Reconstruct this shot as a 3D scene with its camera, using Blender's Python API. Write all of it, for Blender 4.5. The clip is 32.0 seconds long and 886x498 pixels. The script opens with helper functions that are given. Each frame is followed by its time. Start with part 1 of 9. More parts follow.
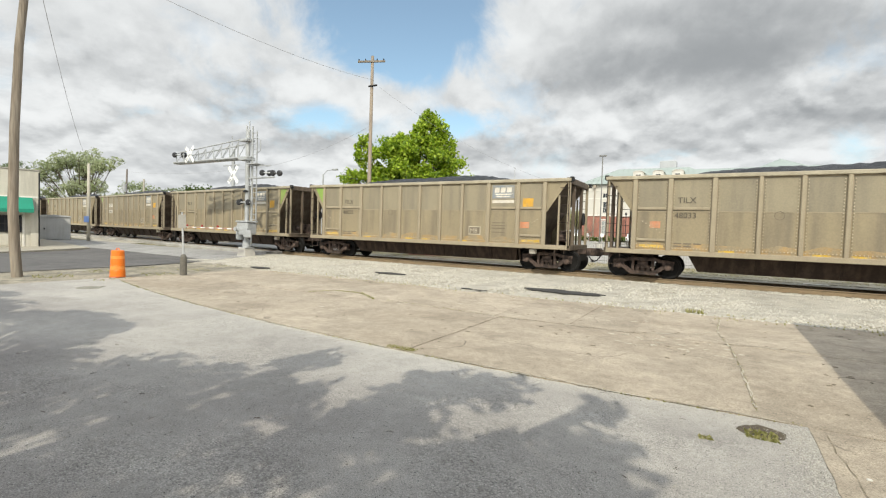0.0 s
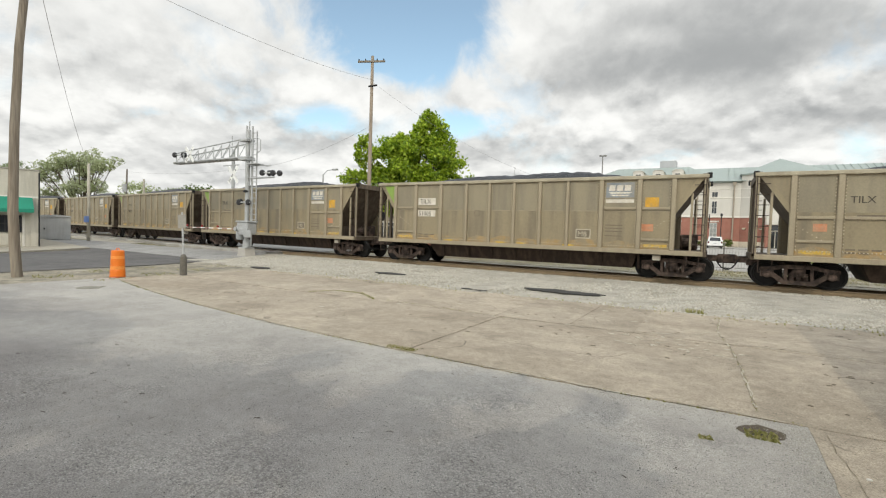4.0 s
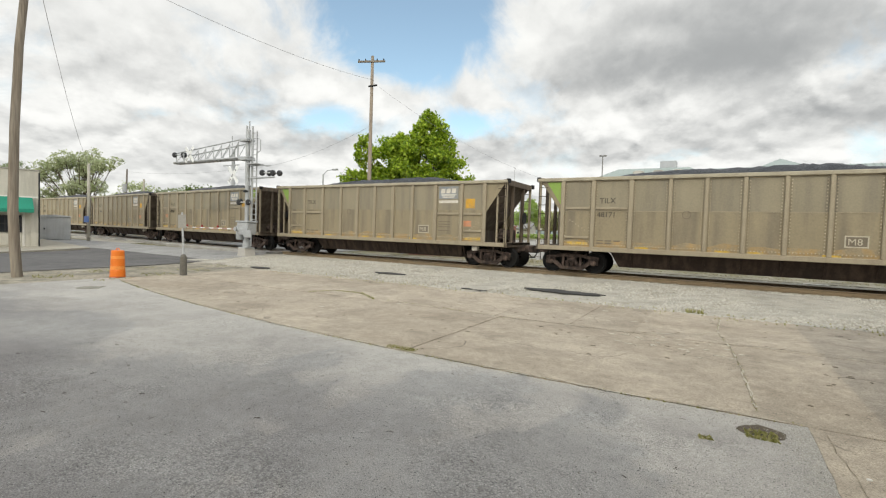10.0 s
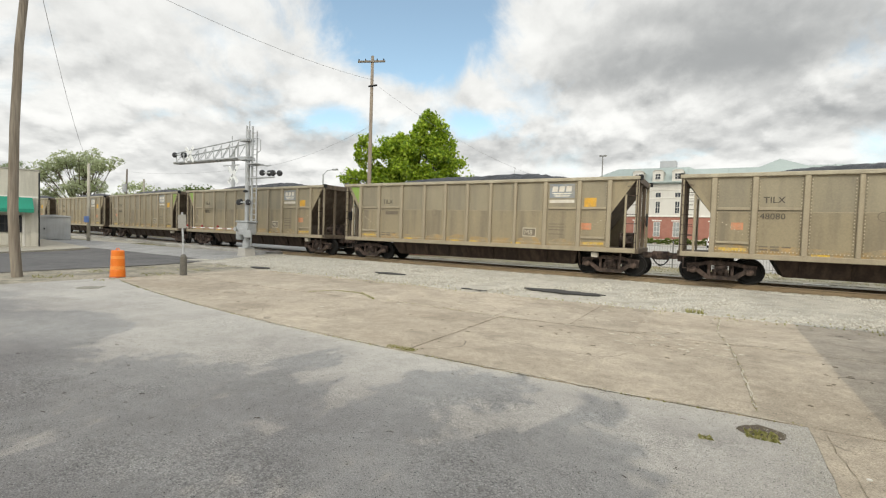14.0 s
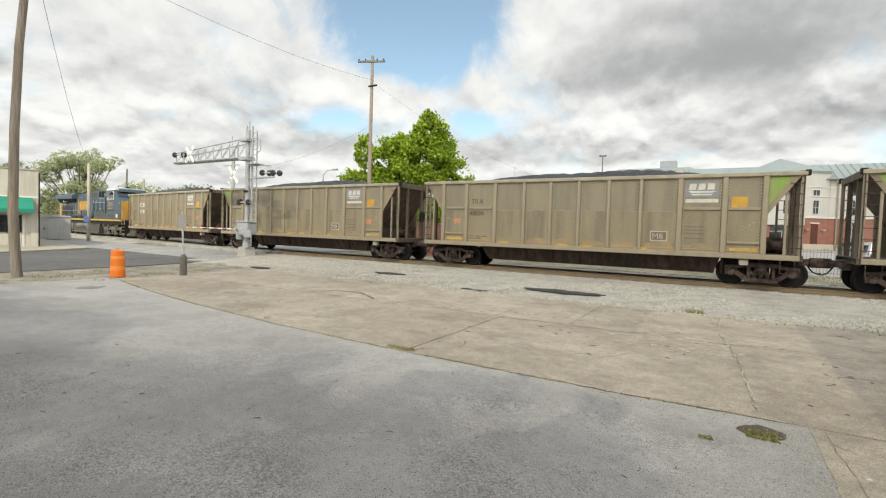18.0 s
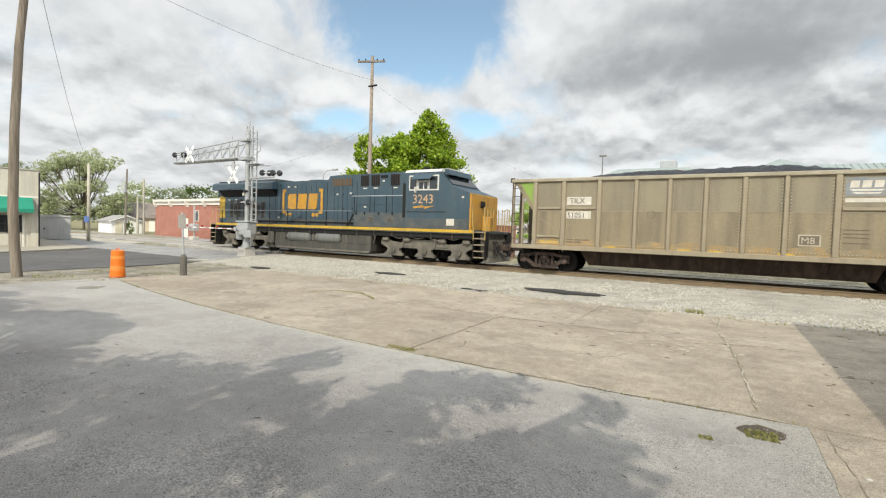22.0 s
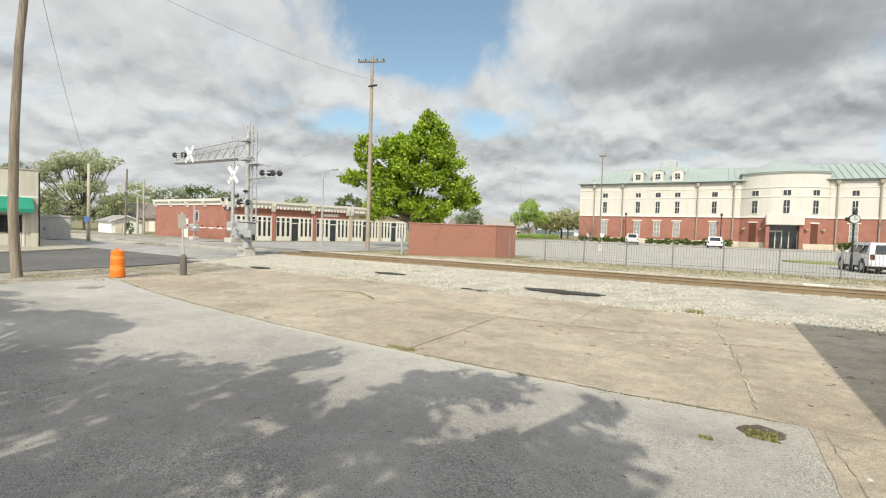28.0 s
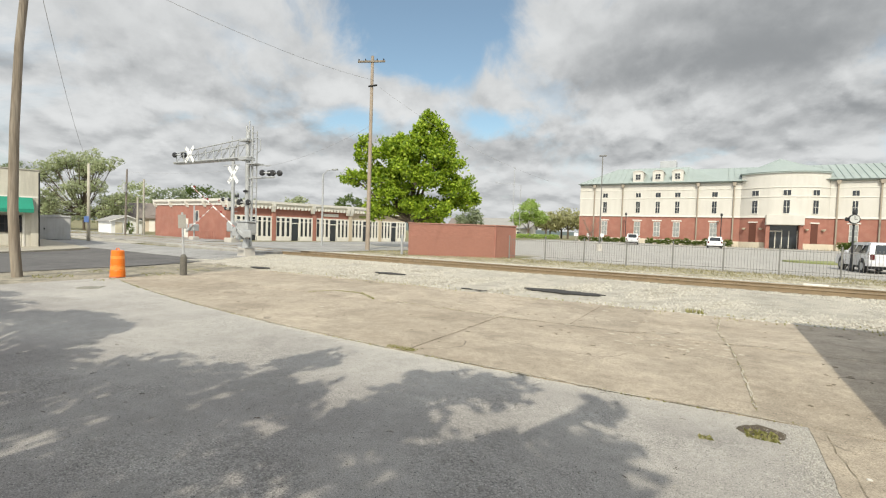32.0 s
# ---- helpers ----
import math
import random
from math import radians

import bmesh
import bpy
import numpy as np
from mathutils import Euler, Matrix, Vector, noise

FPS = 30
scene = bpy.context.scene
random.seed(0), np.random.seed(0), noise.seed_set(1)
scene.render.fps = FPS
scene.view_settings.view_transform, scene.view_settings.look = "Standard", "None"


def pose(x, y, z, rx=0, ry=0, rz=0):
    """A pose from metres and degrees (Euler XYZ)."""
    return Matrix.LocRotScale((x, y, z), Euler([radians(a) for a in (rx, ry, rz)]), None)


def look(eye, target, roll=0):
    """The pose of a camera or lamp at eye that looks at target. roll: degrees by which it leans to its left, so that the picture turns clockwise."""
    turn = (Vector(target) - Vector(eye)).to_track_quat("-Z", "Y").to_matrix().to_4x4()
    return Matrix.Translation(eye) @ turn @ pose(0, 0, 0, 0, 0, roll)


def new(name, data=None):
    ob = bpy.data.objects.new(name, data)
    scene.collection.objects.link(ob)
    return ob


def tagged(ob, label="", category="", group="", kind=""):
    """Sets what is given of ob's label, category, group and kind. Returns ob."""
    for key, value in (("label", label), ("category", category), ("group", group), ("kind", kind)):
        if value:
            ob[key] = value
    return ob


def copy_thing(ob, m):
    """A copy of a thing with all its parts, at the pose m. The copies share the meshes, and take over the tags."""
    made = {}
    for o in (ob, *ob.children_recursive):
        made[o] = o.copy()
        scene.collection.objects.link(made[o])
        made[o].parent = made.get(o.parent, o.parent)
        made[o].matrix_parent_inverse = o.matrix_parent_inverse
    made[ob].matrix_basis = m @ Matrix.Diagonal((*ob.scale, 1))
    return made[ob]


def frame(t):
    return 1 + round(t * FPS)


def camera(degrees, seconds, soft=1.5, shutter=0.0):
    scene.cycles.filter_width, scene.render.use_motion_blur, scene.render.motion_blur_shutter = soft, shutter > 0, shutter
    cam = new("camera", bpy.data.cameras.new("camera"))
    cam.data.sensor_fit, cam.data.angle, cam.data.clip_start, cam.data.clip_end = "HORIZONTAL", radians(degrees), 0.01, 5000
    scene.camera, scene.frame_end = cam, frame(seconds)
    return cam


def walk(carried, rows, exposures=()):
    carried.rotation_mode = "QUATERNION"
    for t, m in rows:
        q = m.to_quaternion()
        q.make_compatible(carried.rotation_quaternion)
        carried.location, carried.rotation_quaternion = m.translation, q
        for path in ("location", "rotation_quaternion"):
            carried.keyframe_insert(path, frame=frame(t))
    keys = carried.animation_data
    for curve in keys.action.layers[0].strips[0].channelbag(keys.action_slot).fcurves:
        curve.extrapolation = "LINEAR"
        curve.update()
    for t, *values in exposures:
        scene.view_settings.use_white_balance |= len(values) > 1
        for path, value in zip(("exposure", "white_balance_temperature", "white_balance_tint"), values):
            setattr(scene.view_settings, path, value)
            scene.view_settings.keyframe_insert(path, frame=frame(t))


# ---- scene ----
# camera on a tripod: it does not move
EYE = Vector((0, 0, 1.925))
AIM = EYE + Vector((-0.50144718, 0.86434626, -0.03816108))
cam = camera(86.61, 32.0, soft=1.2)
walk(cam, [(0, look(EYE, AIM, 1.854)), (32, look(EYE, AIM, 1.854))],
     exposures=[(0, 0.1, 6420, 7.5), (1.8, 0.14, 6450, 7.5), (3, 0.26, 6650, 7.5), (18, 0.26, 6650, 7.5), (20, 0.22, 6450, 8), (23, 0.1, 6420, 8), (26, -0.03, 6430, 7.5), (29, -0.1, 6430, 8), (32, -0.14, 6430, 8)])

# sun, behind the camera and to its right, and the sky
SUN_EL, SUN_DIR = radians(42), Vector((0.38, -0.925, 0)).normalized()
world = bpy.data.worlds.new("sky")
scene.world = world
world.use_nodes = True
wn = world.node_tree.nodes
sky = wn.new("ShaderNodeTexSky")
sky.sky_type = "NISHITA"
sky.sun_disc = False
sky.sun_elevation = SUN_EL
sky.sun_rotation = math.atan2(SUN_DIR.x, SUN_DIR.y)
sky.air_density, sky.dust_density, sky.ozone_density = 1.0, 0.8, 1.5
wn["Background"].inputs[1].default_value = 1.0
wl = world.node_tree.links
# clear sky, with a bright veil of cloud that thickens overhead
blue = wn.new("ShaderNodeVectorMath")
blue.operation = "MULTIPLY"
blue.inputs[1].default_value = (0.162, 0.165, 0.145)
wl.new(sky.outputs[0], blue.inputs[0])
sky_at = wn.new("ShaderNodeTexCoord")
sky_up = wn.new("ShaderNodeSeparateXYZ")
wl.new(sky_at.outputs["Generated"], sky_up.inputs[0])
veil_amount = wn.new("ShaderNodeMapRange")
veil_amount.interpolation_type = "SMOOTHSTEP"
veil_amount.inputs[1].default_value, veil_amount.inputs[2].default_value = 0.42, 0.80
veil_amount.inputs[3].default_value = 0.05
veil_amount.inputs[4].default_value = 0.78
wl.new(sky_up.outputs[2], veil_amount.inputs[0])
veil = wn.new("ShaderNodeVectorMath")
veil.operation = "SCALE"
veil.inputs[0].default_value = (1.0, 0.955, 0.885)
wl.new(veil_amount.outputs[0], veil.inputs["Scale"])
both = wn.new("ShaderNodeVectorMath")
wl.new(blue.outputs[0], both.inputs[0])
wl.new(veil.outputs[0], both.inputs[1])
wl.new(both.outputs[0], wn["Background"].inputs[0])
sun = new("sun", bpy.data.lights.new("sun", "SUN"))
sun.data.energy, sun.data.angle, sun.data.color = 4.2, radians(0.53), (1.0, 0.93, 0.79)
sun.matrix_world = look(SUN_DIR * 60 + Vector((0, 0, 60 * math.tan(SUN_EL))), (0, 0, 0))


# ---- materials ----
def nodes_of(m):
    m.use_nodes = True
    return m.node_tree.nodes, m.node_tree.links


MATS = {}


def mat(name, col, rough=0.6, metal=0.0, v=0.18, s1=1.2, s2=25.0, bump=0.15, dist=0.01, dirt=None, amt=0.4, rnd=0.0, streak=False, spec=0.4, grain=False):
    """A surface: two scales of noise on its colour, fine relief, an optional second colour in patches or in upright streaks."""
    if name in MATS:
        return MATS[name]
    m = bpy.data.materials.new(name)
    n, l = nodes_of(m)
    b = n["Principled BSDF"]
    tc = n.new("ShaderNodeTexCoord")
    mp = n.new("ShaderNodeMapping")
    if grain:
        mp.inputs["Scale"].default_value = (1, 1, 0.05)
    l.new(tc.outputs["Object"], mp.inputs[0])
    big, fine = n.new("ShaderNodeTexNoise"), n.new("ShaderNodeTexNoise")
    big.inputs["Scale"].default_value, fine.inputs["Scale"].default_value = s1, s2
    big.inputs["Detail"].default_value, fine.inputs["Detail"].default_value = 5, 4
    l.new(mp.outputs[0], big.inputs[0])
    l.new(mp.outputs[0], fine.inputs[0])
    add = n.new("ShaderNodeMath")
    add.operation = "ADD"
    l.new(big.outputs[0], add.inputs[0])
    l.new(fine.outputs[0], add.inputs[1])
    mr = n.new("ShaderNodeMapRange")
    mr.inputs[1].default_value, mr.inputs[2].default_value = 0.65, 1.35
    mr.inputs[3].default_value, mr.inputs[4].default_value = 1 - v, 1 + v
    l.new(add.outputs[0], mr.inputs[0])
    last = mr.outputs[0]
    if rnd:
        oi = n.new("ShaderNodeObjectInfo")
        r2 = n.new("ShaderNodeMapRange")
        r2.inputs[3].default_value, r2.inputs[4].default_value = 1 - rnd, 1 + rnd
        l.new(oi.outputs["Random"], r2.inputs[0])
        mu = n.new("ShaderNodeMath")
        mu.operation = "MULTIPLY"
        l.new(last, mu.inputs[0])
        l.new(r2.outputs[0], mu.inputs[1])
        last = mu.outputs[0]
    base = n.new("ShaderNodeMix")
    base.data_type = "RGBA"
    base.inputs[6].default_value, base.inputs[7].default_value = (*col, 1), (*(dirt or col), 1)
    base.inputs[0].default_value = 0
    if dirt:
        dn = n.new("ShaderNodeTexNoise")
        dn.inputs["Scale"].default_value, dn.inputs["Detail"].default_value = s1 * 1.7, 6
        if streak:
            m2 = n.new("ShaderNodeMapping")
            m2.inputs["Scale"].default_value = (2.2, 2.2, 0.25)
            l.new(tc.outputs["Object"], m2.inputs[0])
            l.new(m2.outputs[0], dn.inputs[0])
        else:
            l.new(mp.outputs[0], dn.inputs[0])
        dr = n.new("ShaderNodeMapRange")
        dr.inputs[1].default_value, dr.inputs[2].default_value = 0.42, 0.68
        dr.inputs[4].default_value = amt
        l.new(dn.outputs[0], dr.inputs[0])
        l.new(dr.outputs[0], base.inputs[0])
    sc = n.new("ShaderNodeVectorMath")
    sc.operation = "SCALE"
    l.new(base.outputs[2], sc.inputs[0])
    l.new(last, sc.inputs["Scale"])
    l.new(sc.outputs[0], b.inputs["Base Color"])
    rr = n.new("ShaderNodeMapRange")
    rr.inputs[3].default_value, rr.inputs[4].default_value = max(0.03, rough - 0.1), min(1, rough + 0.12)
    l.new(big.outputs[0], rr.inputs[0])
    l.new(rr.outputs[0], b.inputs["Roughness"])
    b.inputs["Metallic"].default_value = metal
    b.inputs["Specular IOR Level"].default_value = spec
    if bump:
        bp = n.new("ShaderNodeBump")
        bp.inputs["Strength"].default_value, bp.inputs["Distance"].default_value = bump, dist
        l.new(fine.outputs[0], bp.inputs["Height"])
        l.new(bp.outputs[0], b.inputs["Normal"])
    MATS[name] = m
    return m


def glass_dark(name, col=(0.02, 0.025, 0.03)):
    """Window glass before a dark room: mirror-like, nearly black behind."""
    if name in MATS:
        return MATS[name]
    m = bpy.data.materials.new(name)
    b = nodes_of(m)[0]["Principled BSDF"]
    b.inputs["Base Color"].default_value = (*col, 1)
    b.inputs["Roughness"].default_value = 0.06
    b.inputs["Specular IOR Level"].default_value = 0.6
    MATS[name] = m
    return m


def paving(name, col, col2, speck, s_speck, stain, crack=0.0, dusty=None, relief=0.35, chips=0.0, each=0.0):
    """Old paving: aggregate speckle, broad stains, hairline cracks."""
    m = bpy.data.materials.new(name)
    n, l = nodes_of(m)
    b = n["Principled BSDF"]
    tc = n.new("ShaderNodeTexCoord")
    co = tc.outputs["Object"]

    def noise_node(s, d, vec=co):
        k = n.new("ShaderNodeTexNoise")
        k.inputs["Scale"].default_value, k.inputs["Detail"].default_value = s, d
        l.new(vec, k.inputs[0])
        return k.outputs[0]

    def ranged(sock, a, c, lo, hi):
        k = n.new("ShaderNodeMapRange")
        for i, q in ((1, a), (2, c), (3, lo), (4, hi)):
            k.inputs[i].default_value = q
        l.new(sock, k.inputs[0])
        return k.outputs[0]

    def times(a, c):
        k = n.new("ShaderNodeMath")
        k.operation = "MULTIPLY"
        l.new(a, k.inputs[0])
        l.new(c, k.inputs[1])
        return k.outputs[0]

    mp = n.new("ShaderNodeMapping")
    mp.inputs["Scale"].default_value = (0.85, 1.15, 1)
    l.new(co, mp.inputs[0])
    mix = n.new("ShaderNodeMix")
    mix.data_type = "RGBA"
    mix.inputs[6].default_value, mix.inputs[7].default_value = (*col, 1), (*col2, 1)
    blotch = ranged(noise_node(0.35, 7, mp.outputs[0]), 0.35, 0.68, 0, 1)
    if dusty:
        # far edge pale with dust, near end darkened to deepen the tree's shade
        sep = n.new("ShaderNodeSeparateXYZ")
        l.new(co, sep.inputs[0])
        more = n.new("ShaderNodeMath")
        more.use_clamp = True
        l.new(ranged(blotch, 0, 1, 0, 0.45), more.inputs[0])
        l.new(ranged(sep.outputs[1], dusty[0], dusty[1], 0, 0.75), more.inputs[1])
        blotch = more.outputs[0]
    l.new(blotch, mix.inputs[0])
    val = times(ranged(noise_node(s_speck, 2), 0.3, 0.7, 1 - speck, 1 + speck), ranged(noise_node(2.2, 6), 0.3, 0.7, 1 - stain, 1 + stain))
    val = times(val, ranged(noise_node(7, 8), 0.3, 0.7, 1 - stain, 1 + stain))
    # broad mottled stains with ragged rims
    val = times(val, ranged(noise_node(0.9, 12), 0.5, 0.6, 1, 1 - 1.1 * stain))
    val = times(val, ranged(noise_node(s_speck * 0.45, 3), 0.6, 0.7, 1, 1 - 1.3 * speck))
    if crack:
        wv = n.new("ShaderNodeTexVoronoi")
        wv.feature = "DISTANCE_TO_EDGE"
        wv.inputs["Scale"].default_value = crack
        dv = n.new("ShaderNodeVectorMath")
        k = n.new("ShaderNodeTexNoise")
        k.inputs["Scale"].default_value = 1.1
        l.new(co, k.inputs[0])
        l.new(co, dv.inputs[0])
        l.new(k.outputs[1], dv.inputs[1])
        l.new(dv.outputs[0], wv.inputs[0])
        gate = times(ranged(wv.outputs[0], 0.0, 0.006, 1, 0), ranged(noise_node(0.5, 3), 0.5, 0.56, 0, 1))
        val = times(val, ranged(gate, 0, 1, 1, 0.45))
    height = noise_node(s_speck, 3)
    if chips:
        # raveled patches where the stones lie bare
        vo = n.new("ShaderNodeTexVoronoi")
        vo.inputs["Scale"].default_value = 62
        l.new(co, vo.inputs[0])
        tone = n.new("ShaderNodeSeparateXYZ")
        l.new(vo.outputs["Color"], tone.inputs[0])
        where = ranged(noise_node(0.75, 6), 0.47, 0.62, 0.12, 1.0)
        lift = n.new("ShaderNodeMath")
        lift.operation = "SUBTRACT"
        l.new(ranged(tone.outputs[0], 0, 1, 0.45, 1.5), lift.inputs[0])
        lift.inputs[1].default_value = 1.0
        grow = n.new("ShaderNodeMath")
        l.new(times(times(lift.outputs[0], where), ranged(tone.outputs[1], 0, 0.01, chips, chips)), grow.inputs[0])
        grow.inputs[1].default_value = 1.0
        val = times(val, grow.outputs[0])
        up = n.new("ShaderNodeMath")
        l.new(times(ranged(vo.outputs["Distance"], 0, 0.7, 1.4, 0), where), up.inputs[0])
        l.new(height, up.inputs[1])
        height = up.outputs[0]
    if each:
        oi = n.new("ShaderNodeObjectInfo")
        val = times(val, ranged(oi.outputs["Random"], 0, 1, 1 - each, 1 + each))
    sc = n.new("ShaderNodeVectorMath")
    sc.operation = "SCALE"
    l.new(mix.outputs[2], sc.inputs[0])
    l.new(val, sc.inputs["Scale"])
    l.new(sc.outputs[0], b.inputs["Base Color"])
    b.inputs["Roughness"].default_value = 0.9
    b.inputs["Specular IOR Level"].default_value = 0.25
    bp = n.new("ShaderNodeBump")
    bp.inputs["Strength"].default_value, bp.inputs["Distance"].default_value = relief, 0.008
    l.new(height, bp.inputs["Height"])
    l.new(bp.outputs[0], b.inputs["Normal"])
    MATS[name] = m
    return m


def foliage(name, col, col2, thru=0.45):
    """Leaves: each its own shade, a little light through them."""
    m = bpy.data.materials.new(name)
    n, l = nodes_of(m)
    b = n["Principled BSDF"]
    g = n.new("ShaderNodeNewGeometry")
    mix = n.new("ShaderNodeMix")
    mix.data_type = "RGBA"
    mix.inputs[6].default_value, mix.inputs[7].default_value = (*col, 1), (*col2, 1)
    l.new(g.outputs["Random Per Island"], mix.inputs[0])
    l.new(mix.outputs[2], b.inputs["Base Color"])
    b.inputs["Roughness"].default_value = 0.55
    tr = n.new("ShaderNodeBsdfTranslucent")
    l.new(mix.outputs[2], tr.inputs[0])
    ms = n.new("ShaderNodeMixShader")
    ms.inputs[0].default_value = thru
    l.new(b.outputs[0], ms.inputs[1])
    l.new(tr.outputs[0], ms.inputs[2])
    l.new(ms.outputs[0], n["Material Output"].inputs[0])
    MATS[name] = m
    return m


# ---- mesh tools ----
class G:
    """Vertices and faces that grow into one mesh."""

    def __init__(self):
        self.v, self.f, self.smooth = [], [], False

    def add(self, vs, fs):
        o = len(self.v)
        self.v += [tuple(p) for p in vs]
        self.f += [tuple(i + o for i in q) for q in fs]
        return self

    def box(self, x0, x1, y0, y1, z0, z1, b=0.0):
        """A box with its edges chamfered by b."""
        b = min(b, abs(x1 - x0) * 0.45, abs(y1 - y0) * 0.45, abs(z1 - z0) * 0.45)
        if b <= 0:
            vs = [(x, y, z) for z in (z0, z1) for y in (y0, y1) for x in (x0, x1)]
            return self.add(vs, [(0, 2, 3, 1), (4, 5, 7, 6), (0, 1, 5, 4), (2, 6, 7, 3), (0, 4, 6, 2), (1, 3, 7, 5)])
        vs, idx = [], {}
        for sx in (0, 1):
            for sy in (0, 1):
                for sz in (0, 1):
                    c = ((x0, x1)[sx], (y0, y1)[sy], (z0, z1)[sz])
                    inn = (b if not sx else -b, b if not sy else -b, b if not sz else -b)
                    for ax in range(3):
                        p = [c[i] + (0 if i == ax else inn[i]) for i in range(3)]
                        idx[sx, sy, sz, ax] = len(vs)
                        vs.append(p)
        fs = []
        for ax in range(3):
            u, w = (ax + 1) % 3, (ax + 2) % 3
            for s in (0, 1):
                q = []
                for a, c in ((0, 0), (1, 0), (1, 1), (0, 1)):
                    k = [0, 0, 0]
                    k[ax], k[u], k[w] = s, a, c
                    q.append(idx[(*k, ax)])
                fs.append(tuple(q if s else q[::-1]))
            for a in (0, 1):
                for c in (0, 1):
                    k = [0, 0, 0]
                    k[u], k[w] = a, c
                    k0, k1 = k[:], k[:]
                    k0[ax], k1[ax] = 0, 1
                    q = [idx[(*k0, u)], idx[(*k1, u)], idx[(*k1, w)], idx[(*k0, w)]]
                    fs.append(tuple(q if a != c else q[::-1]))
        for sx in (0, 1):
            for sy in (0, 1):
                for sz in (0, 1):
                    q = [idx[sx, sy, sz, i] for i in range(3)]
                    fs.append(tuple(q if (sx + sy + sz) % 2 else q[::-1]))
        return self.add(vs, fs)

    def cyl(self, p0, p1, r0, r1=None, n=10, caps=True):
        """A round bar from p0 to p1."""
        r1 = r0 if r1 is None else r1
        p0, p1 = Vector(p0), Vector(p1)
        q = (p1 - p0).to_track_quat("Z", "X").to_matrix()
        vs = [p + q @ Vector((r * math.cos(2 * math.pi * i / n), r * math.sin(2 * math.pi * i / n), 0)) for p, r in ((p0, r0), (p1, r1)) for i in range(n)]
        fs = [(i, (i + 1) % n, n + (i + 1) % n, n + i) for i in range(n)]
        if caps:
            fs += [tuple(range(n - 1, -1, -1)), tuple(range(n, 2 * n))]
        return self.add(vs, fs)

    def tube(self, pts, r, n=6):
        """A round bar bent through the points."""
        pts = [Vector(p) for p in pts]
        vs, k = [], len(pts)
        for i, p in enumerate(pts):
            d = (pts[min(i + 1, k - 1)] - pts[max(i - 1, 0)]).normalized()
            u = d.cross(Vector((0.31, 0.23, 0.92))).normalized()
            w = d.cross(u)
            vs += [p + u * (r * math.cos(2 * math.pi * j / n)) + w * (r * math.sin(2 * math.pi * j / n)) for j in range(n)]
        fs = [(i * n + j, i * n + (j + 1) % n, (i + 1) * n + (j + 1) % n, (i + 1) * n + j) for i in range(k - 1) for j in range(n)]
        return self.add(vs, fs + [tuple(range(n - 1, -1, -1)), tuple(range((k - 1) * n, k * n))])

    def lathe(self, profile, n=20, at=(0, 0, 0), axis="z"):
        """A profile of (radius, height) turned round an axis."""
        vs = []
        for r, h in profile:
            for i in range(n):
                a = 2 * math.pi * i / n
                p = (r * math.cos(a), r * math.sin(a), h)
                if axis == "y":
                    p = (p[0], p[2], p[1])
                if axis == "x":
                    p = (p[2], p[0], p[1])
                vs.append((p[0] + at[0], p[1] + at[1], p[2] + at[2]))
        fs = []
        for k in range(len(profile) - 1):
            for i in range(n):
                j = (i + 1) % n
                q = (k * n + i, k * n + j, k * n + n + j, k * n + n + i)
                fs.append(q if axis != "y" else q[::-1])
        top, bot = tuple(range((len(profile) - 1) * n, len(profile) * n)), tuple(range(n - 1, -1, -1))
        fs += [top if axis != "y" else top[::-1], bot if axis != "y" else bot[::-1]]
        return self.add(vs, fs)

    def prism(self, poly, a, c, axis="y"):
        """A flat outline pushed from a to c along an axis; outline in (x, z) for y, (x, y) for z, (y, z) for x."""
        k = len(poly)

        def put(p, h):
            return {"y": (p[0], h, p[1]), "z": (p[0], p[1], h), "x": (h, p[0], p[1])}[axis]
        area = sum(p[0] * q[1] - q[0] * p[1] for p, q in zip(poly, poly[1:] + poly[:1]))
        if area < 0:
            poly = poly[::-1]
        vs = [put(p, a) for p in poly] + [put(p, c) for p in poly]
        fs = [tuple(range(k - 1, -1, -1)), tuple(range(k, 2 * k))] + [(i, (i + 1) % k, k + (i + 1) % k, k + i) for i in range(k)]
        if (axis == "y") != (c < a):
            fs = [q[::-1] for q in fs]
        return self.add(vs, fs)

    def quad(self, *ps):
        return self.add(ps, [tuple(range(len(ps)))])

    def mesh(self, name, material, smooth=False):
        me = bpy.data.meshes.new(name)
        me.from_pydata(self.v, [], self.f)
        me.materials.append(material)
        if smooth or self.smooth:
            me.polygons.foreach_set("use_smooth", [True] * len(me.polygons))
        me.update()
        return me


def part(name, g, material, parent, label="", at=None, smooth=False, kind=""):
    """One mesh object under a thing or a part."""
    me = g if isinstance(g, bpy.types.Mesh) else g.mesh(name, material, smooth)
    ob = new(name, me)
    ob.parent = parent
    if at is not None:
        ob.matrix_basis = at if isinstance(at, Matrix) else Matrix.Translation(at)
    if label:
        ob["label"] = label
    if kind:
        ob["kind"] = kind
    return ob


def thing(name, m, label, category, group="", kind=""):
    ob = new(name)
    ob.empty_display_size = 0.2
    ob.matrix_basis = m
    return tagged(ob, label, category, group, kind)


def struct(name, g, material, label, category, kind="structure", smooth=False):
    return tagged(new(name, g.mesh(name, material, smooth)), label, category, kind=kind)


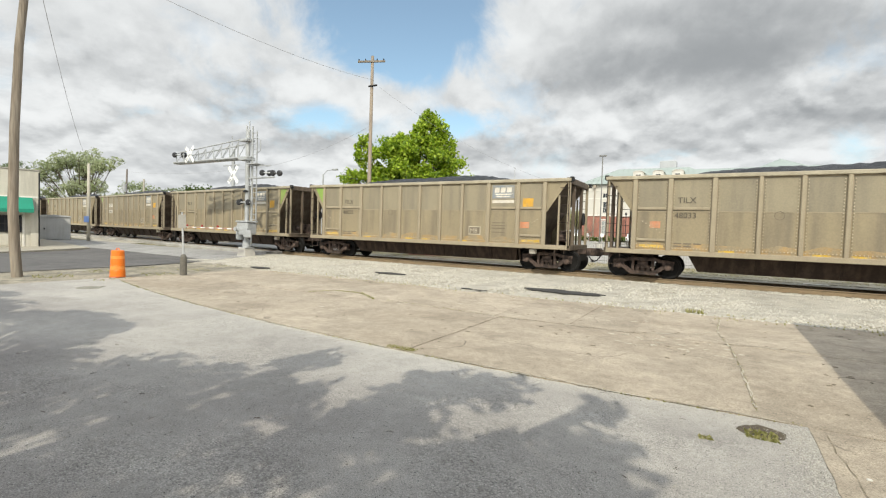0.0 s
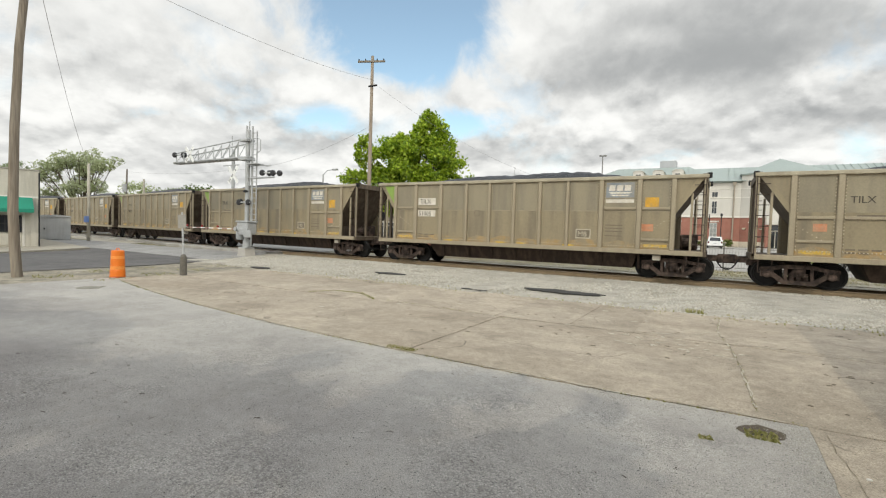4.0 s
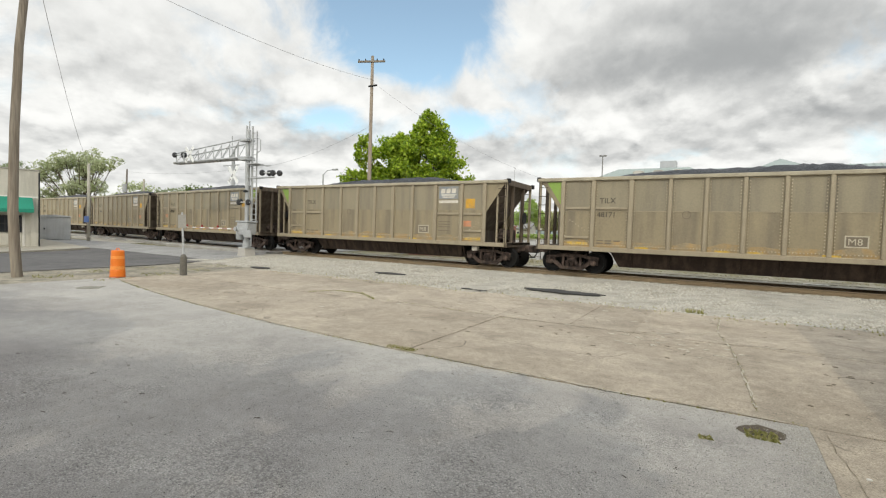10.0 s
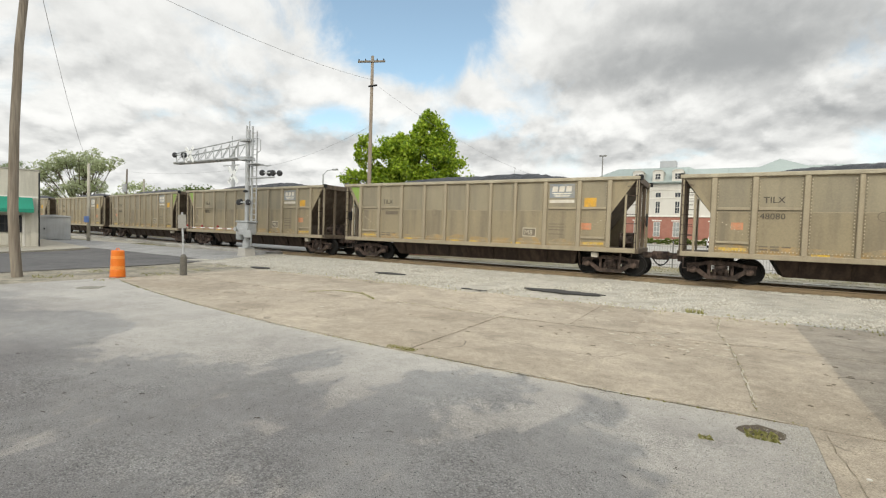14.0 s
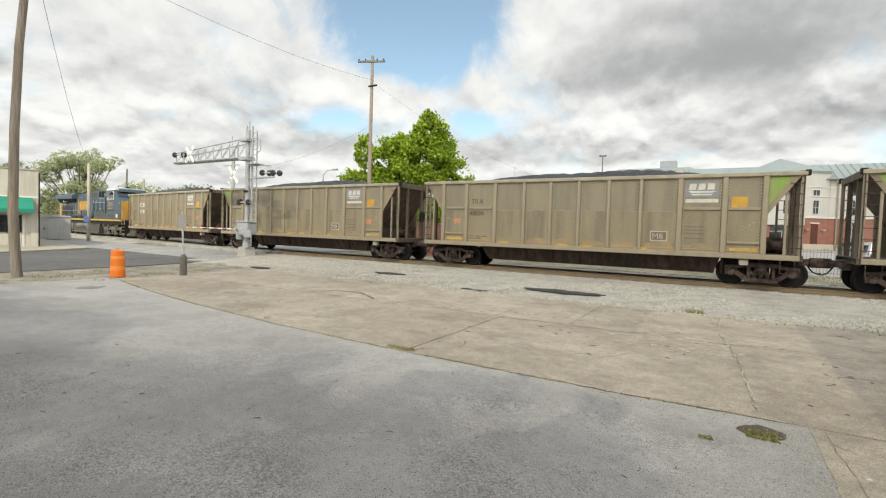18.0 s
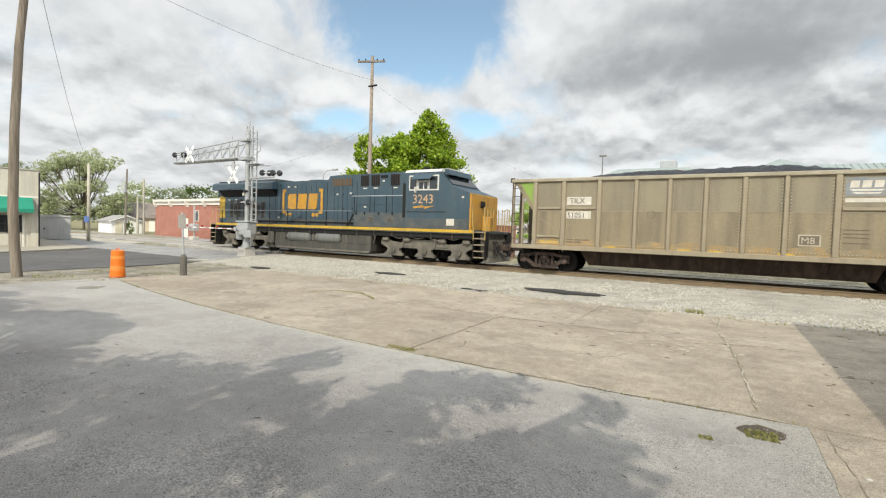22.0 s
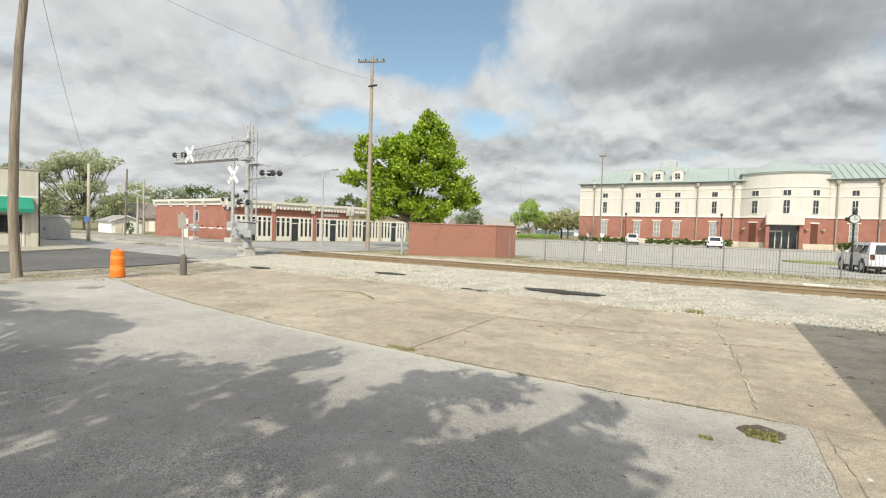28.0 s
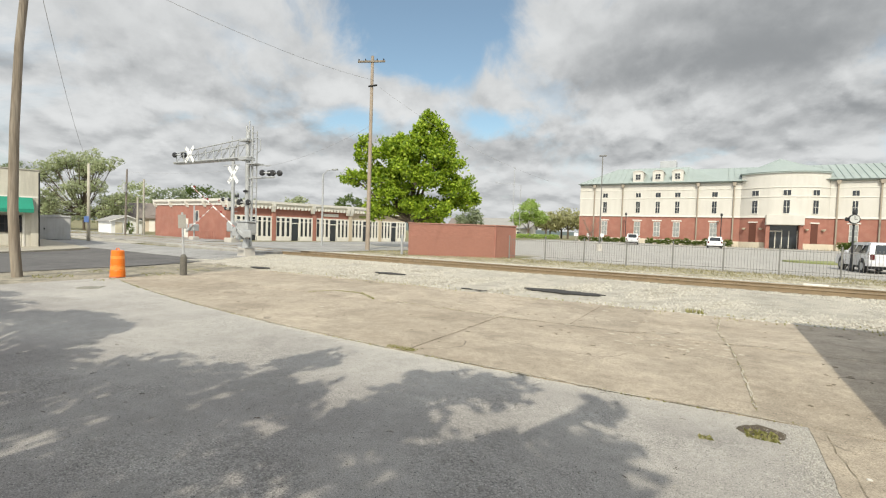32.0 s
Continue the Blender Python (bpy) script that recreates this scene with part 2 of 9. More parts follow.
def letters(name, text, size, material, parent, m, label=""):
    """Painted lettering, as a thin mesh."""
    cu = bpy.data.curves.new(name, "FONT")
    cu.body, cu.size, cu.extrude = text, size, 0.002
    cu.resolution_u = 2
    tmp = bpy.data.objects.new(name, cu)
    me = bpy.data.meshes.new_from_object(tmp)
    bpy.data.objects.remove(tmp)
    me.materials.clear()
    me.materials.append(material)
    ob = new(name, me)
    ob.parent = parent
    ob.matrix_basis = m
    if label:
        ob["label"] = label
    return ob


FACE = pose(0, 0, 0, 90, 0, 0)  # lettering upright, facing the camera's side


# ---- clouds ----
DOME = 4200.0


def cloud_glow():
    """Broken cloud seen from below: bright thin parts, grey thick ones, gaps of blue."""
    m = bpy.data.materials.new("cloud_layer")
    n, l = nodes_of(m)
    n.remove(n["Principled BSDF"])
    tc = n.new("ShaderNodeTexCoord")

    def link(sock, v):
        if isinstance(v, (int, float, tuple)):
            sock.default_value = v
        else:
            l.new(v, sock)

    def math_(op, a, c):
        k = n.new("ShaderNodeMath")
        k.operation = op
        link(k.inputs[0], a)
        link(k.inputs[1], c)
        return k.outputs[0]

    def scaled(v, f):
        k = n.new("ShaderNodeVectorMath")
        k.operation = "SCALE"
        link(k.inputs[0], v)
        link(k.inputs["Scale"], f)
        return k.outputs[0]

    def ranged(sock, a, c, lo, hi):
        k = n.new("ShaderNodeMapRange")
        k.interpolation_type = "SMOOTHSTEP"
        for i, q in ((1, a), (2, c), (3, lo), (4, hi)):
            k.inputs[i].default_value = q
        l.new(sock, k.inputs[0])
        return k.outputs[0]

    way = scaled(tc.outputs["Object"], 1 / DOME)
    sep = n.new("ShaderNodeSeparateXYZ")
    l.new(way, sep.inputs[0])
    # cloud is smaller and flatter towards the horizon
    low = n.new("ShaderNodeCombineXYZ")
    l.new(sep.outputs[0], low.inputs[0])
    l.new(sep.outputs[1], low.inputs[1])
    l.new(math_("MULTIPLY", math_("LOGARITHM", math_("ADD", math_("MAXIMUM", sep.outputs[2], 0.0), 0.1), math.e), 0.5), low.inputs[2])
    near = low.outputs[0]

    def shifted(off, flat):
        mp = n.new("ShaderNodeMapping")
        mp.inputs["Scale"].default_value = (1, 1, flat)
        mp.inputs["Location"].default_value = off
        l.new(near, mp.inputs[0])
        return mp.outputs[0]

    def noise_(s, d, rough, off, flat=0.9, bend=0.4):
        k = n.new("ShaderNodeTexNoise")
        k.inputs["Scale"].default_value, k.inputs["Detail"].default_value, k.inputs["Roughness"].default_value = s, d, rough
        k.inputs["Distortion"].default_value = bend
        l.new(shifted(off, flat), k.inputs[0])
        return k.outputs[0]

    def puff_(s, off, flat=1.0):
        """Heaped rounded cells with crumbling rims."""
        at = shifted(off, flat)
        wob = n.new("ShaderNodeTexNoise")
        wob.inputs["Scale"].default_value, wob.inputs["Detail"].default_value, wob.inputs["Roughness"].default_value = s * 1.3, 7, 0.6
        l.new(at, wob.inputs[0])
        k0 = n.new("ShaderNodeVectorMath")
        k0.operation = "MULTIPLY_ADD"
        l.new(wob.outputs[1], k0.inputs[0])
        k0.inputs[1].default_value = (1.1 / s, 1.1 / s, 1.1 / s)
        l.new(at, k0.inputs[2])
        k = n.new("ShaderNodeTexVoronoi")
        k.feature = "SMOOTH_F1"
        k.inputs["Scale"].default_value, k.inputs["Smoothness"].default_value = s, 0.7
        k.inputs["Detail"].default_value, k.inputs["Roughness"].default_value = 2.0, 0.45
        l.new(k0.outputs[0], k.inputs[0])
        return math_("SUBTRACT", 1.0, k.outputs[0])

    def blob(x, y, z, rx, rz, amount=1.0):
        mp = n.new("ShaderNodeMapping")
        mp.vector_type = "TEXTURE"
        mp.inputs["Location"].default_value = (x, y, z)
        mp.inputs["Scale"].default_value = (rx, 0.5, rz)
        mp.inputs["Rotation"].default_value = (0, 0, math.atan2(-x, y))
        l.new(way, mp.inputs[0])
        k = n.new("ShaderNodeTexGradient")
        k.gradient_type = "SPHERICAL"
        l.new(mp.outputs[0], k.inputs[0])
        return math_("MULTIPLY", k.outputs[1], amount)

    def total(rows):
        out = 0.0
        for q in rows:
            out = math_("ADD", out, blob(*q))
        return out

    body = ranged(noise_(5.0, 10, 0.6, (3.0, 2.1, 0.9)), 0.3, 0.7, 0.0, 1.0)
    wide = noise_(2.6, 6, 0.5, (21.0, 14.7, 6.3))
    fine = noise_(13.0, 8, 0.6, (7.0, 3.0, 1.0), 1.1)
    puff = puff_(7.5, (1.7, 0.4, 0.2))
    over = puff_(7.5, (1.7, 0.4, 0.235))
    gaps = total(((-0.525, 0.75, 0.425, 0.29, 0.165, 1.9), (-0.53, 0.77, 0.34, 0.12, 0.08, 0.8), (-0.425, 0.876, 0.222, 0.10, 0.045, 1.3), (-0.675, 0.706, 0.215, 0.10, 0.05, 1.2), (-0.86, 0.47, 0.19, 0.09, 0.03, 0.7), (0.21, 0.96, 0.165, 0.05, 0.05, 0.9)))
    thick = total(((0.03, 0.948, 0.325, 0.40, 0.10, 1.25), (-0.15, 0.93, 0.305, 0.25, 0.06, 0.5), (0.169, 0.964, 0.215, 0.25, 0.05, 0.8), (-0.118, 0.978, 0.165, 0.5, 0.04, 0.4), (-0.431, 0.883, 0.17, 0.3, 0.035, 0.4), (-0.766, 0.619, 0.174, 0.3, 0.05, 0.35), (0.1, 0.9, 0.42, 0.5, 0.08, 0.5)))
    alpha = math_("MULTIPLY", ranged(math_("SUBTRACT", body, gaps), -0.55, 0.35, 0.0, 1.0), ranged(sep.outputs[2], 0.61, 0.53, 0.0, 1.0))
    grey = math_("ADD", thick, math_("ADD", math_("MULTIPLY", math_("SUBTRACT", fine, 0.5), 0.7), math_("MULTIPLY", math_("SUBTRACT", wide, 0.5), 0.9)))
    grey = math_("SUBTRACT", grey, math_("MULTIPLY", math_("SUBTRACT", puff, 0.55), 0.35))
    # heaped tops catch the light, their undersides are grey; strongest low over the horizon
    relief = math_("MULTIPLY", math_("SUBTRACT", over, puff), ranged(sep.outputs[2], 0.36, 0.18, 0.45, 1.5))
    grey = math_("ADD", grey, relief)
    shade = ranged(grey, -0.5, 1.5, 0.0, 1.0)
    mix = n.new("ShaderNodeMix")
    mix.data_type = "RGBA"
    mix.inputs[6].default_value, mix.inputs[7].default_value = (0.84, 0.84, 0.84, 1), (0.34, 0.35, 0.362, 1)
    l.new(shade, mix.inputs[0])
    # cloud on the sun's side of the sky is brighter
    power = ranged(sep.outputs[1], 0.15, -0.5, 1.0, 1.7)
    em = n.new("ShaderNodeEmission")
    l.new(mix.outputs[2], em.inputs[0])
    l.new(power, em.inputs[1])
    tr = n.new("ShaderNodeBsdfTransparent")
    ms = n.new("ShaderNodeMixShader")
    l.new(alpha, ms.inputs[0])
    l.new(tr.outputs[0], ms.inputs[1])
    l.new(em.outputs[0], ms.inputs[2])
    l.new(ms.outputs[0], n["Material Output"].inputs[0])
    m.cycles.emission_sampling = "NONE"
    return m


g = G()
NA, NE = 96, 14
for j in range(NE + 1):
    e = radians(-0.6 + 38.6 * j / NE)
    g.v += [(DOME * math.cos(e) * math.sin(2 * math.pi * i / NA), DOME * math.cos(e) * math.cos(2 * math.pi * i / NA), DOME * math.sin(e)) for i in range(NA)]
g.f += [(j * NA + i, (j + 1) * NA + i, (j + 1) * NA + (i + 1) % NA, j * NA + (i + 1) % NA) for j in range(NE) for i in range(NA)]
CLOUDS = struct("backdrop_cloud_layer", g, cloud_glow(), "broken grey and white clouds over the town", "sky", smooth=True)


def cloud_body(length, depth, high, through_, seed):
    """A lumpy drifting cloud that lets part of the sun through."""
    m = bpy.data.materials.new("cloud_vapour")
    n, l = nodes_of(m)
    d = n["Principled BSDF"]
    d.inputs["Base Color"].default_value = (0.85, 0.85, 0.86, 1)
    d.inputs["Roughness"].default_value = 1
    tr = n.new("ShaderNodeBsdfTransparent")
    ms = n.new("ShaderNodeMixShader")
    ms.inputs[0].default_value = math.sqrt(through_)
    l.new(d.outputs[0], ms.inputs[1])
    l.new(tr.outputs[0], ms.inputs[2])
    l.new(ms.outputs[0], n["Material Output"].inputs[0])
    g = G()
    nu, nv = 48, 20
    for j in range(nv + 1):
        for i in range(nu):
            a, e = 2 * math.pi * i / nu, math.pi * (j / nv - 0.5)
            c, s = math.cos(a), math.sin(a)
            r = (abs(c) ** 5 + abs(s) ** 5) ** -0.2
            p = Vector((c * r, s * r, 0)) * math.cos(e) ** 0.4
            k = 1 + 0.10 * noise.noise(Vector((c * 2.5, s * 2.5, e * 2 + seed)))
            g.v.append((p.x * k * length / 2, p.y * k * depth / 2, math.sin(e) * high / 2 * k))
    g.f += [(j * nu + i, j * nu + (i + 1) % nu, (j + 1) * nu + (i + 1) % nu, (j + 1) * nu + i) for j in range(nv) for i in range(nu)]
    return tagged(new("cloud", g.mesh("cloud", m, True)), "pale drifting cloud passing before the sun", "cloud", group="drifting clouds")


# clouds on their way across the sun: when each comes and goes, and how much light it lets through
CLOUD_HIGH, CLOUD_PACE = 1500.0, 40.0
CLOUD_ROWS = ((-4.0, 2.4, 0.76), (2.4, 11.2, 0.19), (11.2, 14.4, 0.33), (14.4, 18.4, 0.19), (18.4, 22.6, 0.56), (22.6, 26.0, 0.84))
DRIFT = []
for i, (t0, t1, light) in enumerate(CLOUD_ROWS):
    c = cloud_body((t1 - t0) * CLOUD_PACE, 620, 50, light, i * 3.7)
    d = CLOUD_HIGH / math.tan(SUN_EL)
    DRIFT.append((c, SUN_DIR.x * d - 5, SUN_DIR.y * d + 8, (t0 + t1) / 2))
RAIL, TRACK_Y, PITCH = 0.35, 20.825, 16.18  # rail top, centre line, car spacing


def line_swing(x):
    """How far the line swings away from its straight course past the crossing."""
    ramp = lambda s: (math.sqrt(s * s + 16) + s) / 2
    return 0.14 * (ramp(-25 - x) - ramp(-62 - x))


def on_track(x, length):
    """A car with its left end at x: its two ends keep to the line."""
    a, b = line_swing(x + 0.15 * length), line_swing(x + 0.85 * length)
    turn = math.atan2(b - a, 0.7 * length)
    return pose(x, TRACK_Y + a - 0.15 * length * math.tan(turn), RAIL, 0, 0, math.degrees(turn))


# ---- ground ----
def zg(y):
    """Height of the ground: the lot is level, the land behind the track a little higher."""
    for (y0, z0), (y1, z1) in zip(((-9999, 0), (13, 0), (16.5, 0.14), (20, 0.2), (28, 0.3), (55, 0.35), (95, 0.85)), ((13, 0), (16.5, 0.14), (20, 0.2), (28, 0.3), (55, 0.35), (95, 0.85), (99999, 0.85))):
        if y0 <= y <= y1:
            return z0 + (z1 - z0) * (y - y0) / (y1 - y0)


def patch(g, p00, p10, p11, p01, n, m, dz=0.0, thick=0.12):
    """A sheet over four corners that follows the ground, with skirts."""
    vs = []
    for j in range(m + 1):
        for i in range(n + 1):
            u, w = i / n, j / m
            x = (p00[0] * (1 - u) + p10[0] * u) * (1 - w) + (p01[0] * (1 - u) + p11[0] * u) * w
            y = (p00[1] * (1 - u) + p10[1] * u) * (1 - w) + (p01[1] * (1 - u) + p11[1] * u) * w
            vs.append((x, y, zg(y) + dz))
    fs = [(j * (n + 1) + i, j * (n + 1) + i + 1, (j + 1) * (n + 1) + i + 1, (j + 1) * (n + 1) + i) for j in range(m) for i in range(n)]
    rim = [i for i in range(n + 1)] + [j * (n + 1) + n for j in range(1, m + 1)] + [m * (n + 1) + i for i in range(n - 1, -1, -1)] + [j * (n + 1) for j in range(m - 1, 0, -1)]
    o = len(vs)
    vs += [(vs[i][0], vs[i][1], vs[i][2] - thick) for i in rim]
    k = len(rim)
    fs += [(rim[(i + 1) % k], rim[i], o + i, o + (i + 1) % k) for i in range(k)]
    return g.add(vs, fs)


GRASS = mat("rough_grass", (0.17, 0.16, 0.075), 0.95, 0, 0.3, 0.35, 14, 0.6, 0.03, dirt=(0.30, 0.26, 0.16), amt=0.8)
# first tone is darkened: part of the tree's shade is put into it
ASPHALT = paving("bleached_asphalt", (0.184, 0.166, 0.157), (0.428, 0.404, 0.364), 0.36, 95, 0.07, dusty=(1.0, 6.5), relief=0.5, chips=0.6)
CONCRETE = paving("stained_concrete", (0.44, 0.377, 0.294), (0.325, 0.272, 0.206), 0.26, 75, 0.11, crack=0.45, chips=0.35, each=0.06)
ROAD_DARK = paving("fresh_asphalt", (0.118, 0.112, 0.108), (0.15, 0.143, 0.136), 0.25, 50, 0.12)
ROAD_OLD = paving("worn_road", (0.30, 0.29, 0.275), (0.36, 0.35, 0.33), 0.15, 40, 0.12)
DIRT = paving("gravelly_dirt", (0.34, 0.305, 0.24), (0.22, 0.195, 0.14), 0.35, 22, 0.25)
PARKING = paving("parking_asphalt", (0.36, 0.342, 0.31), (0.42, 0.398, 0.36), 0.12, 30, 0.08)
STONE = mat("limestone_ballast", (0.455, 0.42, 0.352), 0.9, 0, 0.25, 1.4, 26, 0.9, 0.05, dirt=(0.30, 0.28, 0.235), amt=0.6)
RUST_RAIL = mat("rusty_rail", (0.26, 0.195, 0.12), 0.75, 0.1, 0.25, 3, 40, 0.2, 0.003)
TIE = mat("creosote_tie", (0.22, 0.18, 0.13), 0.9, 0, 0.3, 3, 35, 0.4, 0.006, rnd=0.2)

g = G()
ys = [-4000, -1000, -300, -60, 13, 16.5, 20, 28, 55, 95, 150, 300, 1000, 4500]
xs = [-4500, -1500, -500, -150, -60, 0, 60, 150, 500, 1500, 4500]
g.add([(x, y, zg(y) - 0.06) for y in ys for x in xs], [(j * len(xs) + i, j * len(xs) + i + 1, (j + 1) * len(xs) + i + 1, (j + 1) * len(xs) + i) for j in range(len(ys) - 1) for i in range(len(xs) - 1)])
struct("ground", g, GRASS, "rough grassy ground reaching the horizon", "ground")


def joint_y(x):
    """The seam between the near asphalt and the concrete lot."""
    return 6.05 + 0.0085 * (x + 2) ** 2


# near asphalt lot
g = G()
xa = [-17.5 + 18.5 * i / 24 for i in range(25)]
vs = [(x, y, 0.0) for x in xa for y in (-45, -15, 0, joint_y(x) + 0.06)]
g.add(vs, [(i * 4 + j, (i + 1) * 4 + j, (i + 1) * 4 + j + 1, i * 4 + j + 1) for i in range(24) for j in range(3)])
struct("pavement", g, ASPHALT, "sun-bleached grey asphalt of the lot, darkened towards the shaded near end", "pavement")
# concrete lot, slab by slab
lot = tagged(new("concrete_lot"), "stained tan concrete lot in large slabs", "pavement", kind="structure")
SLAB_X = ((-17.2, -13.85, -9.0, -4.2, 4.6, 9.0, 14.0), (-17.2, -13.85, -9.0, -4.35, -2.65, -1.36, 4.6, 9.0, 14.0))
rs = random.Random(5)
for k in (0, 1):
    for x0, x1 in zip(SLAB_X[k], SLAB_X[k][1:]):
        g = G()
        n = 24 if not k else 5
        top = [(x0 + 0.003 + (x1 - x0 - 0.006) * i / n) for i in range(n + 1)]
        lo = [(x, joint_y(x) + rs.uniform(-0.012, 0.02) if not k else 10.05 + 0.015 * x + 0.011) for x in top]
        hi = [(x, 10.05 + 0.015 * x - 0.011 if not k else 13.75 - 0.02 * x) for x in top]
        dz = rs.uniform(-0.004, 0.006)
        g.prism(lo + hi[::-1], -0.12, 0.009 + dz, "z")
        part("slab", g, CONCRETE, lot)
g = G().prism([(0.92 + rs.uniform(-0.012, 0.012), -30 + 36.1 * i / 150) for i in range(151)] + [(14, 6.1), (14, -30)], -0.12, 0.009, "z")
part("slab", g, CONCRETE, lot)
g = G()
vs = [(x, y, 0.001) for x in [-17.1 + 31 * i / 40 for i in range(41)] for y in (joint_y(x) + 0.08, 13.3)]
g.add(vs, [(i * 2, i * 2 + 2, i * 2 + 3, i * 2 + 1) for i in range(40)])
part("joint_fill", g, mat("joint_soil", (0.25, 0.21, 0.15), 0.95, 0, 0.35, 2.5, 30, 0.4, 0.01), lot, "soil and grit in the slab joints")
# gravelly strips by the road and the tracks
struct("ground_dirt_strip", patch(G(), (-20.6, -12), (-17.4, -12), (-17.1, 13.6), (-21.6, 14.6), 3, 8, -0.012), DIRT, "gravelly dirt verge beside the road", "ground")
struct("ground_far_verge", patch(G(), (-21.5, 24.6), (90, 24.6), (90, 28.9), (-21.5, 28.9), 6, 3, -0.02), paving("sandy_verge", (0.43, 0.385, 0.295), (0.31, 0.285, 0.185), 0.3, 22, 0.2), "gravelly verge beyond the track", "ground")
# roads
struct("road", patch(G(), (-30, -10), (-20.5, -10), (-21.9, 14.8), (-37.5, 16.9), 4, 8, 0.0), ROAD_DARK, "fresh dark asphalt road up to the crossing", "road")
struct("road_crossing", patch(G(), (-70.5, 15.9), (-21.9, 14.8), (-23.0, 19.0), (-70.0, 19.2), 12, 3, 0.02), ROAD_OLD, "worn pale asphalt before the crossing", "road")
struct("road_beyond", patch(G(), (-39.8, 22.9), (-23.6, 22.7), (-10.0, 95.0), (-30.5, 95.0), 5, 16, 0.0), ROAD_OLD, "worn pale asphalt street beyond the tracks", "road")
struct("road_side_street", patch(G(), (-120, 23.2), (-39.8, 22.9), (-41.5, 30.2), (-120, 34.0), 5, 4, 0.004), ROAD_OLD, "worn pale side street", "road")
struct("road_main_street", patch(G(), (-120, 14.0), (-44.0, 14.0), (-37.5, 19.0), (-120, 19.0), 6, 4, 0.006), ROAD_OLD, "worn pale street along the tracks", "road")
struct("pavement_corner", patch(G(), (-48, -8), (-26.0, -8), (-34.3, 14.5), (-50.0, 17.2), 4, 6, 0.09, 0.16), mat("pale_kerb_concrete", (0.37, 0.335, 0.27), 0.9, 0, 0.15, 0.8, 20, 0.2, 0.005), "pale concrete corner pavement with kerb", "pavement")
struct("parking_lot", patch(G(), (-31, 33.5), (130, 33.5), (130, 91), (-31, 91), 6, 10, 0.01), PARKING, "pale grey asphalt parking lot", "pavement")

struct("parking_lot_apron", patch(G(), (-10.9, 28.9), (130, 28.9), (130, 33.5), (-10.9, 33.5), 6, 3, 0.006), PARKING, "pale grey asphalt beside the fence", "pavement")
# crossing panels between and beside the rails
cross = tagged(new("level_crossing"), "worn pale asphalt and timber level crossing in the track", "crossing", kind="structure")
for y0, y1 in ((18.7, 20.0), (20.16, 21.49), (21.66, 23.0)):
    for i in range(20):
        x = -65.2 + i * 2.1
        part("panel", G().box(x, x + 2.08, y0 + line_swing(x + 1), y1 + line_swing(x + 1), 0.1, 0.335, 0.02), mat("crossing_timber", (0.34, 0.325, 0.295), 0.9, 0, 0.25, 2, 25, 0.3, 0.005, rnd=0.12), cross)

# ---- track ----
g = G()
prof = ((13.35, -0.01), (14.2, 0.05), (15.6, 0.10), (17.2, 0.15), (18.5, 0.2), (19.3, 0.205), (19.62, 0.15), (22.1, 0.15), (22.35, 0.18), (23.2, 0.2), (24.0, 0.22), (24.8, 0.2))
for a, c in ((-23.2, 130), (-160, -40)):
    n = 150
    vs = []
    rb = random.Random(8)
    for i in range(n + 1):
        for j, (y, z) in enumerate(prof):
            wig = rb.uniform(-0.22, 0.22) if j == 0 else 0
            vs.append((a + (c - a) * i / n, y + wig + (line_swing(a + (c - a) * i / n) if c < 0 else 0), z + (rb.uniform(-0.025, 0.03) if 0 < j < 9 else 0)))
    k = len(prof)
    g.add(vs, [(i * k + j, (i + 1) * k + j, (i + 1) * k + j + 1, i * k + j + 1) for i in range(n) for j in range(k - 1)])
struct("ballast", g, STONE, "pale crushed limestone ballast along the track", "gravel", smooth=True)


def stones(n, x0, x1, y0, y1, seed, smin, smax, zoff=0.0, pitch=0.0):
    """Loose stones, each a squashed uneven octahedron; with a pitch, heaped between the ties."""
    r = np.random.RandomState(seed)
    x, y = r.uniform(x0, x1, n), r.uniform(y0, y1, n)
    if pitch:
        x = (np.floor(x / pitch) + 0.5) * pitch + r.normal(0, pitch * 0.2, n)
        zoff = r.uniform(0, zoff, n) * np.interp(y, [y0, y0 + 0.2, y1], [0.2, 1, 1])
    pz = np.interp(y, [p[0] for p in prof], [p[1] for p in prof]) + zoff
    s = r.uniform(smin, smax, n) * r.uniform(0.6, 1, n)
    base = np.array([(1, 0, 0), (0, 1, 0), (-1, 0, 0), (0, -1, 0), (0, 0, 0.75), (0, 0, -0.75)], float)
    v = base[None] * r.uniform(0.6, 1.25, (n, 6, 1)) * s[:, None, None]
    a = r.uniform(0, 6.28, n)
    ca, sa = np.cos(a)[:, None], np.sin(a)[:, None]
    vx, vy = v[:, :, 0] * ca - v[:, :, 1] * sa, v[:, :, 0] * sa + v[:, :, 1] * ca
    v = np.stack([vx + x[:, None], vy + y[:, None], v[:, :, 2] + pz[:, None]], -1).reshape(-1, 3)
    f = np.array([(0, 1, 4), (1, 2, 4), (2, 3, 4), (3, 0, 4), (1, 0, 5), (2, 1, 5), (3, 2, 5), (0, 3, 5)])
    f = (f[None] + (np.arange(n) * 6)[:, None, None]).reshape(-1, 3)
    return v.tolist(), f.tolist()


struct("ballast_oily_bed", patch(G(), (-23.2, 19.68), (110, 19.68), (110, 22.0), (-23.2, 22.0), 40, 2, -0.06, 0.02), mat("oily_ballast", (0.18, 0.15, 0.11), 0.95, 0, 0.3, 1.5, 20, 0.7, 0.03), "dark oil-stained stone between the rails", "gravel")


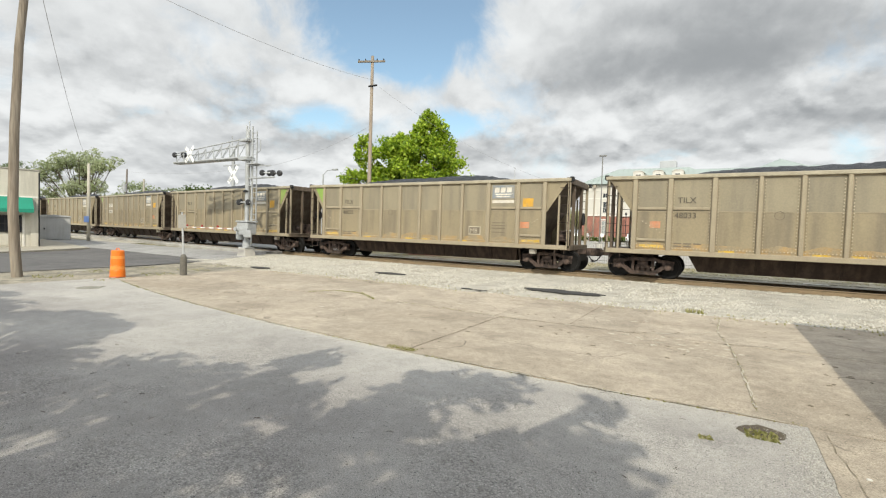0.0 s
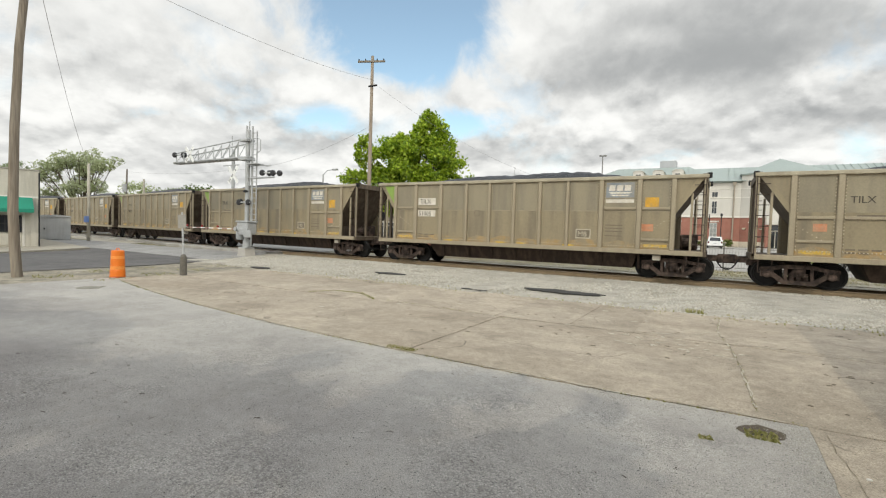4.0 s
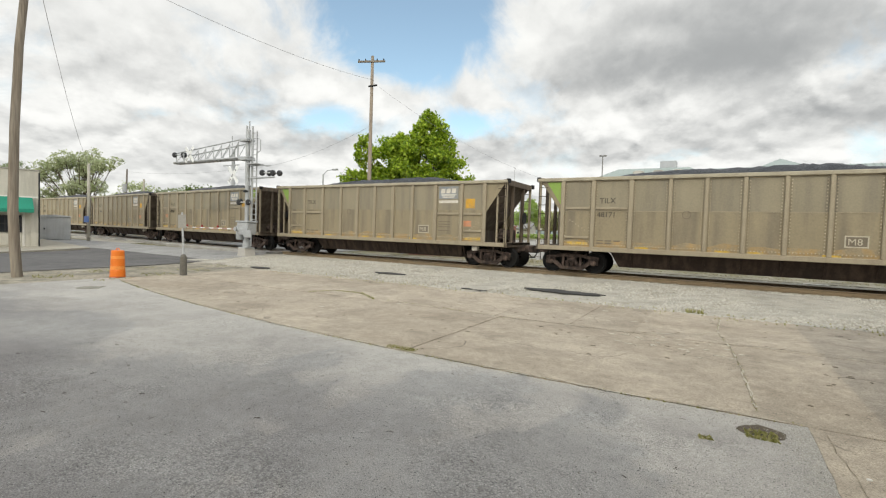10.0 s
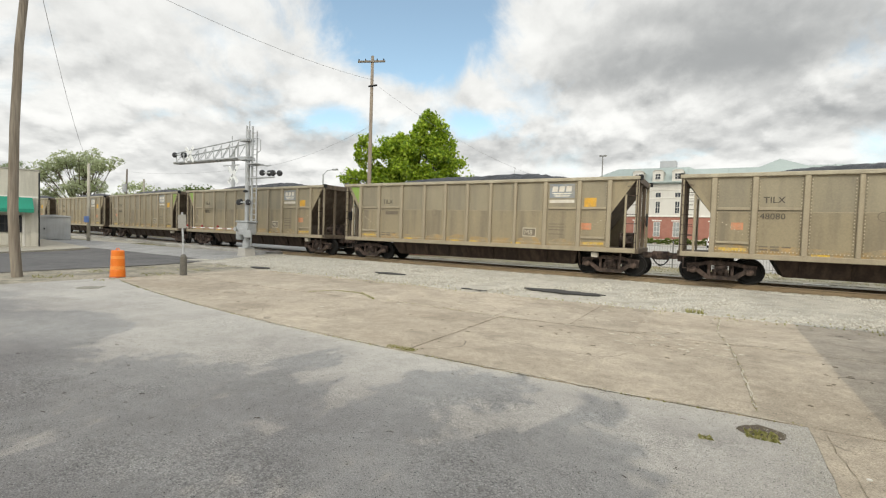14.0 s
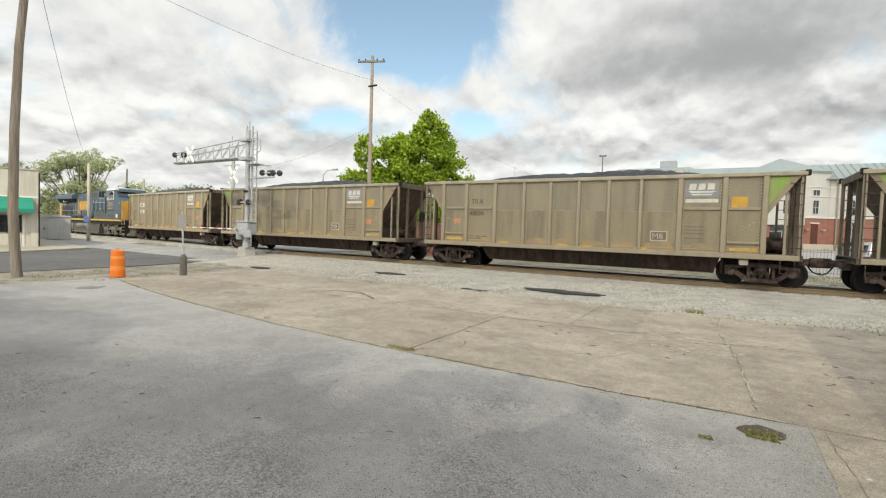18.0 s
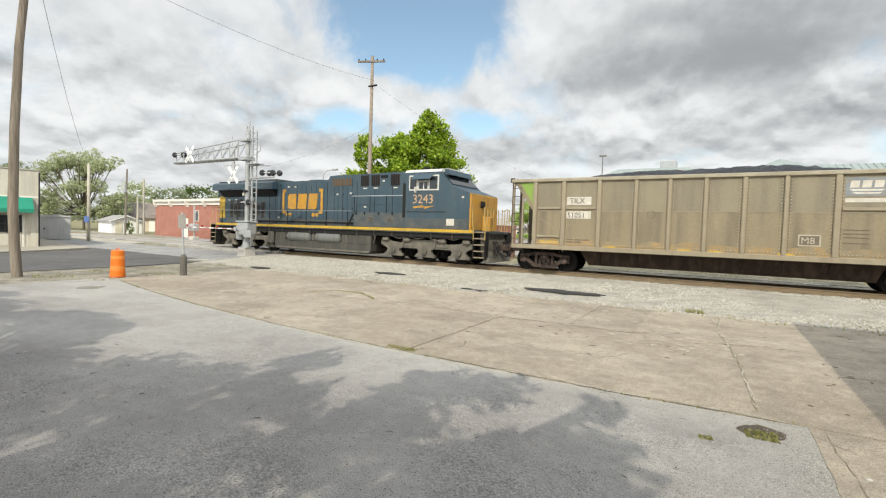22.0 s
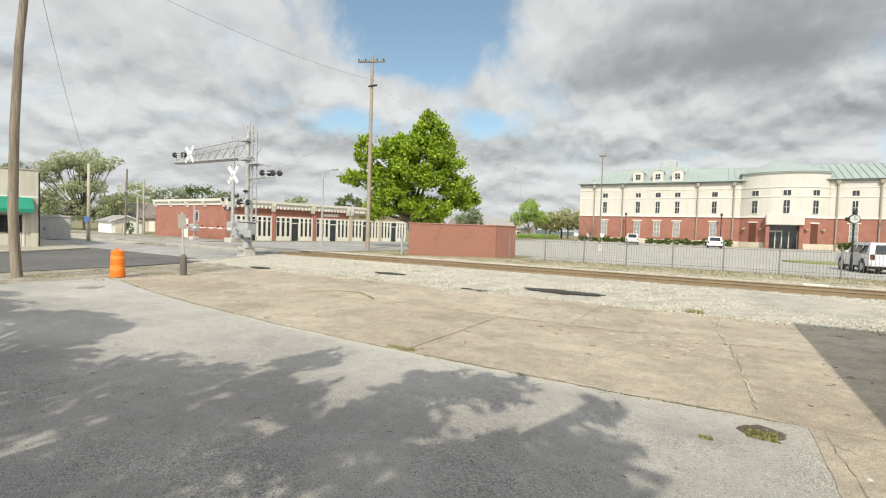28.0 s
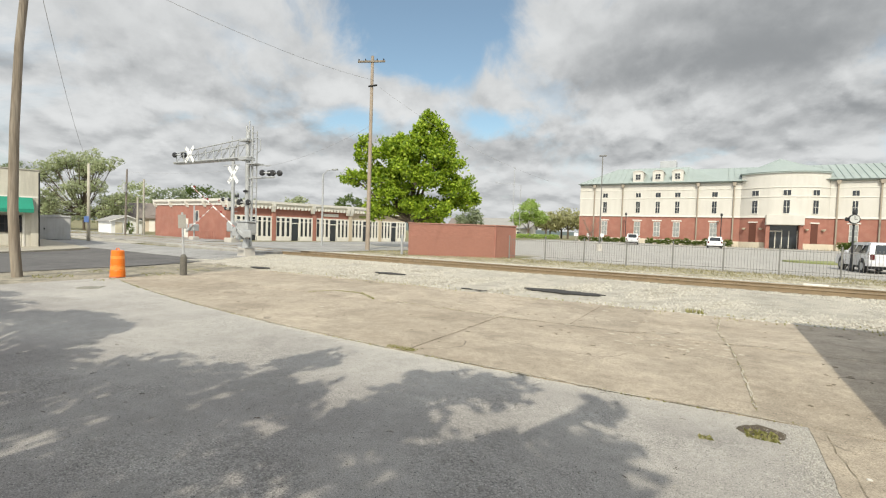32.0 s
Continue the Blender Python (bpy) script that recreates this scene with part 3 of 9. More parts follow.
def stone_mat(name, c0, c1):
    m = foliage(name, c0, c1)
    m.node_tree.nodes["Mix Shader"].inputs[0].default_value = 0.0
    m.node_tree.nodes["Principled BSDF"].inputs["Roughness"].default_value = 0.9
    return m


me = bpy.data.meshes.new("stones")
va, fa = stones(34000, -23, 14, 13.5, 19.55, 3, 0.025, 0.062)
vb, fb = stones(7000, -23, 20, 22.0, 26.2, 4, 0.03, 0.08)
vc, fc = stones(6000, -22.5, 16, 19.2, 19.75, 9, 0.025, 0.055, 0.035, 0.52)
me.from_pydata(va + vb + vc, [], fa + [[i + len(va) for i in q] for q in fb] + [[i + len(va) + len(vb) for i in q] for q in fc])
me.materials.append(stone_mat("limestone_pieces", (0.33, 0.305, 0.25), (0.545, 0.512, 0.438)))
tagged(new("ballast_stones", me), "loose crushed limestone pieces on the ballast", "gravel", kind="stuff")

track = tagged(new("railway_track"), "rusty railway track on timber ties", "track", kind="structure")


def rail_bar(length):
    g = G()
    pr = [(-0.075, 0), (0.075, 0), (0.075, 0.014), (0.012, 0.035), (0.012, 0.125), (0.036, 0.14), (0.036, 0.165), (0.026, 0.171), (-0.026, 0.171), (-0.036, 0.165), (-0.036, 0.14), (-0.012, 0.125), (-0.012, 0.035), (-0.075, 0.014)]
    g.prism(pr, 0, length, "x")
    return g


for y in (TRACK_Y - 0.753, TRACK_Y + 0.753):
    ends = [-260, -90, -75] + list(range(-70, -14, 4)) + [330]
    for xa, xb in zip(ends, ends[1:]):
        ya, yb = line_swing(xa), line_swing(xb)
        size, turn = math.hypot(xb - xa, yb - ya), math.degrees(math.atan2(yb - ya, xb - xa))
        part("rail", rail_bar(size), RUST_RAIL, track, "rusty brown steel rail", at=pose(xa, y + ya, RAIL - 0.171, 0, 0, turn))
        g = G().box(0, size, -0.022, 0.022, 0, 0.004)
        part("rail_head", g, mat("bright_rail", (0.42, 0.36, 0.29), 0.4, 0.7, 0.15, 3, 40, 0), track, "polished running surface", at=pose(xa, y + ya, RAIL, 0, 0, turn))
rt = random.Random(12)
tie_mesh = G().box(-0.115, 0.115, -1.3, 1.3, -0.17, 0.0, 0.012).mesh("tie", TIE)
far = G()
for i in range(-420, 560):
    x = i * 0.52
    if -22 < x < 26:
        part("tie", tie_mesh, None, track, at=pose(x + rt.uniform(-0.02, 0.02), TRACK_Y + line_swing(x) + rt.uniform(-0.05, 0.05), RAIL - 0.176, 0, 0, rt.uniform(-0.8, 0.8)))
    else:
        far.box(x - 0.115, x + 0.115, TRACK_Y + line_swing(x) - 1.3, TRACK_Y + line_swing(x) + 1.3, 0.0, RAIL - 0.176)
part("far_ties", far, TIE, track, kind="stuff")
# ---- the train ----

CAR_LEN = 14.84


def travel(t):
    """How far along the track the train has gone at t seconds, from 6 s on."""
    return 9.42 * (t - 6) - 0.01 * ((t - 13) ** 2 - 49) + 1.5 * max(0.0, 1 - t / 5.6) ** 1.6


def wheelset():
    g = G()
    r = 0.457
    for s in (-1, 1):
        y = s * 0.72
        o = s * 0.065
        g.lathe([(0.07, y - o), (r + 0.028, y - o), (r + 0.028, y - o * 0.55), (r, y - o * 0.45), (r - 0.012, y + o), (r - 0.075, y + o), (r - 0.09, y + o * 0.25), (0.17, y + o * 0.1), (0.13, y + o * 1.2), (0.07, y + o * 1.25)] if s > 0 else
                [(0.07, y + o * -1 + o * 2.25), (0.13, y + o * 1.2), (0.17, y + o * 0.1), (r - 0.09, y + o * 0.25), (r - 0.075, y + o), (r - 0.012, y + o), (r, y - o * 0.45), (r + 0.028, y - o * 0.55), (r + 0.028, y - o), (0.07, y - o)], 24, axis="y")
    g.cyl((0, -1.0, 0), (0, 1.0, 0), 0.075, n=12)
    return g


def bearing_cap():
    return G().lathe([(0.06, -0.1), (0.125, -0.09), (0.125, 0.05), (0.1, 0.1), (0.05, 0.11)][::1], 14, axis="y")


def side_frame():
    """Cast side frame of a freight truck: bow with two windows and pedestal jaws."""
    g = G()
    up = [(-1.1, 0.56), (-1.1, 0.68), (-0.72, 0.72), (-0.4, 0.80), (0.4, 0.80), (0.72, 0.72), (1.1, 0.68), (1.1, 0.56), (0.72, 0.60), (0.36, 0.67), (-0.36, 0.67), (-0.72, 0.60)]
    lo = [(-1.02, 0.58), (-0.78, 0.58), (-0.36, 0.27), (0.36, 0.27), (0.78, 0.58), (1.02, 0.58), (0.46, 0.14), (-0.46, 0.14)]
    g.prism(up, -0.07, 0.07)
    g.prism(lo, -0.08, 0.08)
    for s in (-1, 1):
        g.box(s * 0.36 - 0.05, s * 0.36 + 0.05, -0.06, 0.06, 0.24, 0.7, 0.01)
        g.box(s * 0.89 - 0.19, s * 0.89 - 0.11, -0.07, 0.07, 0.36, 0.62, 0.01)
        g.box(s * 0.89 + 0.11, s * 0.89 + 0.19, -0.07, 0.07, 0.36, 0.62, 0.01)
    return g


def springs():
    g = G()
    for x in (-0.2, 0, 0.2):
        for k in range(5):
            g.cyl((x, -0.02, 0.28 + k * 0.05), (x, -0.02, 0.31 + k * 0.05), 0.075, n=8)
    return g


def rust(name="truck_iron"):
    return mat(name, (0.036, 0.026, 0.021), 0.85, 0.0, 0.35, 3, 60, 0.4, 0.004, dirt=(0.19, 0.132, 0.106), amt=0.6)


TAN = mat("tan_car_paint", (0.29, 0.24, 0.152), 0.55, 0.0, 0.13, 0.6, 18, 0.05, 0.004, dirt=(0.155, 0.13, 0.095), amt=0.65, streak=True)
TAN_GREY = mat("washed_tan_paint", (0.29, 0.25, 0.17), 0.55, 0.0, 0.13, 0.6, 18, 0.05, 0.004, dirt=(0.18, 0.158, 0.12), amt=0.65, streak=True)
# paler than the sides: the highlight along the top edge is painted in
CHORD = mat("chord_highlight_paint", (0.40, 0.355, 0.26), 0.55, 0.0, 0.15, 1.3, 30, 0.08, 0.004, dirt=(0.27, 0.23, 0.165), amt=0.6)
TAN_RIB = mat("tan_rib_paint", (0.335, 0.284, 0.196), 0.55, 0.0, 0.16, 1.3, 30, 0.08, 0.004, dirt=(0.26, 0.21, 0.15), amt=0.45, streak=True)
# brown grime, its base darkened further for the deep shade under the cars
HOPPER = mat("hopper_grime_shade", (0.030, 0.019, 0.013), 0.85, 0.0, 0.3, 1.2, 14, 0.2, 0.006, dirt=(0.08, 0.053, 0.037), amt=0.65, streak=True)
COAL = mat("coal", (0.022, 0.022, 0.024), 0.45, 0.0, 0.5, 3, 22, 1.0, 0.06, dirt=(0.06, 0.06, 0.062), amt=0.6)
RUST_WASH = mat("rust_washed_paint", (0.29, 0.235, 0.148), 0.65, 0.0, 0.2, 2.2, 24, 0.1, 0.004, dirt=(0.42, 0.265, 0.10), amt=0.75, streak=False)
WHEEL = mat("wheel_steel", (0.009, 0.008, 0.007), 0.7, 0.1, 0.3, 4, 40, 0.15, 0.003)
# coal dust and the shade under the sloping ends, both in one dark colour
END_BROWN = mat("dusted_shaded_end", (0.105, 0.08, 0.058), 0.8, 0.0, 0.25, 1.5, 20, 0.1, 0.004, dirt=(0.2, 0.16, 0.11), amt=0.6, streak=True)
GREEN = mat("lime_end_paint", (0.25, 0.385, 0.075), 0.5, 0.0, 0.15, 1.5, 25, 0.05, 0.004, dirt=(0.31, 0.31, 0.14), amt=0.8, streak=True)
ORANGE = mat("orange_patch_paint", (0.62, 0.34, 0.04), 0.6, 0.0, 0.2, 3, 30, 0.05, 0.002, dirt=(0.4, 0.28, 0.12), amt=0.6)
RED_PATCH = mat("faded_red_paint", (0.55, 0.22, 0.11), 0.6, 0.0, 0.2, 3, 30, 0.05, 0.002, dirt=(0.36, 0.26, 0.17), amt=0.7)
YELLOW = mat("yellow_stencil", (0.58, 0.38, 0.06), 0.6, 0.0, 0.3, 6, 40, 0.05, 0.002, dirt=(0.36, 0.29, 0.18), amt=0.9)
PALE_STENCIL = mat("pale_stencil", (0.47, 0.42, 0.32), 0.6, 0.0, 0.2, 4, 30, 0.0)
DARK_INK = mat("dark_stencil", (0.075, 0.065, 0.05), 0.7, 0.0, 0.2, 4, 30, 0.0)
INK_FADED = mat("faded_stencil", (0.17, 0.14, 0.10), 0.7, 0.0, 0.2, 4, 30, 0.0)
WHITE_PAINT = mat("soiled_white_paint", (0.66, 0.62, 0.54), 0.6, 0.0, 0.15, 3, 30, 0.0, dirt=(0.5, 0.44, 0.35), amt=0.6)
RIVET = mat("rubbed_rivet_paint", (0.52, 0.455, 0.34), 0.6, 0.0, 0.25, 2, 20, 0.0, dirt=(0.3, 0.25, 0.17), amt=0.8)
LOGO_BLUE = mat("logo_blue_paint", (0.25, 0.275, 0.295), 0.6, 0.0, 0.2, 3, 30, 0.0, dirt=(0.3, 0.27, 0.22), amt=0.8)
BLACK_IRON = mat("black_iron", (0.012, 0.0115, 0.011), 0.7, 0.0, 0.3, 4, 40, 0.15, 0.003)

HALF = 1.6      # half the body's width
TOP, SILL = 3.95, 1.02
POSTS = (1.1, 2.32, 3.74, 5.1, 6.27, 7.44, 8.61, 9.79, 11.13, 12.54, 13.72)
SHARED = {}


def shared(key, make, material, smooth=False):
    if key not in SHARED:
        SHARED[key] = make().mesh(key, material, smooth)
    return SHARED[key]


def side_sheet():
    a, c = POSTS[0], POSTS[-1]
    return G().prism([(0.12, TOP - 0.1), (a, 2.5), (a, SILL), (c, SILL), (c, 2.5), (CAR_LEN - 0.12, TOP - 0.1)], -0.025, 0.025)


def end_slope():
    """Sloping end sheet with its foot, for the end at x = 0."""
    a = POSTS[0]
    zb = 2.5 - 0.6 * (TOP - 0.1 - 2.5) / (a - 0.12)
    return G().prism([(0.12, TOP - 0.1), (0.17, TOP - 0.1), (a + 0.65, zb), (a + 0.65, SILL), (a + 0.6, SILL), (a + 0.6, zb)], -HALF + 0.145, HALF - 0.145)


def chute():
    """Dark discharge hopper under the body, between the trucks."""
    g = G()
    a, c = 2.95, 12.5
    y = 1.25
    vs = [(a, -y, SILL), (c, -y, SILL), (c, y, SILL), (a, y, SILL), (a + 0.35, -0.95, 0.36), (c - 0.2, -0.95, 0.36), (c - 0.2, 0.95, 0.36), (a + 0.35, 0.95, 0.36)]
    g.add(vs, [(3, 2, 1, 0), (4, 5, 6, 7), (0, 1, 5, 4), (1, 2, 6, 5), (2, 3, 7, 6), (3, 0, 4, 7)])
    return g


def chute_rib():
    g = G()
    g.add([(-0.04, -1.3, 1.02), (0.04, -1.3, 1.02), (0.04, -1.0, 0.36), (-0.04, -1.0, 0.36), (-0.04, -1.2, 1.02), (0.04, -1.2, 1.02), (0.04, -0.92, 0.36), (-0.04, -0.92, 0.36)],
          [(3, 2, 1, 0), (4, 5, 6, 7), (0, 4, 7, 3), (1, 2, 6, 5), (0, 1, 5, 4), (3, 7, 6, 2)])
    return g


def coal_heap():
    g = G()
    nx, ny = 60, 12
    rr = random.Random(4)
    vs = []
    for i in range(nx + 1):
        for j in range(ny + 1):
            u, w = i / nx, j / ny
            x, y = 0.9 + u * (CAR_LEN - 1.8), (w - 0.5) * 2.8
            e = min(1, min(u, 1 - u) * 2.3)
            hump = (1 - abs(2 * w - 1) ** 2.2) * 0.77 * math.sin(e * math.pi / 2)
            vs.append((x, y, TOP - 0.32 + hump * (0.93 + 0.1 * math.sin(u * 9 + 0.6)) + rr.uniform(-0.045, 0.045)))
    g.add(vs, [(i * (ny + 1) + j, (i + 1) * (ny + 1) + j, (i + 1) * (ny + 1) + j + 1, i * (ny + 1) + j + 1) for i in range(nx) for j in range(ny)])
    return g


def truck_under(car, x):
    """Freight truck: bolster, two side frames with springs, two wheelsets."""
    bo = part("truck", shared("truck_bolster", lambda: G().box(-0.2, 0.2, -1.05, 1.05, 0.38, 0.66, 0.03).box(-0.3, 0.3, -0.35, 0.35, 0.6, 0.95, 0.03), rust()), None, car, "dark rusty cast-steel truck", at=(x, 0, 0))
    for s in (-1, 1):
        part("side_frame", shared("side_frame", side_frame, rust()), None, bo, at=(0, s * 1.0, 0))
        part("spring_pack", shared("springs", springs, rust()), None, bo, at=(0, s * 1.0, 0), kind="stuff")
    for x2 in (-0.89, 0.89):
        part("wheelset", shared("wheelset", wheelset, WHEEL, False), None, bo, at=(x2, 0, 0.457))
        for s in (-1, 1):
            part("bearing", shared("bearing", bearing_cap, rust()), None, bo, at=(x2, s * 1.03, 0.457))


def end_gear(car, x, k):
    """Corner posts, braces, ladder, platform and coupler at one end; k is +1 at the far end of the car's x."""
    def at(dx):
        return x - k * dx
    P = shared
    part("end_platform", P("end_platform", lambda: G().box(-0.62, 0.62, -1.5, 1.5, -0.06, 0.06, 0.015), END_BROWN), None, car, at=(at(0.62), 0, SILL + 0.06))
    part("end_beam", P("end_beam", lambda: G().box(-0.07, 0.07, -1.5, 1.5, -0.11, 0.11, 0.02), END_BROWN), None, car, at=(at(0.07), 0, SILL + 0.02))
    part("end_lip", P("end_lip", lambda: G().box(-0.1, 0.1, -HALF + 0.1, HALF - 0.1, -0.2, 0.06, 0.02), END_BROWN), None, car, at=(at(0.14), 0, TOP - 0.06))
    for s in (-1, 1):
        part("corner_cap", P("corner_cap", lambda: G().box(-0.06, 0.1, -0.1, 0.1, -0.16, 0.03, 0.02), BLACK_IRON), None, car, at=(at(0.02), s * (HALF - 0.1), TOP - 0.01))
    for s in (-1, 1):
        part("corner_post", P("corner_post", lambda: G().box(-0.055, 0.055, -0.05, 0.05, 0, TOP - 0.15 - SILL, 0.012), TAN_RIB), None, car, at=(at(0.1), s * (HALF - 0.12), SILL + 0.1))
        part("brace_post", P("brace_post", lambda: G().box(-0.04, 0.04, -0.04, 0.04, 0, 2.12, 0.01), TAN_RIB), None, car, at=(at(0.52), s * (HALF - 0.16), SILL + 0.1))
        part("end_post", P("end_post", lambda: G().box(-0.07, 0.07, -0.06, 0.06, 0, TOP - 0.2 - SILL, 0.015), END_BROWN), None, car, at=(at(0.14), s * 0.62, SILL + 0.1))
        part("ladder", P("end_ladder", lambda: [g := G(), [g.cyl((-0.36, 0, 0.25 + i * 0.36), (0.02, 0, 0.25 + i * 0.36), 0.014, n=5) for i in range(7)], g.cyl((0.02, 0, 0), (0.02, 0, 2.7), 0.018, n=5)][0], rust()), None, car, at=Matrix.Translation((at(0.1), s * (HALF - 0.03), SILL + 0.1)) @ Matrix.Diagonal((k, 1, 1, 1)))
        part("sill_step", P("sill_step", lambda: G().tube([(-0.2, 0, 0), (-0.2, 0, -0.5), (0.2, 0, -0.5), (0.2, 0, 0)], 0.022, 5), rust()), None, car, at=(at(0.42), s * (HALF - 0.06), SILL))
    part("centre_sill", P("centre_sill", lambda: G().box(-0.95, 0.95, -0.2, 0.2, 0.68, 1.0, 0.02), rust()), None, car, at=(at(0.9), 0, 0))
    co = part("coupler", P("coupler", lambda: G().box(-0.75, 0.12, -0.09, 0.09, -0.12, 0.12, 0.02).box(0.05, 0.42, -0.18, 0.1, -0.17, 0.17, 0.04).box(0.28, 0.5, 0.06, 0.2, -0.14, 0.14, 0.03), rust()), None, car,
              "rusty knuckle coupler", at=Matrix.Translation((at(-0.3), 0, 0.88)) @ pose(0, 0, 0, 0, 0, 0 if k > 0 else 180))
    part("air_hose", P("air_hose", lambda: G().tube([(0, 0, 0), (0.08, 0, -0.18), (0.2, 0, -0.34), (0.34, 0, -0.4), (0.45, 0, -0.38)], 0.024, 6), BLACK_IRON), None, co, at=(0.0, 0.22, 0))


def decal(car, name, x0, x1, z0, z1, material, label="", d=0.006):
    y = -HALF + 0.087
    return part(name, G().box(x0, x1, y - d, y - 0.0005, z0, z1), material, car, label)


def hopper_car(number, green, old, label):
    """One coal hopper, its left end at x = 0. green: which end is lime; old: the type with low rib and rivets above the sill."""
    car = thing("hopper_car", pose(0, TRACK_Y, RAIL), label, "railcar", group="cars of the coal train")
    for q in (-1, 1):
        part("side_sheet", shared("side_sheet", side_sheet, TAN), None, car, at=(0, q * (HALF - 0.115), 0))
    part("end_sheet", shared("end_sheet", end_slope, END_BROWN), None, car, "coal-dusted brown end sheet, darkened for underside shade")
    part("end_sheet", shared("end_sheet", end_slope, END_BROWN), None, car, "coal-dusted brown end sheet, darkened for underside shade", at=pose(CAR_LEN, 0, 0, 0, 0, 180))
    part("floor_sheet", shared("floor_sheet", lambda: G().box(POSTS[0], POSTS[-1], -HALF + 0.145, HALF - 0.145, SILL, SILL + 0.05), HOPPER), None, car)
    part("chute", shared("chute", chute, HOPPER), None, car, "grimy discharge hopper, darkened for the shade under the car")
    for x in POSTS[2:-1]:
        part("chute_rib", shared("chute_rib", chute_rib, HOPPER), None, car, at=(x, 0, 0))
    for s in (-1, 1):
        part("top_chord", shared("top_chord", lambda: G().box(0, CAR_LEN, -0.11, 0.11, -0.07, 0.07, 0.02), CHORD), None, car, at=(0, s * (HALF - 0.1), TOP - 0.1))
        part("side_sill", shared("side_sill", lambda: G().box(0.1, CAR_LEN - 0.1, -0.09, 0.09, -0.09, 0.09, 0.015), TAN_RIB), None, car, at=(0, s * (HALF - 0.1), SILL + 0.02))
        for i, x in enumerate(POSTS):
            wide = 0.085 if i in (0, 1, 2, 8, 9, 10) else 0.065
            part("side_post", shared("side_post_%s" % wide, lambda: G().box(-wide, wide, -0.05, 0.05, 0, TOP - 0.17 - SILL - 0.09, 0.02), TAN_RIB), None, car, at=(x, s * (HALF - 0.055), SILL + 0.1))
    rib_z, low = (2.4, 1.62) if old else (2.68, 1.5)
    for a, c in ((0, 1), (1, 2), (8, 9), (9, 10)):
        x0, x1 = POSTS[a] + 0.11, POSTS[c] - 0.11
        part("panel_rib", G().box(x0, x1, -HALF + 0.03, -HALF + 0.09, rib_z - 0.05, rib_z + 0.05, 0.012), TAN_RIB, car)
        if a in (0, 9):
            part("panel_rib", G().box(x0, x1, -HALF + 0.03, -HALF + 0.09, low - 0.045, low + 0.045, 0.012), TAN_RIB, car)
            decal(car, "stencil", x0 + 0.1, x1 - 0.06, 1.2, 1.32, YELLOW, "worn yellow stencil strip")
    rows = G()
    for i in range(len(POSTS) - 1):
        for z in ((1.3,) if old else (1.22,)):
            x = POSTS[i] + 0.14
            while x < POSTS[i + 1] - 0.12:
                rows.box(x - 0.018, x + 0.018, -HALF + 0.06, -HALF + 0.09, z - 0.018, z + 0.018, 0.008)
                x += 0.1
        for x in (POSTS[i] + 0.125, POSTS[i + 1] - 0.125):
            for k in range(22):
                z = SILL + 0.32 + k * 0.11
                rows.box(x - 0.017, x + 0.017, -HALF + 0.06, -HALF + 0.09, z - 0.02, z + 0.02, 0.008)
    for x0, x1 in ((POSTS[0] + 0.3, POSTS[1] - 0.3), (POSTS[10] - 0.3, POSTS[9] + 0.35)):
        for k in range(6):
            x, z = x0 + (x1 - x0) * k / 5, 2.2 - 0.4 * k / 5 - (0.2 if old else 0)
            rows.box(x - 0.016, x + 0.016, -HALF + 0.07, -HALF + 0.09, z - 0.016, z + 0.016)
    part("rivets", shared("rivets_%d" % old, lambda: rows, RIVET), None, car, kind="stuff")
    part("upper_plate", shared("upper_plate", lambda: G().box(POSTS[0] + 0.02, POSTS[-1] - 0.02, -HALF + 0.087, -HALF + 0.092, 2.575, TOP - 0.22), TAN_GREY), None, car, "greyer, dust-washed upper plating")
    if not old:
        part("seam", shared("plate_seam", lambda: G().box(POSTS[0], POSTS[-1], -HALF + 0.082, -HALF + 0.09, 2.56, 2.585), TAN_RIB), None, car)
    for x in (3.3, 6.0, 7.0, 9.1):
        decal(car, "stencil", POSTS[2] + 0.2 + (x - 3.3) * 0.98, POSTS[2] + 0.68 + (x - 3.3) * 0.98, 1.12, 1.2, YELLOW)
    decal(car, "orange_patch", 12.74, 13.22, 2.66, 3.1, ORANGE, "faded orange square patch")
    if green == "left":
        decal(car, "red_patch", 12.64, 13.06, 1.82, 2.08, RED_PATCH, "faded red patch")
    else:
        decal(car, "red_patch", 1.66, 2.02, 1.95, 2.2, RED_PATCH, "faded red patch")
    # the emblem, as plain shapes
    em = decal(car, "emblem", 11.3, 12.34, 3.1, 3.68, LOGO_BLUE, "faded blue panel with plain white shapes")
    y = -HALF + 0.087 - 0.009
    shapes = G()
    for i in range(3):
        x = 11.4 + i * 0.29
        shapes.prism([(x, 3.36), (x + 0.02, 3.58), (x + 0.24, 3.58), (x + 0.22, 3.36)], y, y + 0.003)
    shapes.prism([(11.38, 3.31), (12.28, 3.31), (12.15, 3.25), (11.48, 3.25)], y, y + 0.003)
    shapes.prism([(11.46, 3.21), (12.18, 3.21), (12.1, 3.16), (11.54, 3.16)], y, y + 0.003)
    part("emblem_shape", shapes, WHITE_PAINT, em)
    decal(car, "white_bar", 11.3, 12.34, 2.9, 3.03, WHITE_PAINT, "soiled white bar")
    box_ = decal(car, "data_box", 10.16, 10.76, 1.46, 1.84, PALE_STENCIL, "small dark panel in a pale frame")
    part("data_field", G().box(10.20, 10.72, y, y + 0.002, 1.5, 1.8), INK_FADED, box_)
    letters("lettering", "M8", 0.3, PALE_STENCIL, box_, Matrix.Translation((10.23, y - 0.001, 1.54)) @ FACE, "pale stencilled M8")
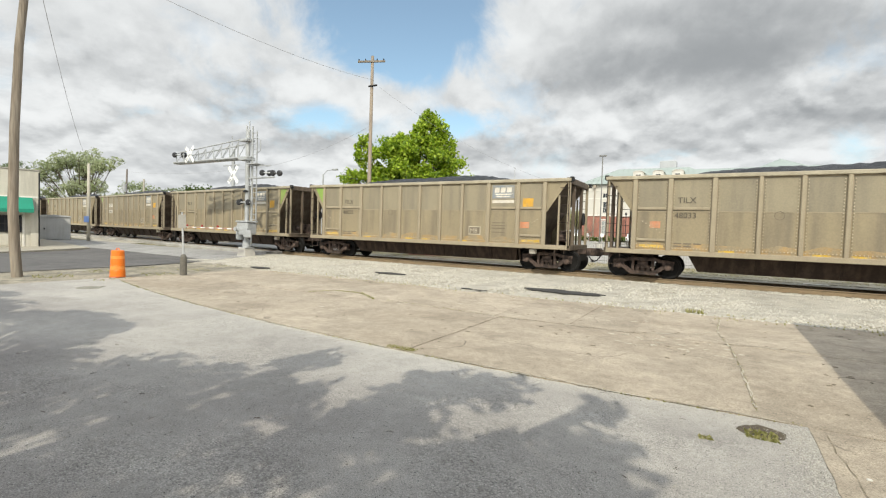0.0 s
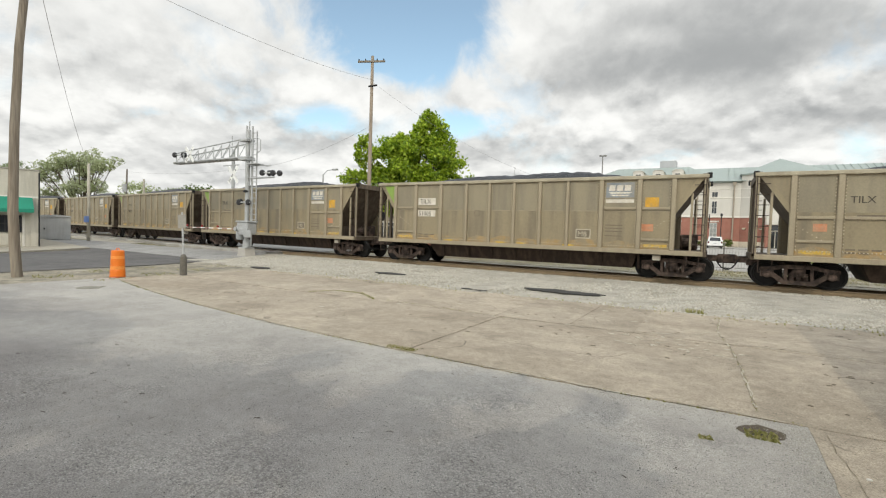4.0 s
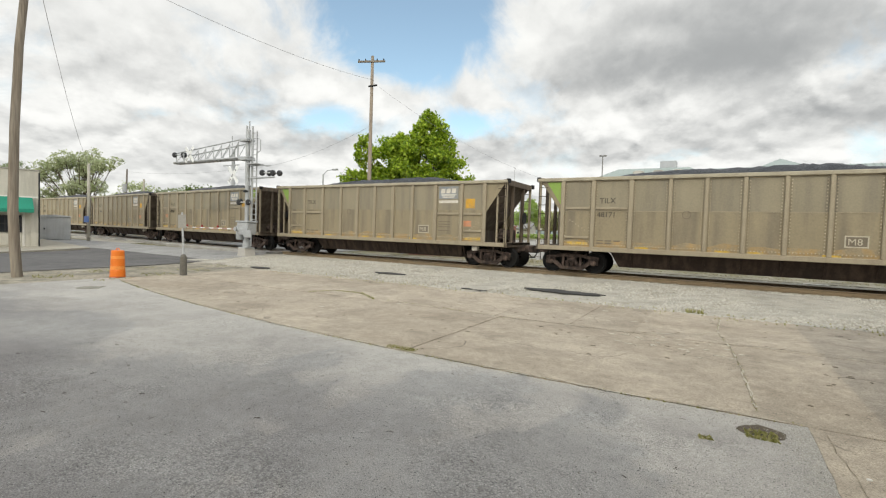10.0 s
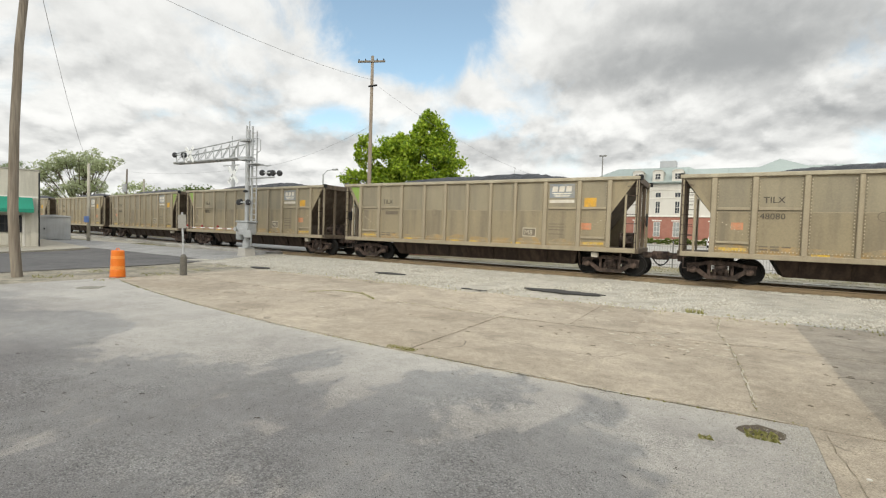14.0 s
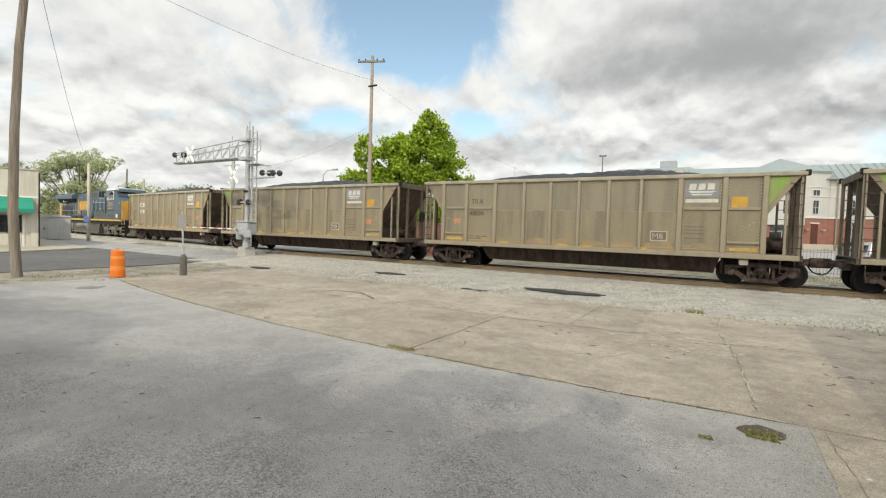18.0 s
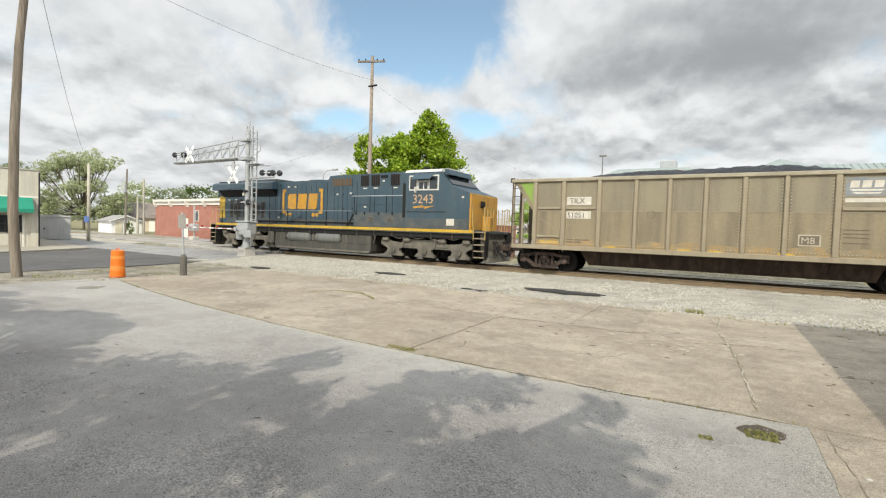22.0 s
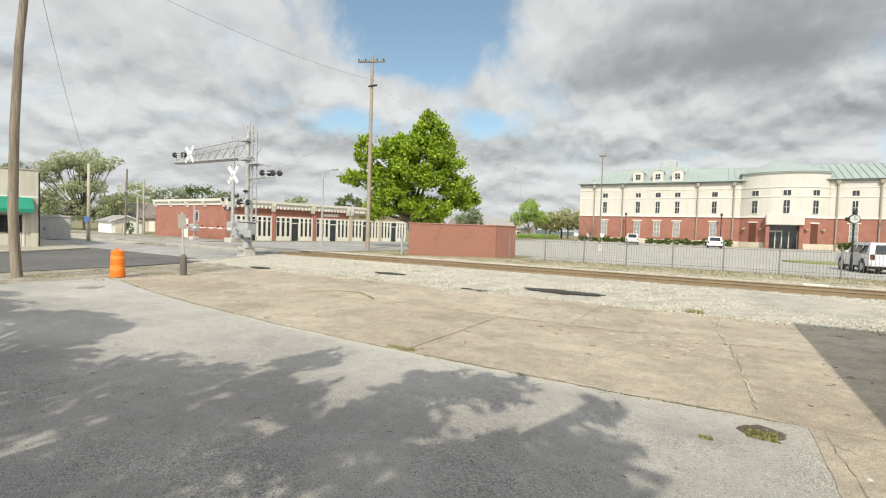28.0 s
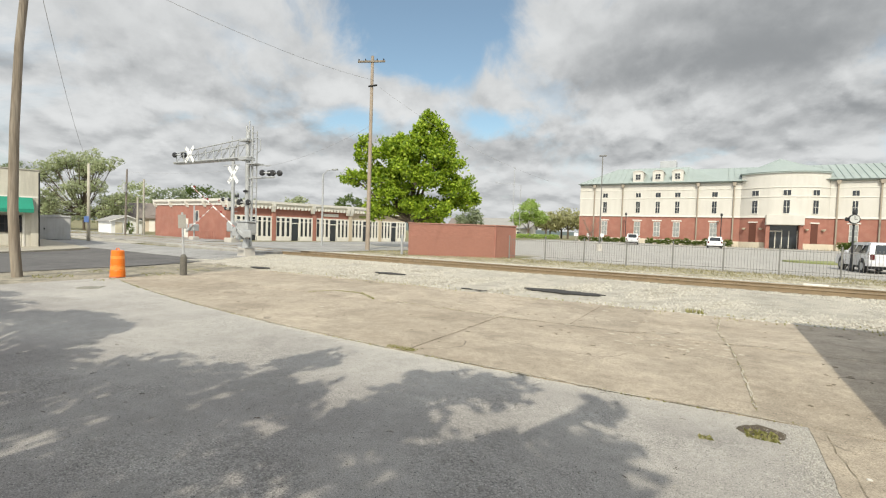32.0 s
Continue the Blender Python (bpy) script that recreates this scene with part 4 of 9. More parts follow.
    # rust and ochre washed down over the lowest plating
    for i in range(len(POSTS) - 1):
        x0, x1 = POSTS[i] + 0.09, POSTS[i + 1] - 0.09
        part("stained_plate", G().prism([(x0, 1.13), (x1, 1.13), (x1, 1.36 + 0.05 * math.sin(i * 2.1)), ((x0 + x1) / 2, 1.42 + 0.05 * math.cos(i * 1.7)), (x0, 1.34 + 0.05 * math.sin(i * 1.3))], -HALF + 0.0872, -HALF + 0.0895), RUST_WASH, car)
    lines = G()
    for z, n in ((1.92, 3), (1.82, 2)):
        for i in range(n):
            lines.box(2.5 + i * 0.32, 2.75 + i * 0.32, y + 0.003, y + 0.006, z - 0.55, z - 0.5)
    for z in (2.02, 1.9, 1.78, 1.6):
        lines.box(11.3, 11.95, y + 0.003, y + 0.006, z - 0.015, z + 0.015)
    part("small_print", lines, INK_FADED, car, kind="stuff")
    ring = G()
    for i in range(16):
        a0, a1 = i * math.pi / 8, (i + 1) * math.pi / 8
        ring.prism([(5.66 + r * math.cos(a), 2.45 + r * math.sin(a)) for r, a in ((0.13, a0), (0.15, a0), (0.15, a1), (0.13, a1))], y + 0.003, y + 0.006)
    part("ring_mark", ring, INK_FADED, car, kind="stuff")
    white = number.startswith("5")
    if white:
        decal(car, "number_panel", 2.43, 3.43, 2.82, 3.14, WHITE_PAINT, "white panel behind the lettering")
        decal(car, "number_panel", 2.43, 3.43, 2.26, 2.56, WHITE_PAINT, "white panel behind the lettering")
    ink = DARK_INK
    letters("lettering", "TILX", 0.3, ink, car, Matrix.Translation((2.56, y, 2.88)) @ FACE, "dark stencilled letters TILX")
    if number:
        letters("lettering", number, 0.29, ink, car, Matrix.Translation((2.48, y, 2.3 if white or old else 2.33)) @ FACE, "dark stencilled car number")
    else:
        part("lettering", G().box(2.75, 3.5, y, y + 0.003, 2.34, 2.5), INK_FADED, car, "faded unreadable stencil")
    # lime end panel
    if green:
        a, c = POSTS[0], POSTS[-1]
        for yy in ((-HALF + 0.084, -HALF + 0.0895),):
            if green == "left":
                part("lime_panel", G().prism([(0.25, TOP - 0.2), (a - 0.1, TOP - 0.2), (a - 0.1, 2.62)], *yy), GREEN, car, "lime-green painted end panel")
            else:
                part("lime_panel", G().prism([(CAR_LEN - 0.25, TOP - 0.2), (c + 0.1, TOP - 0.2), (c + 0.1, 2.62)], *yy), GREEN, car, "lime-green painted end panel")
    # tan web plates along both sloping ends
    for x, k in ((0, 1), (CAR_LEN, -1)):
        for yy in ((-HALF + 0.078, -HALF + 0.0835),):
            part("slope_web", G().prism([(x + k * 0.12, TOP - 0.12), (x + k * 1.06, 2.46), (x + k * 1.06, 2.74), (x + k * 0.34, TOP - 0.12)], *yy), TAN, car)
    part("coal_load", shared("coal_load", coal_heap, COAL, True), None, car, "heaped black coal load")
    for x, k in ((0, -1), (CAR_LEN, 1)):
        end_gear(car, x, k)
    part("slack_adjuster", shared("slack_box", lambda: G().box(-0.14, 0.14, -0.12, 0.12, -0.1, 0.1, 0.03), WHITE_PAINT), None, car, at=(13.2, -1.28, 0.82))
    part("brake_gear", shared("brake_gear", lambda: G().box(-0.3, 0.3, -0.3, 0.3, 0, 0.6, 0.04).cyl((-0.2, -0.5, 0.3), (0.25, -0.5, 0.3), 0.17, n=10), rust()), None, car, at=(14.2, 0.1, SILL + 0.12))
    part("brake_wheel", shared("brake_wheel", lambda: G().lathe([(0.25, -0.015), (0.28, -0.015), (0.28, 0.015), (0.25, 0.015)], 16, axis="x"), BLACK_IRON), None, car, at=(CAR_LEN + 0.02, 0.5, 2.3))
    for x in (1.42, CAR_LEN - 1.1):
        truck_under(car, x)
    return car


CARS = [  # number, lime end, older type
    ("", "left", 0), ("48033", "right", 0), ("48025", "left", 0), ("", "right", 1), ("51005", "left", 0), ("", "left", 1), ("48078", "left", 0), ("48171", "left", 0),
    ("47215", "left", 1), ("48080", "right", 0), ("", "left", 0), ("48162", "left", 0), ("48034", "right", 0), ("48145", "left", 0), ("51051", "left", 0)]
TRAIN = []
MADE = {}
for i, (number, green, old) in enumerate(CARS):
    text = "tan coal hopper car, lime %s end, %s" % ("rear" if green == "left" else "front", "numbered " + number if number else "worn dark lettering")
    key = (number, green, old)
    if key in MADE:
        car = copy_thing(MADE[key], pose(0, TRACK_Y, RAIL))
    else:
        car = MADE[key] = hopper_car(number, green, old, text)
    TRAIN.append((car, -12.36 + PITCH * (5 - i) - (0.25 if i == 14 else 0.1 if i == 13 else 0)))
# ---- the locomotive: its rear end at x = 0 ----
BLUE = mat("loco_blue_paint", (0.043, 0.079, 0.105), 0.45, 0, 0.16, 0.9, 20, 0.04, 0.003, dirt=(0.088, 0.10, 0.105), amt=0.4, streak=True, spec=0.5)
BLUE_DUSTY = mat("dusty_blue_paint", (0.068, 0.084, 0.092), 0.65, 0, 0.2, 1.2, 22, 0.06, 0.003, dirt=(0.15, 0.135, 0.11), amt=0.6)
LOCO_YELLOW = mat("loco_yellow_paint", (0.56, 0.29, 0.035), 0.55, 0, 0.18, 2, 25, 0.04, 0.003, dirt=(0.33, 0.22, 0.10), amt=0.6)
STRIPE_YELLOW = mat("stripe_yellow_paint", (0.58, 0.37, 0.035), 0.55, 0, 0.18, 2, 25, 0.04, 0.003, dirt=(0.36, 0.26, 0.10), amt=0.6)
NUMBER_TAN = mat("faded_number_paint", (0.56, 0.38, 0.22), 0.6, 0, 0.15, 3, 25, 0.0)
LOCO_GREY = mat("truck_grey_grime", (0.14, 0.13, 0.108), 0.85, 0, 0.3, 2.2, 40, 0.35, 0.005, dirt=(0.24, 0.215, 0.17), amt=0.6)
TANK_GREY = mat("tank_grey_grime", (0.072, 0.069, 0.06), 0.75, 0, 0.22, 1.4, 30, 0.15, 0.004, dirt=(0.13, 0.118, 0.095), amt=0.5, streak=True)
SLOT = mat("louver_black", (0.008, 0.008, 0.009), 0.8, 0, 0.2, 4, 40, 0.1)
ROOF_WHITE = mat("cab_roof_white", (0.66, 0.65, 0.6), 0.55, 0, 0.12, 2, 25, 0.04)
GLASS = glass_dark("cab_glass")
STEEL_BOX = mat("scuffed_red_grey", (0.2, 0.12, 0.1), 0.8, 0, 0.25, 4, 30, 0.2)

loco = thing("locomotive", pose(0, TRACK_Y, RAIL), "dark blue diesel locomotive with yellow stripe and white cab roof", "locomotive")


def lp(name, g, material, parent=None, label="", at=None, smooth=False):
    return part(name, g, material, parent or loco, label, at, smooth)


# black filler block, standing in for the shadow between and behind the trucks
lp("centre_sill", G().box(0.6, 19.8, -0.5, 0.5, 0.6, 1.24, 0.03), SLOT)
lp("underframe", G().box(0.45, 19.9, -1.42, 1.42, 1.22, 1.5, 0.03), BLACK_IRON)
for s in (-1, 1):
    lp("walkway", G().box(0.4, 19.95, s * 1.25 - 0.27, s * 1.25 + 0.27, 1.46, 1.66, 0.015), BLUE_DUSTY)
    lp("sill_stripe", G().box(0.4, 19.95, s * 1.53 - 0.012, s * 1.53 + 0.012, 1.52, 1.66), STRIPE_YELLOW, None, "yellow stripe along the walkway edge")
# long hood with a roof that rises in a step
lp("long_hood", G().prism([(0.5, 1.64), (0.5, 4.1), (0.62, 4.22), (10.28, 4.30), (10.4, 4.5), (16.0, 4.56), (16.0, 1.64)], -1.02, 1.02), BLUE)
lp("hood_corner", G().box(0.02, 0.66, -1.032, 1.032, 1.98, 3.78, 0.03), STRIPE_YELLOW, None, "yellow rear corner of the hood")
lp("hood_foot", G().box(0.0, 0.68, -1.036, 1.036, 1.64, 1.98, 0.02), BLUE)
lp("hood_end", G().box(-0.02, 0.02, -1.0, 1.0, 1.98, 3.8, 0.01), STRIPE_YELLOW, None, "yellow rear end of the hood")
lp("radiator_roof", G().box(0.2, 2.7, -1.2, 1.2, 4.3, 4.4, 0.02), SLOT)
lp("radiator_roof", G().box(2.7, 6.0, -1.15, 1.15, 4.3, 4.46, 0.03), BLUE_DUSTY)
lp("hood_lower_panel", G().box(0.9, 15.9, -1.035, 1.035, 1.66, 2.02, 0.01), BLUE_DUSTY, None, "dusty lower hood panel")
for s in (-1, 1):
    lp("roof_chamfer", G().prism([(s * 0.75, 4.56), (s * 1.03, 4.3), (s * 1.03, 4.2), (s * 0.72, 4.44)], 10.45, 15.98, "x"), BLUE)
rw = G()
rw.prism([(-1.48, 3.82), (-1.48, 4.2), (-1.25, 4.32), (1.25, 4.32), (1.48, 4.2), (1.48, 3.82), (1.04, 3.82), (1.04, 3.45), (1.0, 3.4), (-1.0, 3.4), (-1.04, 3.45), (-1.04, 3.82)], -0.12, 6.02, "x")
lp("radiator_wing", rw, BLUE, None, "overhanging radiator housing at the rear")
for s in (-1, 1):
    lp("radiator_screen", G().prism([(s * 1.06, 3.4), (s * 1.42, 3.8), (s * 1.42, 3.815), (s * 1.03, 3.815), (s * 1.03, 3.4)], 0.5, 5.9, "x"), SLOT)
SCREEN = mat("dusty_louver_screen", (0.048, 0.043, 0.038), 0.8, 0, 0.3, 5, 60, 0.4, 0.006)
for i, x in enumerate((1.4, 1.8, 2.2, 2.72, 3.18, 3.72, 4.12, 4.6)):
    h = 0.12 if i in (1, 4, 6) else 0
    dr = lp("louver_door", G().box(x - 0.2, x + 0.2, -1.045, -1.01, 2.02, 3.16 - h, 0.012), BLUE_DUSTY)
    lp("louver_screen", G().box(x - 0.15, x + 0.15, -1.055, -1.04, 2.08 + h, 3.06 - h * 1.6, 0.004), SCREEN, dr, "dusty louvered screen")
    for k in range(6):
        lp("slat", G().box(x - 0.125, x + 0.125, -1.062, -1.05, 2.16 + h + k * 0.14, 2.18 + h + k * 0.14), SLOT, dr)
for x in (5.2, 6.25, 10.2, 11.4, 12.45, 13.7, 14.9):
    lp("door_seam", G().box(x - 0.012, x + 0.012, -1.03, -1.0, 1.7, 4.1 if x > 10 else 3.9), SLOT)
lp("inlet_grille", G().box(10.58, 12.1, -1.04, -1.0, 3.92, 4.33, 0.01), mat("brown_screen", (0.13, 0.085, 0.05), 0.85, 0, 0.2, 6, 60, 0.3, 0.004), None, "brown inlet screen")
for i in range(7):
    lp("grille_bar", G().box(10.6 + i * 0.245, 10.64 + i * 0.245, -1.055, -1.03, 3.92, 4.33), BLUE)
LOUVER_RED = mat("louver_brown", (0.04, 0.03, 0.026), 0.8, 0, 0.25, 4, 40, 0.1)
for x0 in (12.75, 13.49, 14.8):
    lp("louver_frame", G().box(x0 - 0.05, x0 + 0.55, -1.036, -1.0, 3.86, 4.45, 0.01), LOUVER_RED, None, "dark brown louver opening")
    for k in range(4):
        lp("louver", G().box(x0 + k * 0.14, x0 + k * 0.14 + 0.075, -1.05, -1.0, 3.88, 4.43), SLOT)
    lp("notice_plate", G().box(x0 + 0.15, x0 + 0.42, -1.045, -1.01, 3.72, 3.78), WHITE_PAINT)
lp("louver", G().box(14.12, 14.56, -1.045, -1.0, 4.26, 4.42), SLOT)
# thin seams and latches of the hood doors
for x in (5.75, 6.9, 7.3, 7.7, 8.1, 8.5, 8.9, 9.3, 9.95, 10.75, 11.05, 11.75, 12.1):
    lp("door_seam", G().box(x - 0.005, x + 0.005, -1.027, -1.0, 2.05, 3.86 if x > 9.9 else 4.05), SLOT)
for x in (6.9, 7.7, 8.5, 9.3, 10.75, 11.4, 12.1):
    for z in (2.6, 3.4):
        lp("door_latch", G().box(x + 0.04, x + 0.08, -1.045, -1.01, z, z + 0.09, 0.006), BLACK_IRON)
# dusty equipment cabinets that carry the raised front walkway
eq = lp("equipment_cabinet", G().box(12.62, 16.0, -1.46, -1.0, 1.66, 2.42, 0.02), BLUE_DUSTY, None, "dusty low cabinet under the raised walkway")
for x in (13.6, 14.9):
    lp("cabinet_vent", G().box(x, x + 0.42, -1.472, -1.455, 1.95, 2.2, 0.006), LOCO_GREY, eq)
    for k in range(4):
        lp("vent_slat", G().box(x + 0.03, x + 0.39, -1.48, -1.47, 1.98 + k * 0.055, 2.0 + k * 0.055), SLOT, eq)
for x in (12.75, 13.35, 14.3, 15.2):
    lp("cabinet_hinge", G().box(x, x + 0.1, -1.48, -1.45, 2.3, 2.46, 0.01), BLACK_IRON, eq)
lp("walkway_steps", G().prism([(12.1, 1.66), (12.2, 1.66), (12.66, 2.4), (12.56, 2.4)], -1.44, -1.4), BLACK_IRON)
for k in range(3):
    lp("walkway_step", G().box(12.18 + k * 0.15, 12.42 + k * 0.15, -1.42, -1.05, 1.82 + k * 0.2, 1.86 + k * 0.2), BLACK_IRON)
for x in (12.66, 13.75, 14.85, 15.9):
    lp("stanchion", G().cyl((x, -1.45, 2.42), (x, -1.45, 3.3), 0.022, n=6), BLACK_IRON)
lp("handrail", G().cyl((12.5, -1.45, 3.3), (15.95, -1.45, 3.3), 0.022, n=6), mat("pale_handrail", (0.4, 0.42, 0.42), 0.5), None, "pale upper handrail")
for x, z in ((1.1, 3.2), (1.85, 3.22), (2.3, 3.22), (3.6, 3.2), (6.95, 3.95), (7.55, 3.95), (11.0, 3.45), (12.0, 3.5), (14.3, 4.12), (6.1, 2.1), (13.05, 2.75)):
    lp("notice_plate", G().box(x - 0.07, x + 0.07, -1.042, -1.01, z - 0.04, z + 0.04), WHITE_PAINT)
lp("lamp_hood", G().prism([(2.85, 3.3), (3.0, 3.24), (3.5, 3.24), (3.62, 3.3), (3.5, 3.4), (3.0, 3.4)], -1.42, -1.03), BLUE)
lp("number_light", G().box(3.12, 3.3, -1.5, -1.44, 3.42, 3.62, 0.02).cyl((3.2, -1.1, 3.5), (3.2, -1.46, 3.5), 0.03), WHITE_PAINT)
# emblem as plain yellow shapes between brackets
y0, y1 = -1.045, -1.015
for x, k in ((6.42, 1), (9.86, -1)):
    lp("emblem_bracket", G().prism([(x, 2.35), (x, 3.8), (x + k * 0.3, 3.8), (x + k * 0.3, 3.62), (x + k * 0.17, 3.62), (x + k * 0.17, 2.52), (x + k * 0.3, 2.52), (x + k * 0.3, 2.35)], y0, y1), LOCO_YELLOW)
em = [[(6.92, 2.66), (6.92, 3.4), (7.06, 3.52), (7.64, 3.52), (7.64, 2.62), (7.06, 2.62)],
      [(7.76, 2.62), (7.84, 3.52), (8.56, 3.52), (8.5, 2.62)],
      [(8.64, 2.62), (8.74, 3.52), (9.45, 3.52), (9.36, 2.62)]]
for poly in em:
    lp("emblem_shape", G().prism(poly, y0, y1), LOCO_YELLOW)
for x in (6.85, 7.15, 9.1, 9.4):
    lp("emblem_dot", G().cyl((x, y0, 2.28), (x, y1, 2.28), 0.12, n=16), LOCO_YELLOW)
# cab, windows, nose
lp("cab", G().prism([(16.02, 1.64), (16.02, 4.42), (18.05, 4.42), (18.75, 3.72), (19.7, 3.38), (19.7, 1.64)], -1.47, 1.47), BLUE)
lp("cab_lower_panel", G().box(16.1, 19.66, -1.485, 1.485, 1.66, 2.15, 0.01), BLUE_DUSTY, None, "dusty lower cab side")
lp("cab_roof", G().prism([(-1.47, 4.42), (-1.3, 4.56), (-0.7, 4.66), (0.7, 4.66), (1.3, 4.56), (1.47, 4.42)], 15.98, 18.1, "x"), ROOF_WHITE, None, "white cab roof")
lp("roof_visor", G().prism([(17.95, 4.42), (17.95, 4.6), (18.3, 4.56), (18.42, 4.3), (18.2, 4.3)], -1.1, 1.1), BLUE)
for x0, x1 in ((16.35, 16.72), (17.5, 17.95)):
    w = lp("window_frame", G().box(x0 - 0.07, x1 + 0.07, -1.5, -1.46, 3.52, 4.27, 0.012), ROOF_WHITE)
    lp("pane", G().box(x0, x1, -1.51, -1.495, 3.59, 4.2), GLASS, w)
w = lp("window_frame", G().box(16.8, 17.42, -1.5, -1.46, 3.52, 4.02, 0.012), ROOF_WHITE)
lp("pane", G().box(16.88, 17.12, -1.51, -1.495, 3.6, 3.95), GLASS, w)
lp("pane", G().box(17.19, 17.38, -1.51, -1.495, 3.6, 3.95), GLASS, w)
lp("window_hood", G().prism([(-1.47, 4.36), (-1.8, 4.06), (-1.79, 4.03), (-1.47, 4.3)], 16.62, 17.7, "x"), BLUE)
lp("mirror", G().box(16.68, 16.74, -1.62, -1.5, 3.42, 3.7, 0.01), ROOF_WHITE)
lp("windscreen", G().prism([(18.2, 4.29), (18.68, 3.81), (18.7, 3.83), (18.22, 4.31)], -1.3, 1.3), GLASS)
lp("nose_headlight", G().box(19.76, 19.86, -0.5, -0.1, 2.75, 3.05, 0.03), BLACK_IRON)
lp("nose_door_seam", G().box(19.775, 19.79, 0.28, 0.3, 1.7, 3.2, 0.0), SLOT)
lp("nose_front", G().box(19.66, 19.78, -1.44, 1.44, 1.64, 3.36, 0.03), LOCO_YELLOW, None, "yellow nose end")
letters("road_number", "3243", 0.62, NUMBER_TAN, loco, Matrix.Translation((16.5, -1.482, 2.9)) @ FACE, "yellow road number")
lp("bolt_mark", G().prism([(16.55, 2.74), (17.15, 2.82), (17.1, 2.74), (17.8, 2.78), (17.2, 2.62), (17.25, 2.7), (16.55, 2.66)], -1.482, -1.465), LOCO_YELLOW)
lp("grab_rail", G().cyl((16.2, -1.52, 2.52), (18.4, -1.52, 2.52), 0.018, n=6), BLUE_DUSTY)
lp("cab_step", G().box(15.9, 16.06, -1.5, -1.1, 2.2, 3.9, 0.01), BLACK_IRON)
lp("white_plate", G().box(18.5, 18.92, -1.492, -1.465, 1.84, 2.16), WHITE_PAINT)
lp("white_plate", G().box(19.3, 19.42, -1.482, -1.465, 3.14, 3.22), WHITE_PAINT)
lp("horn", G().cyl((16.1, 0.3, 4.6), (16.1, 0.3, 4.82), 0.03).box(15.95, 16.3, 0.2, 0.4, 4.82, 4.93, 0.02), BLACK_IRON)
for x in (16.9, 17.6):
    lp("antenna", G().cyl((x, 0, 4.64), (x, 0, 4.84), 0.02).box(x - 0.06, x + 0.06, -0.06, 0.06, 4.64, 4.7), BLACK_IRON)
lp("exhaust", G().box(8.0, 9.0, -0.4, 0.4, 4.28, 4.42, 0.03), BLUE_DUSTY)
# handrails
for s in (-1, 1):
    for i in range(8):
        lp("stanchion", G().cyl((1.0 + i * 1.6, s * 1.47, 1.62), (1.0 + i * 1.6, s * 1.47, 2.5), 0.022, n=6).box(0.95 + i * 1.6, 1.05 + i * 1.6, s * 1.47 - 0.03, s * 1.47 + 0.03, 1.5, 1.8, 0.01), BLACK_IRON)
    lp("handrail", G().cyl((0.4, s * 1.47, 2.5), (12.5, s * 1.47, 2.5), 0.018, n=6), mat("dusty_handrail", (0.24, 0.25, 0.255), 0.5))
    # black bar in place of the shaded line along the lower hood
    lp("conduit", G().cyl((4.0, s * 1.1, 1.86), (15.8, s * 1.1, 1.86), 0.035, n=6), BLACK_IRON)
# tank, air reservoirs
lp("fuel_tank", G().prism([(6.2, 0.78), (6.2, 0.34), (6.35, 0.22), (13.6, 0.22), (13.8, 0.4), (13.8, 0.78)], -1.35, 1.35), TANK_GREY)
lp("tank_box", G().box(6.2, 7.1, -1.36, 1.36, 0.7, 1.24, 0.03), TANK_GREY)
lp("tank_box", G().box(11.7, 13.8, -1.36, 1.36, 0.7, 1.24, 0.03), TANK_GREY)
for x0, x1 in ((7.3, 9.25), (9.65, 11.6)):
    lp("air_reservoir", G().lathe([(0.08, x0), (0.24, x0 + 0.05), (0.31, x0 + 0.15), (0.31, x1 - 0.15), (0.24, x1 - 0.05), (0.08, x1)], 20, at=(0, -1.2, 0.98), axis="x"), mat("reservoir_grey", (0.17, 0.175, 0.165), 0.6, 0, 0.12, 1.5, 25, 0.05), smooth=True)
    for x in (x0 + 0.35, x1 - 0.35):
        lp("strap", G().lathe([(0.32, x - 0.025), (0.32, x + 0.025)], 20, at=(0, -1.2, 0.98), axis="x"), LOCO_GREY)
lp("valve_cluster", G().box(9.3, 9.6, -1.3, -1.0, 0.8, 1.2, 0.04).cyl((9.45, -1.35, 0.9), (9.45, -1.0, 0.9), 0.1), LOCO_GREY)
for x in (12.2, 12.9, 13.4):
    lp("filler_cap", G().cyl((x, -1.2, 1.22), (x, -1.2, 1.36), 0.09), LOCO_GREY)


def loco_frame():
    """Cast side frame: a wavy beam with a bell-shaped pedestal over each axle."""
    low = [(-2.75, 0.82)]
    for x in (-1.95, 0, 1.95):
        low += [(x - 0.46, 0.66), (x - 0.36, 0.56), (x - 0.42, 0.42), (x - 0.58, 0.34), (x - 0.58, 0.24), (x + 0.58, 0.24), (x + 0.58, 0.34), (x + 0.42, 0.42), (x + 0.36, 0.56), (x + 0.46, 0.66)]
    top = [(2.75, 0.82), (2.75, 1.0), (2.35, 1.06), (1.9, 0.96), (1.3, 0.92), (0.8, 1.1), (-0.8, 1.1), (-1.3, 0.92), (-1.9, 0.96), (-2.35, 1.06), (-2.75, 1.0)]
    g = G().prism(low + top, -0.09, 0.09)
    for x in (-0.98, 0.98):
        g.box(x - 0.4, x + 0.4, -0.12, 0.0, 0.72, 0.88, 0.03)
    return g


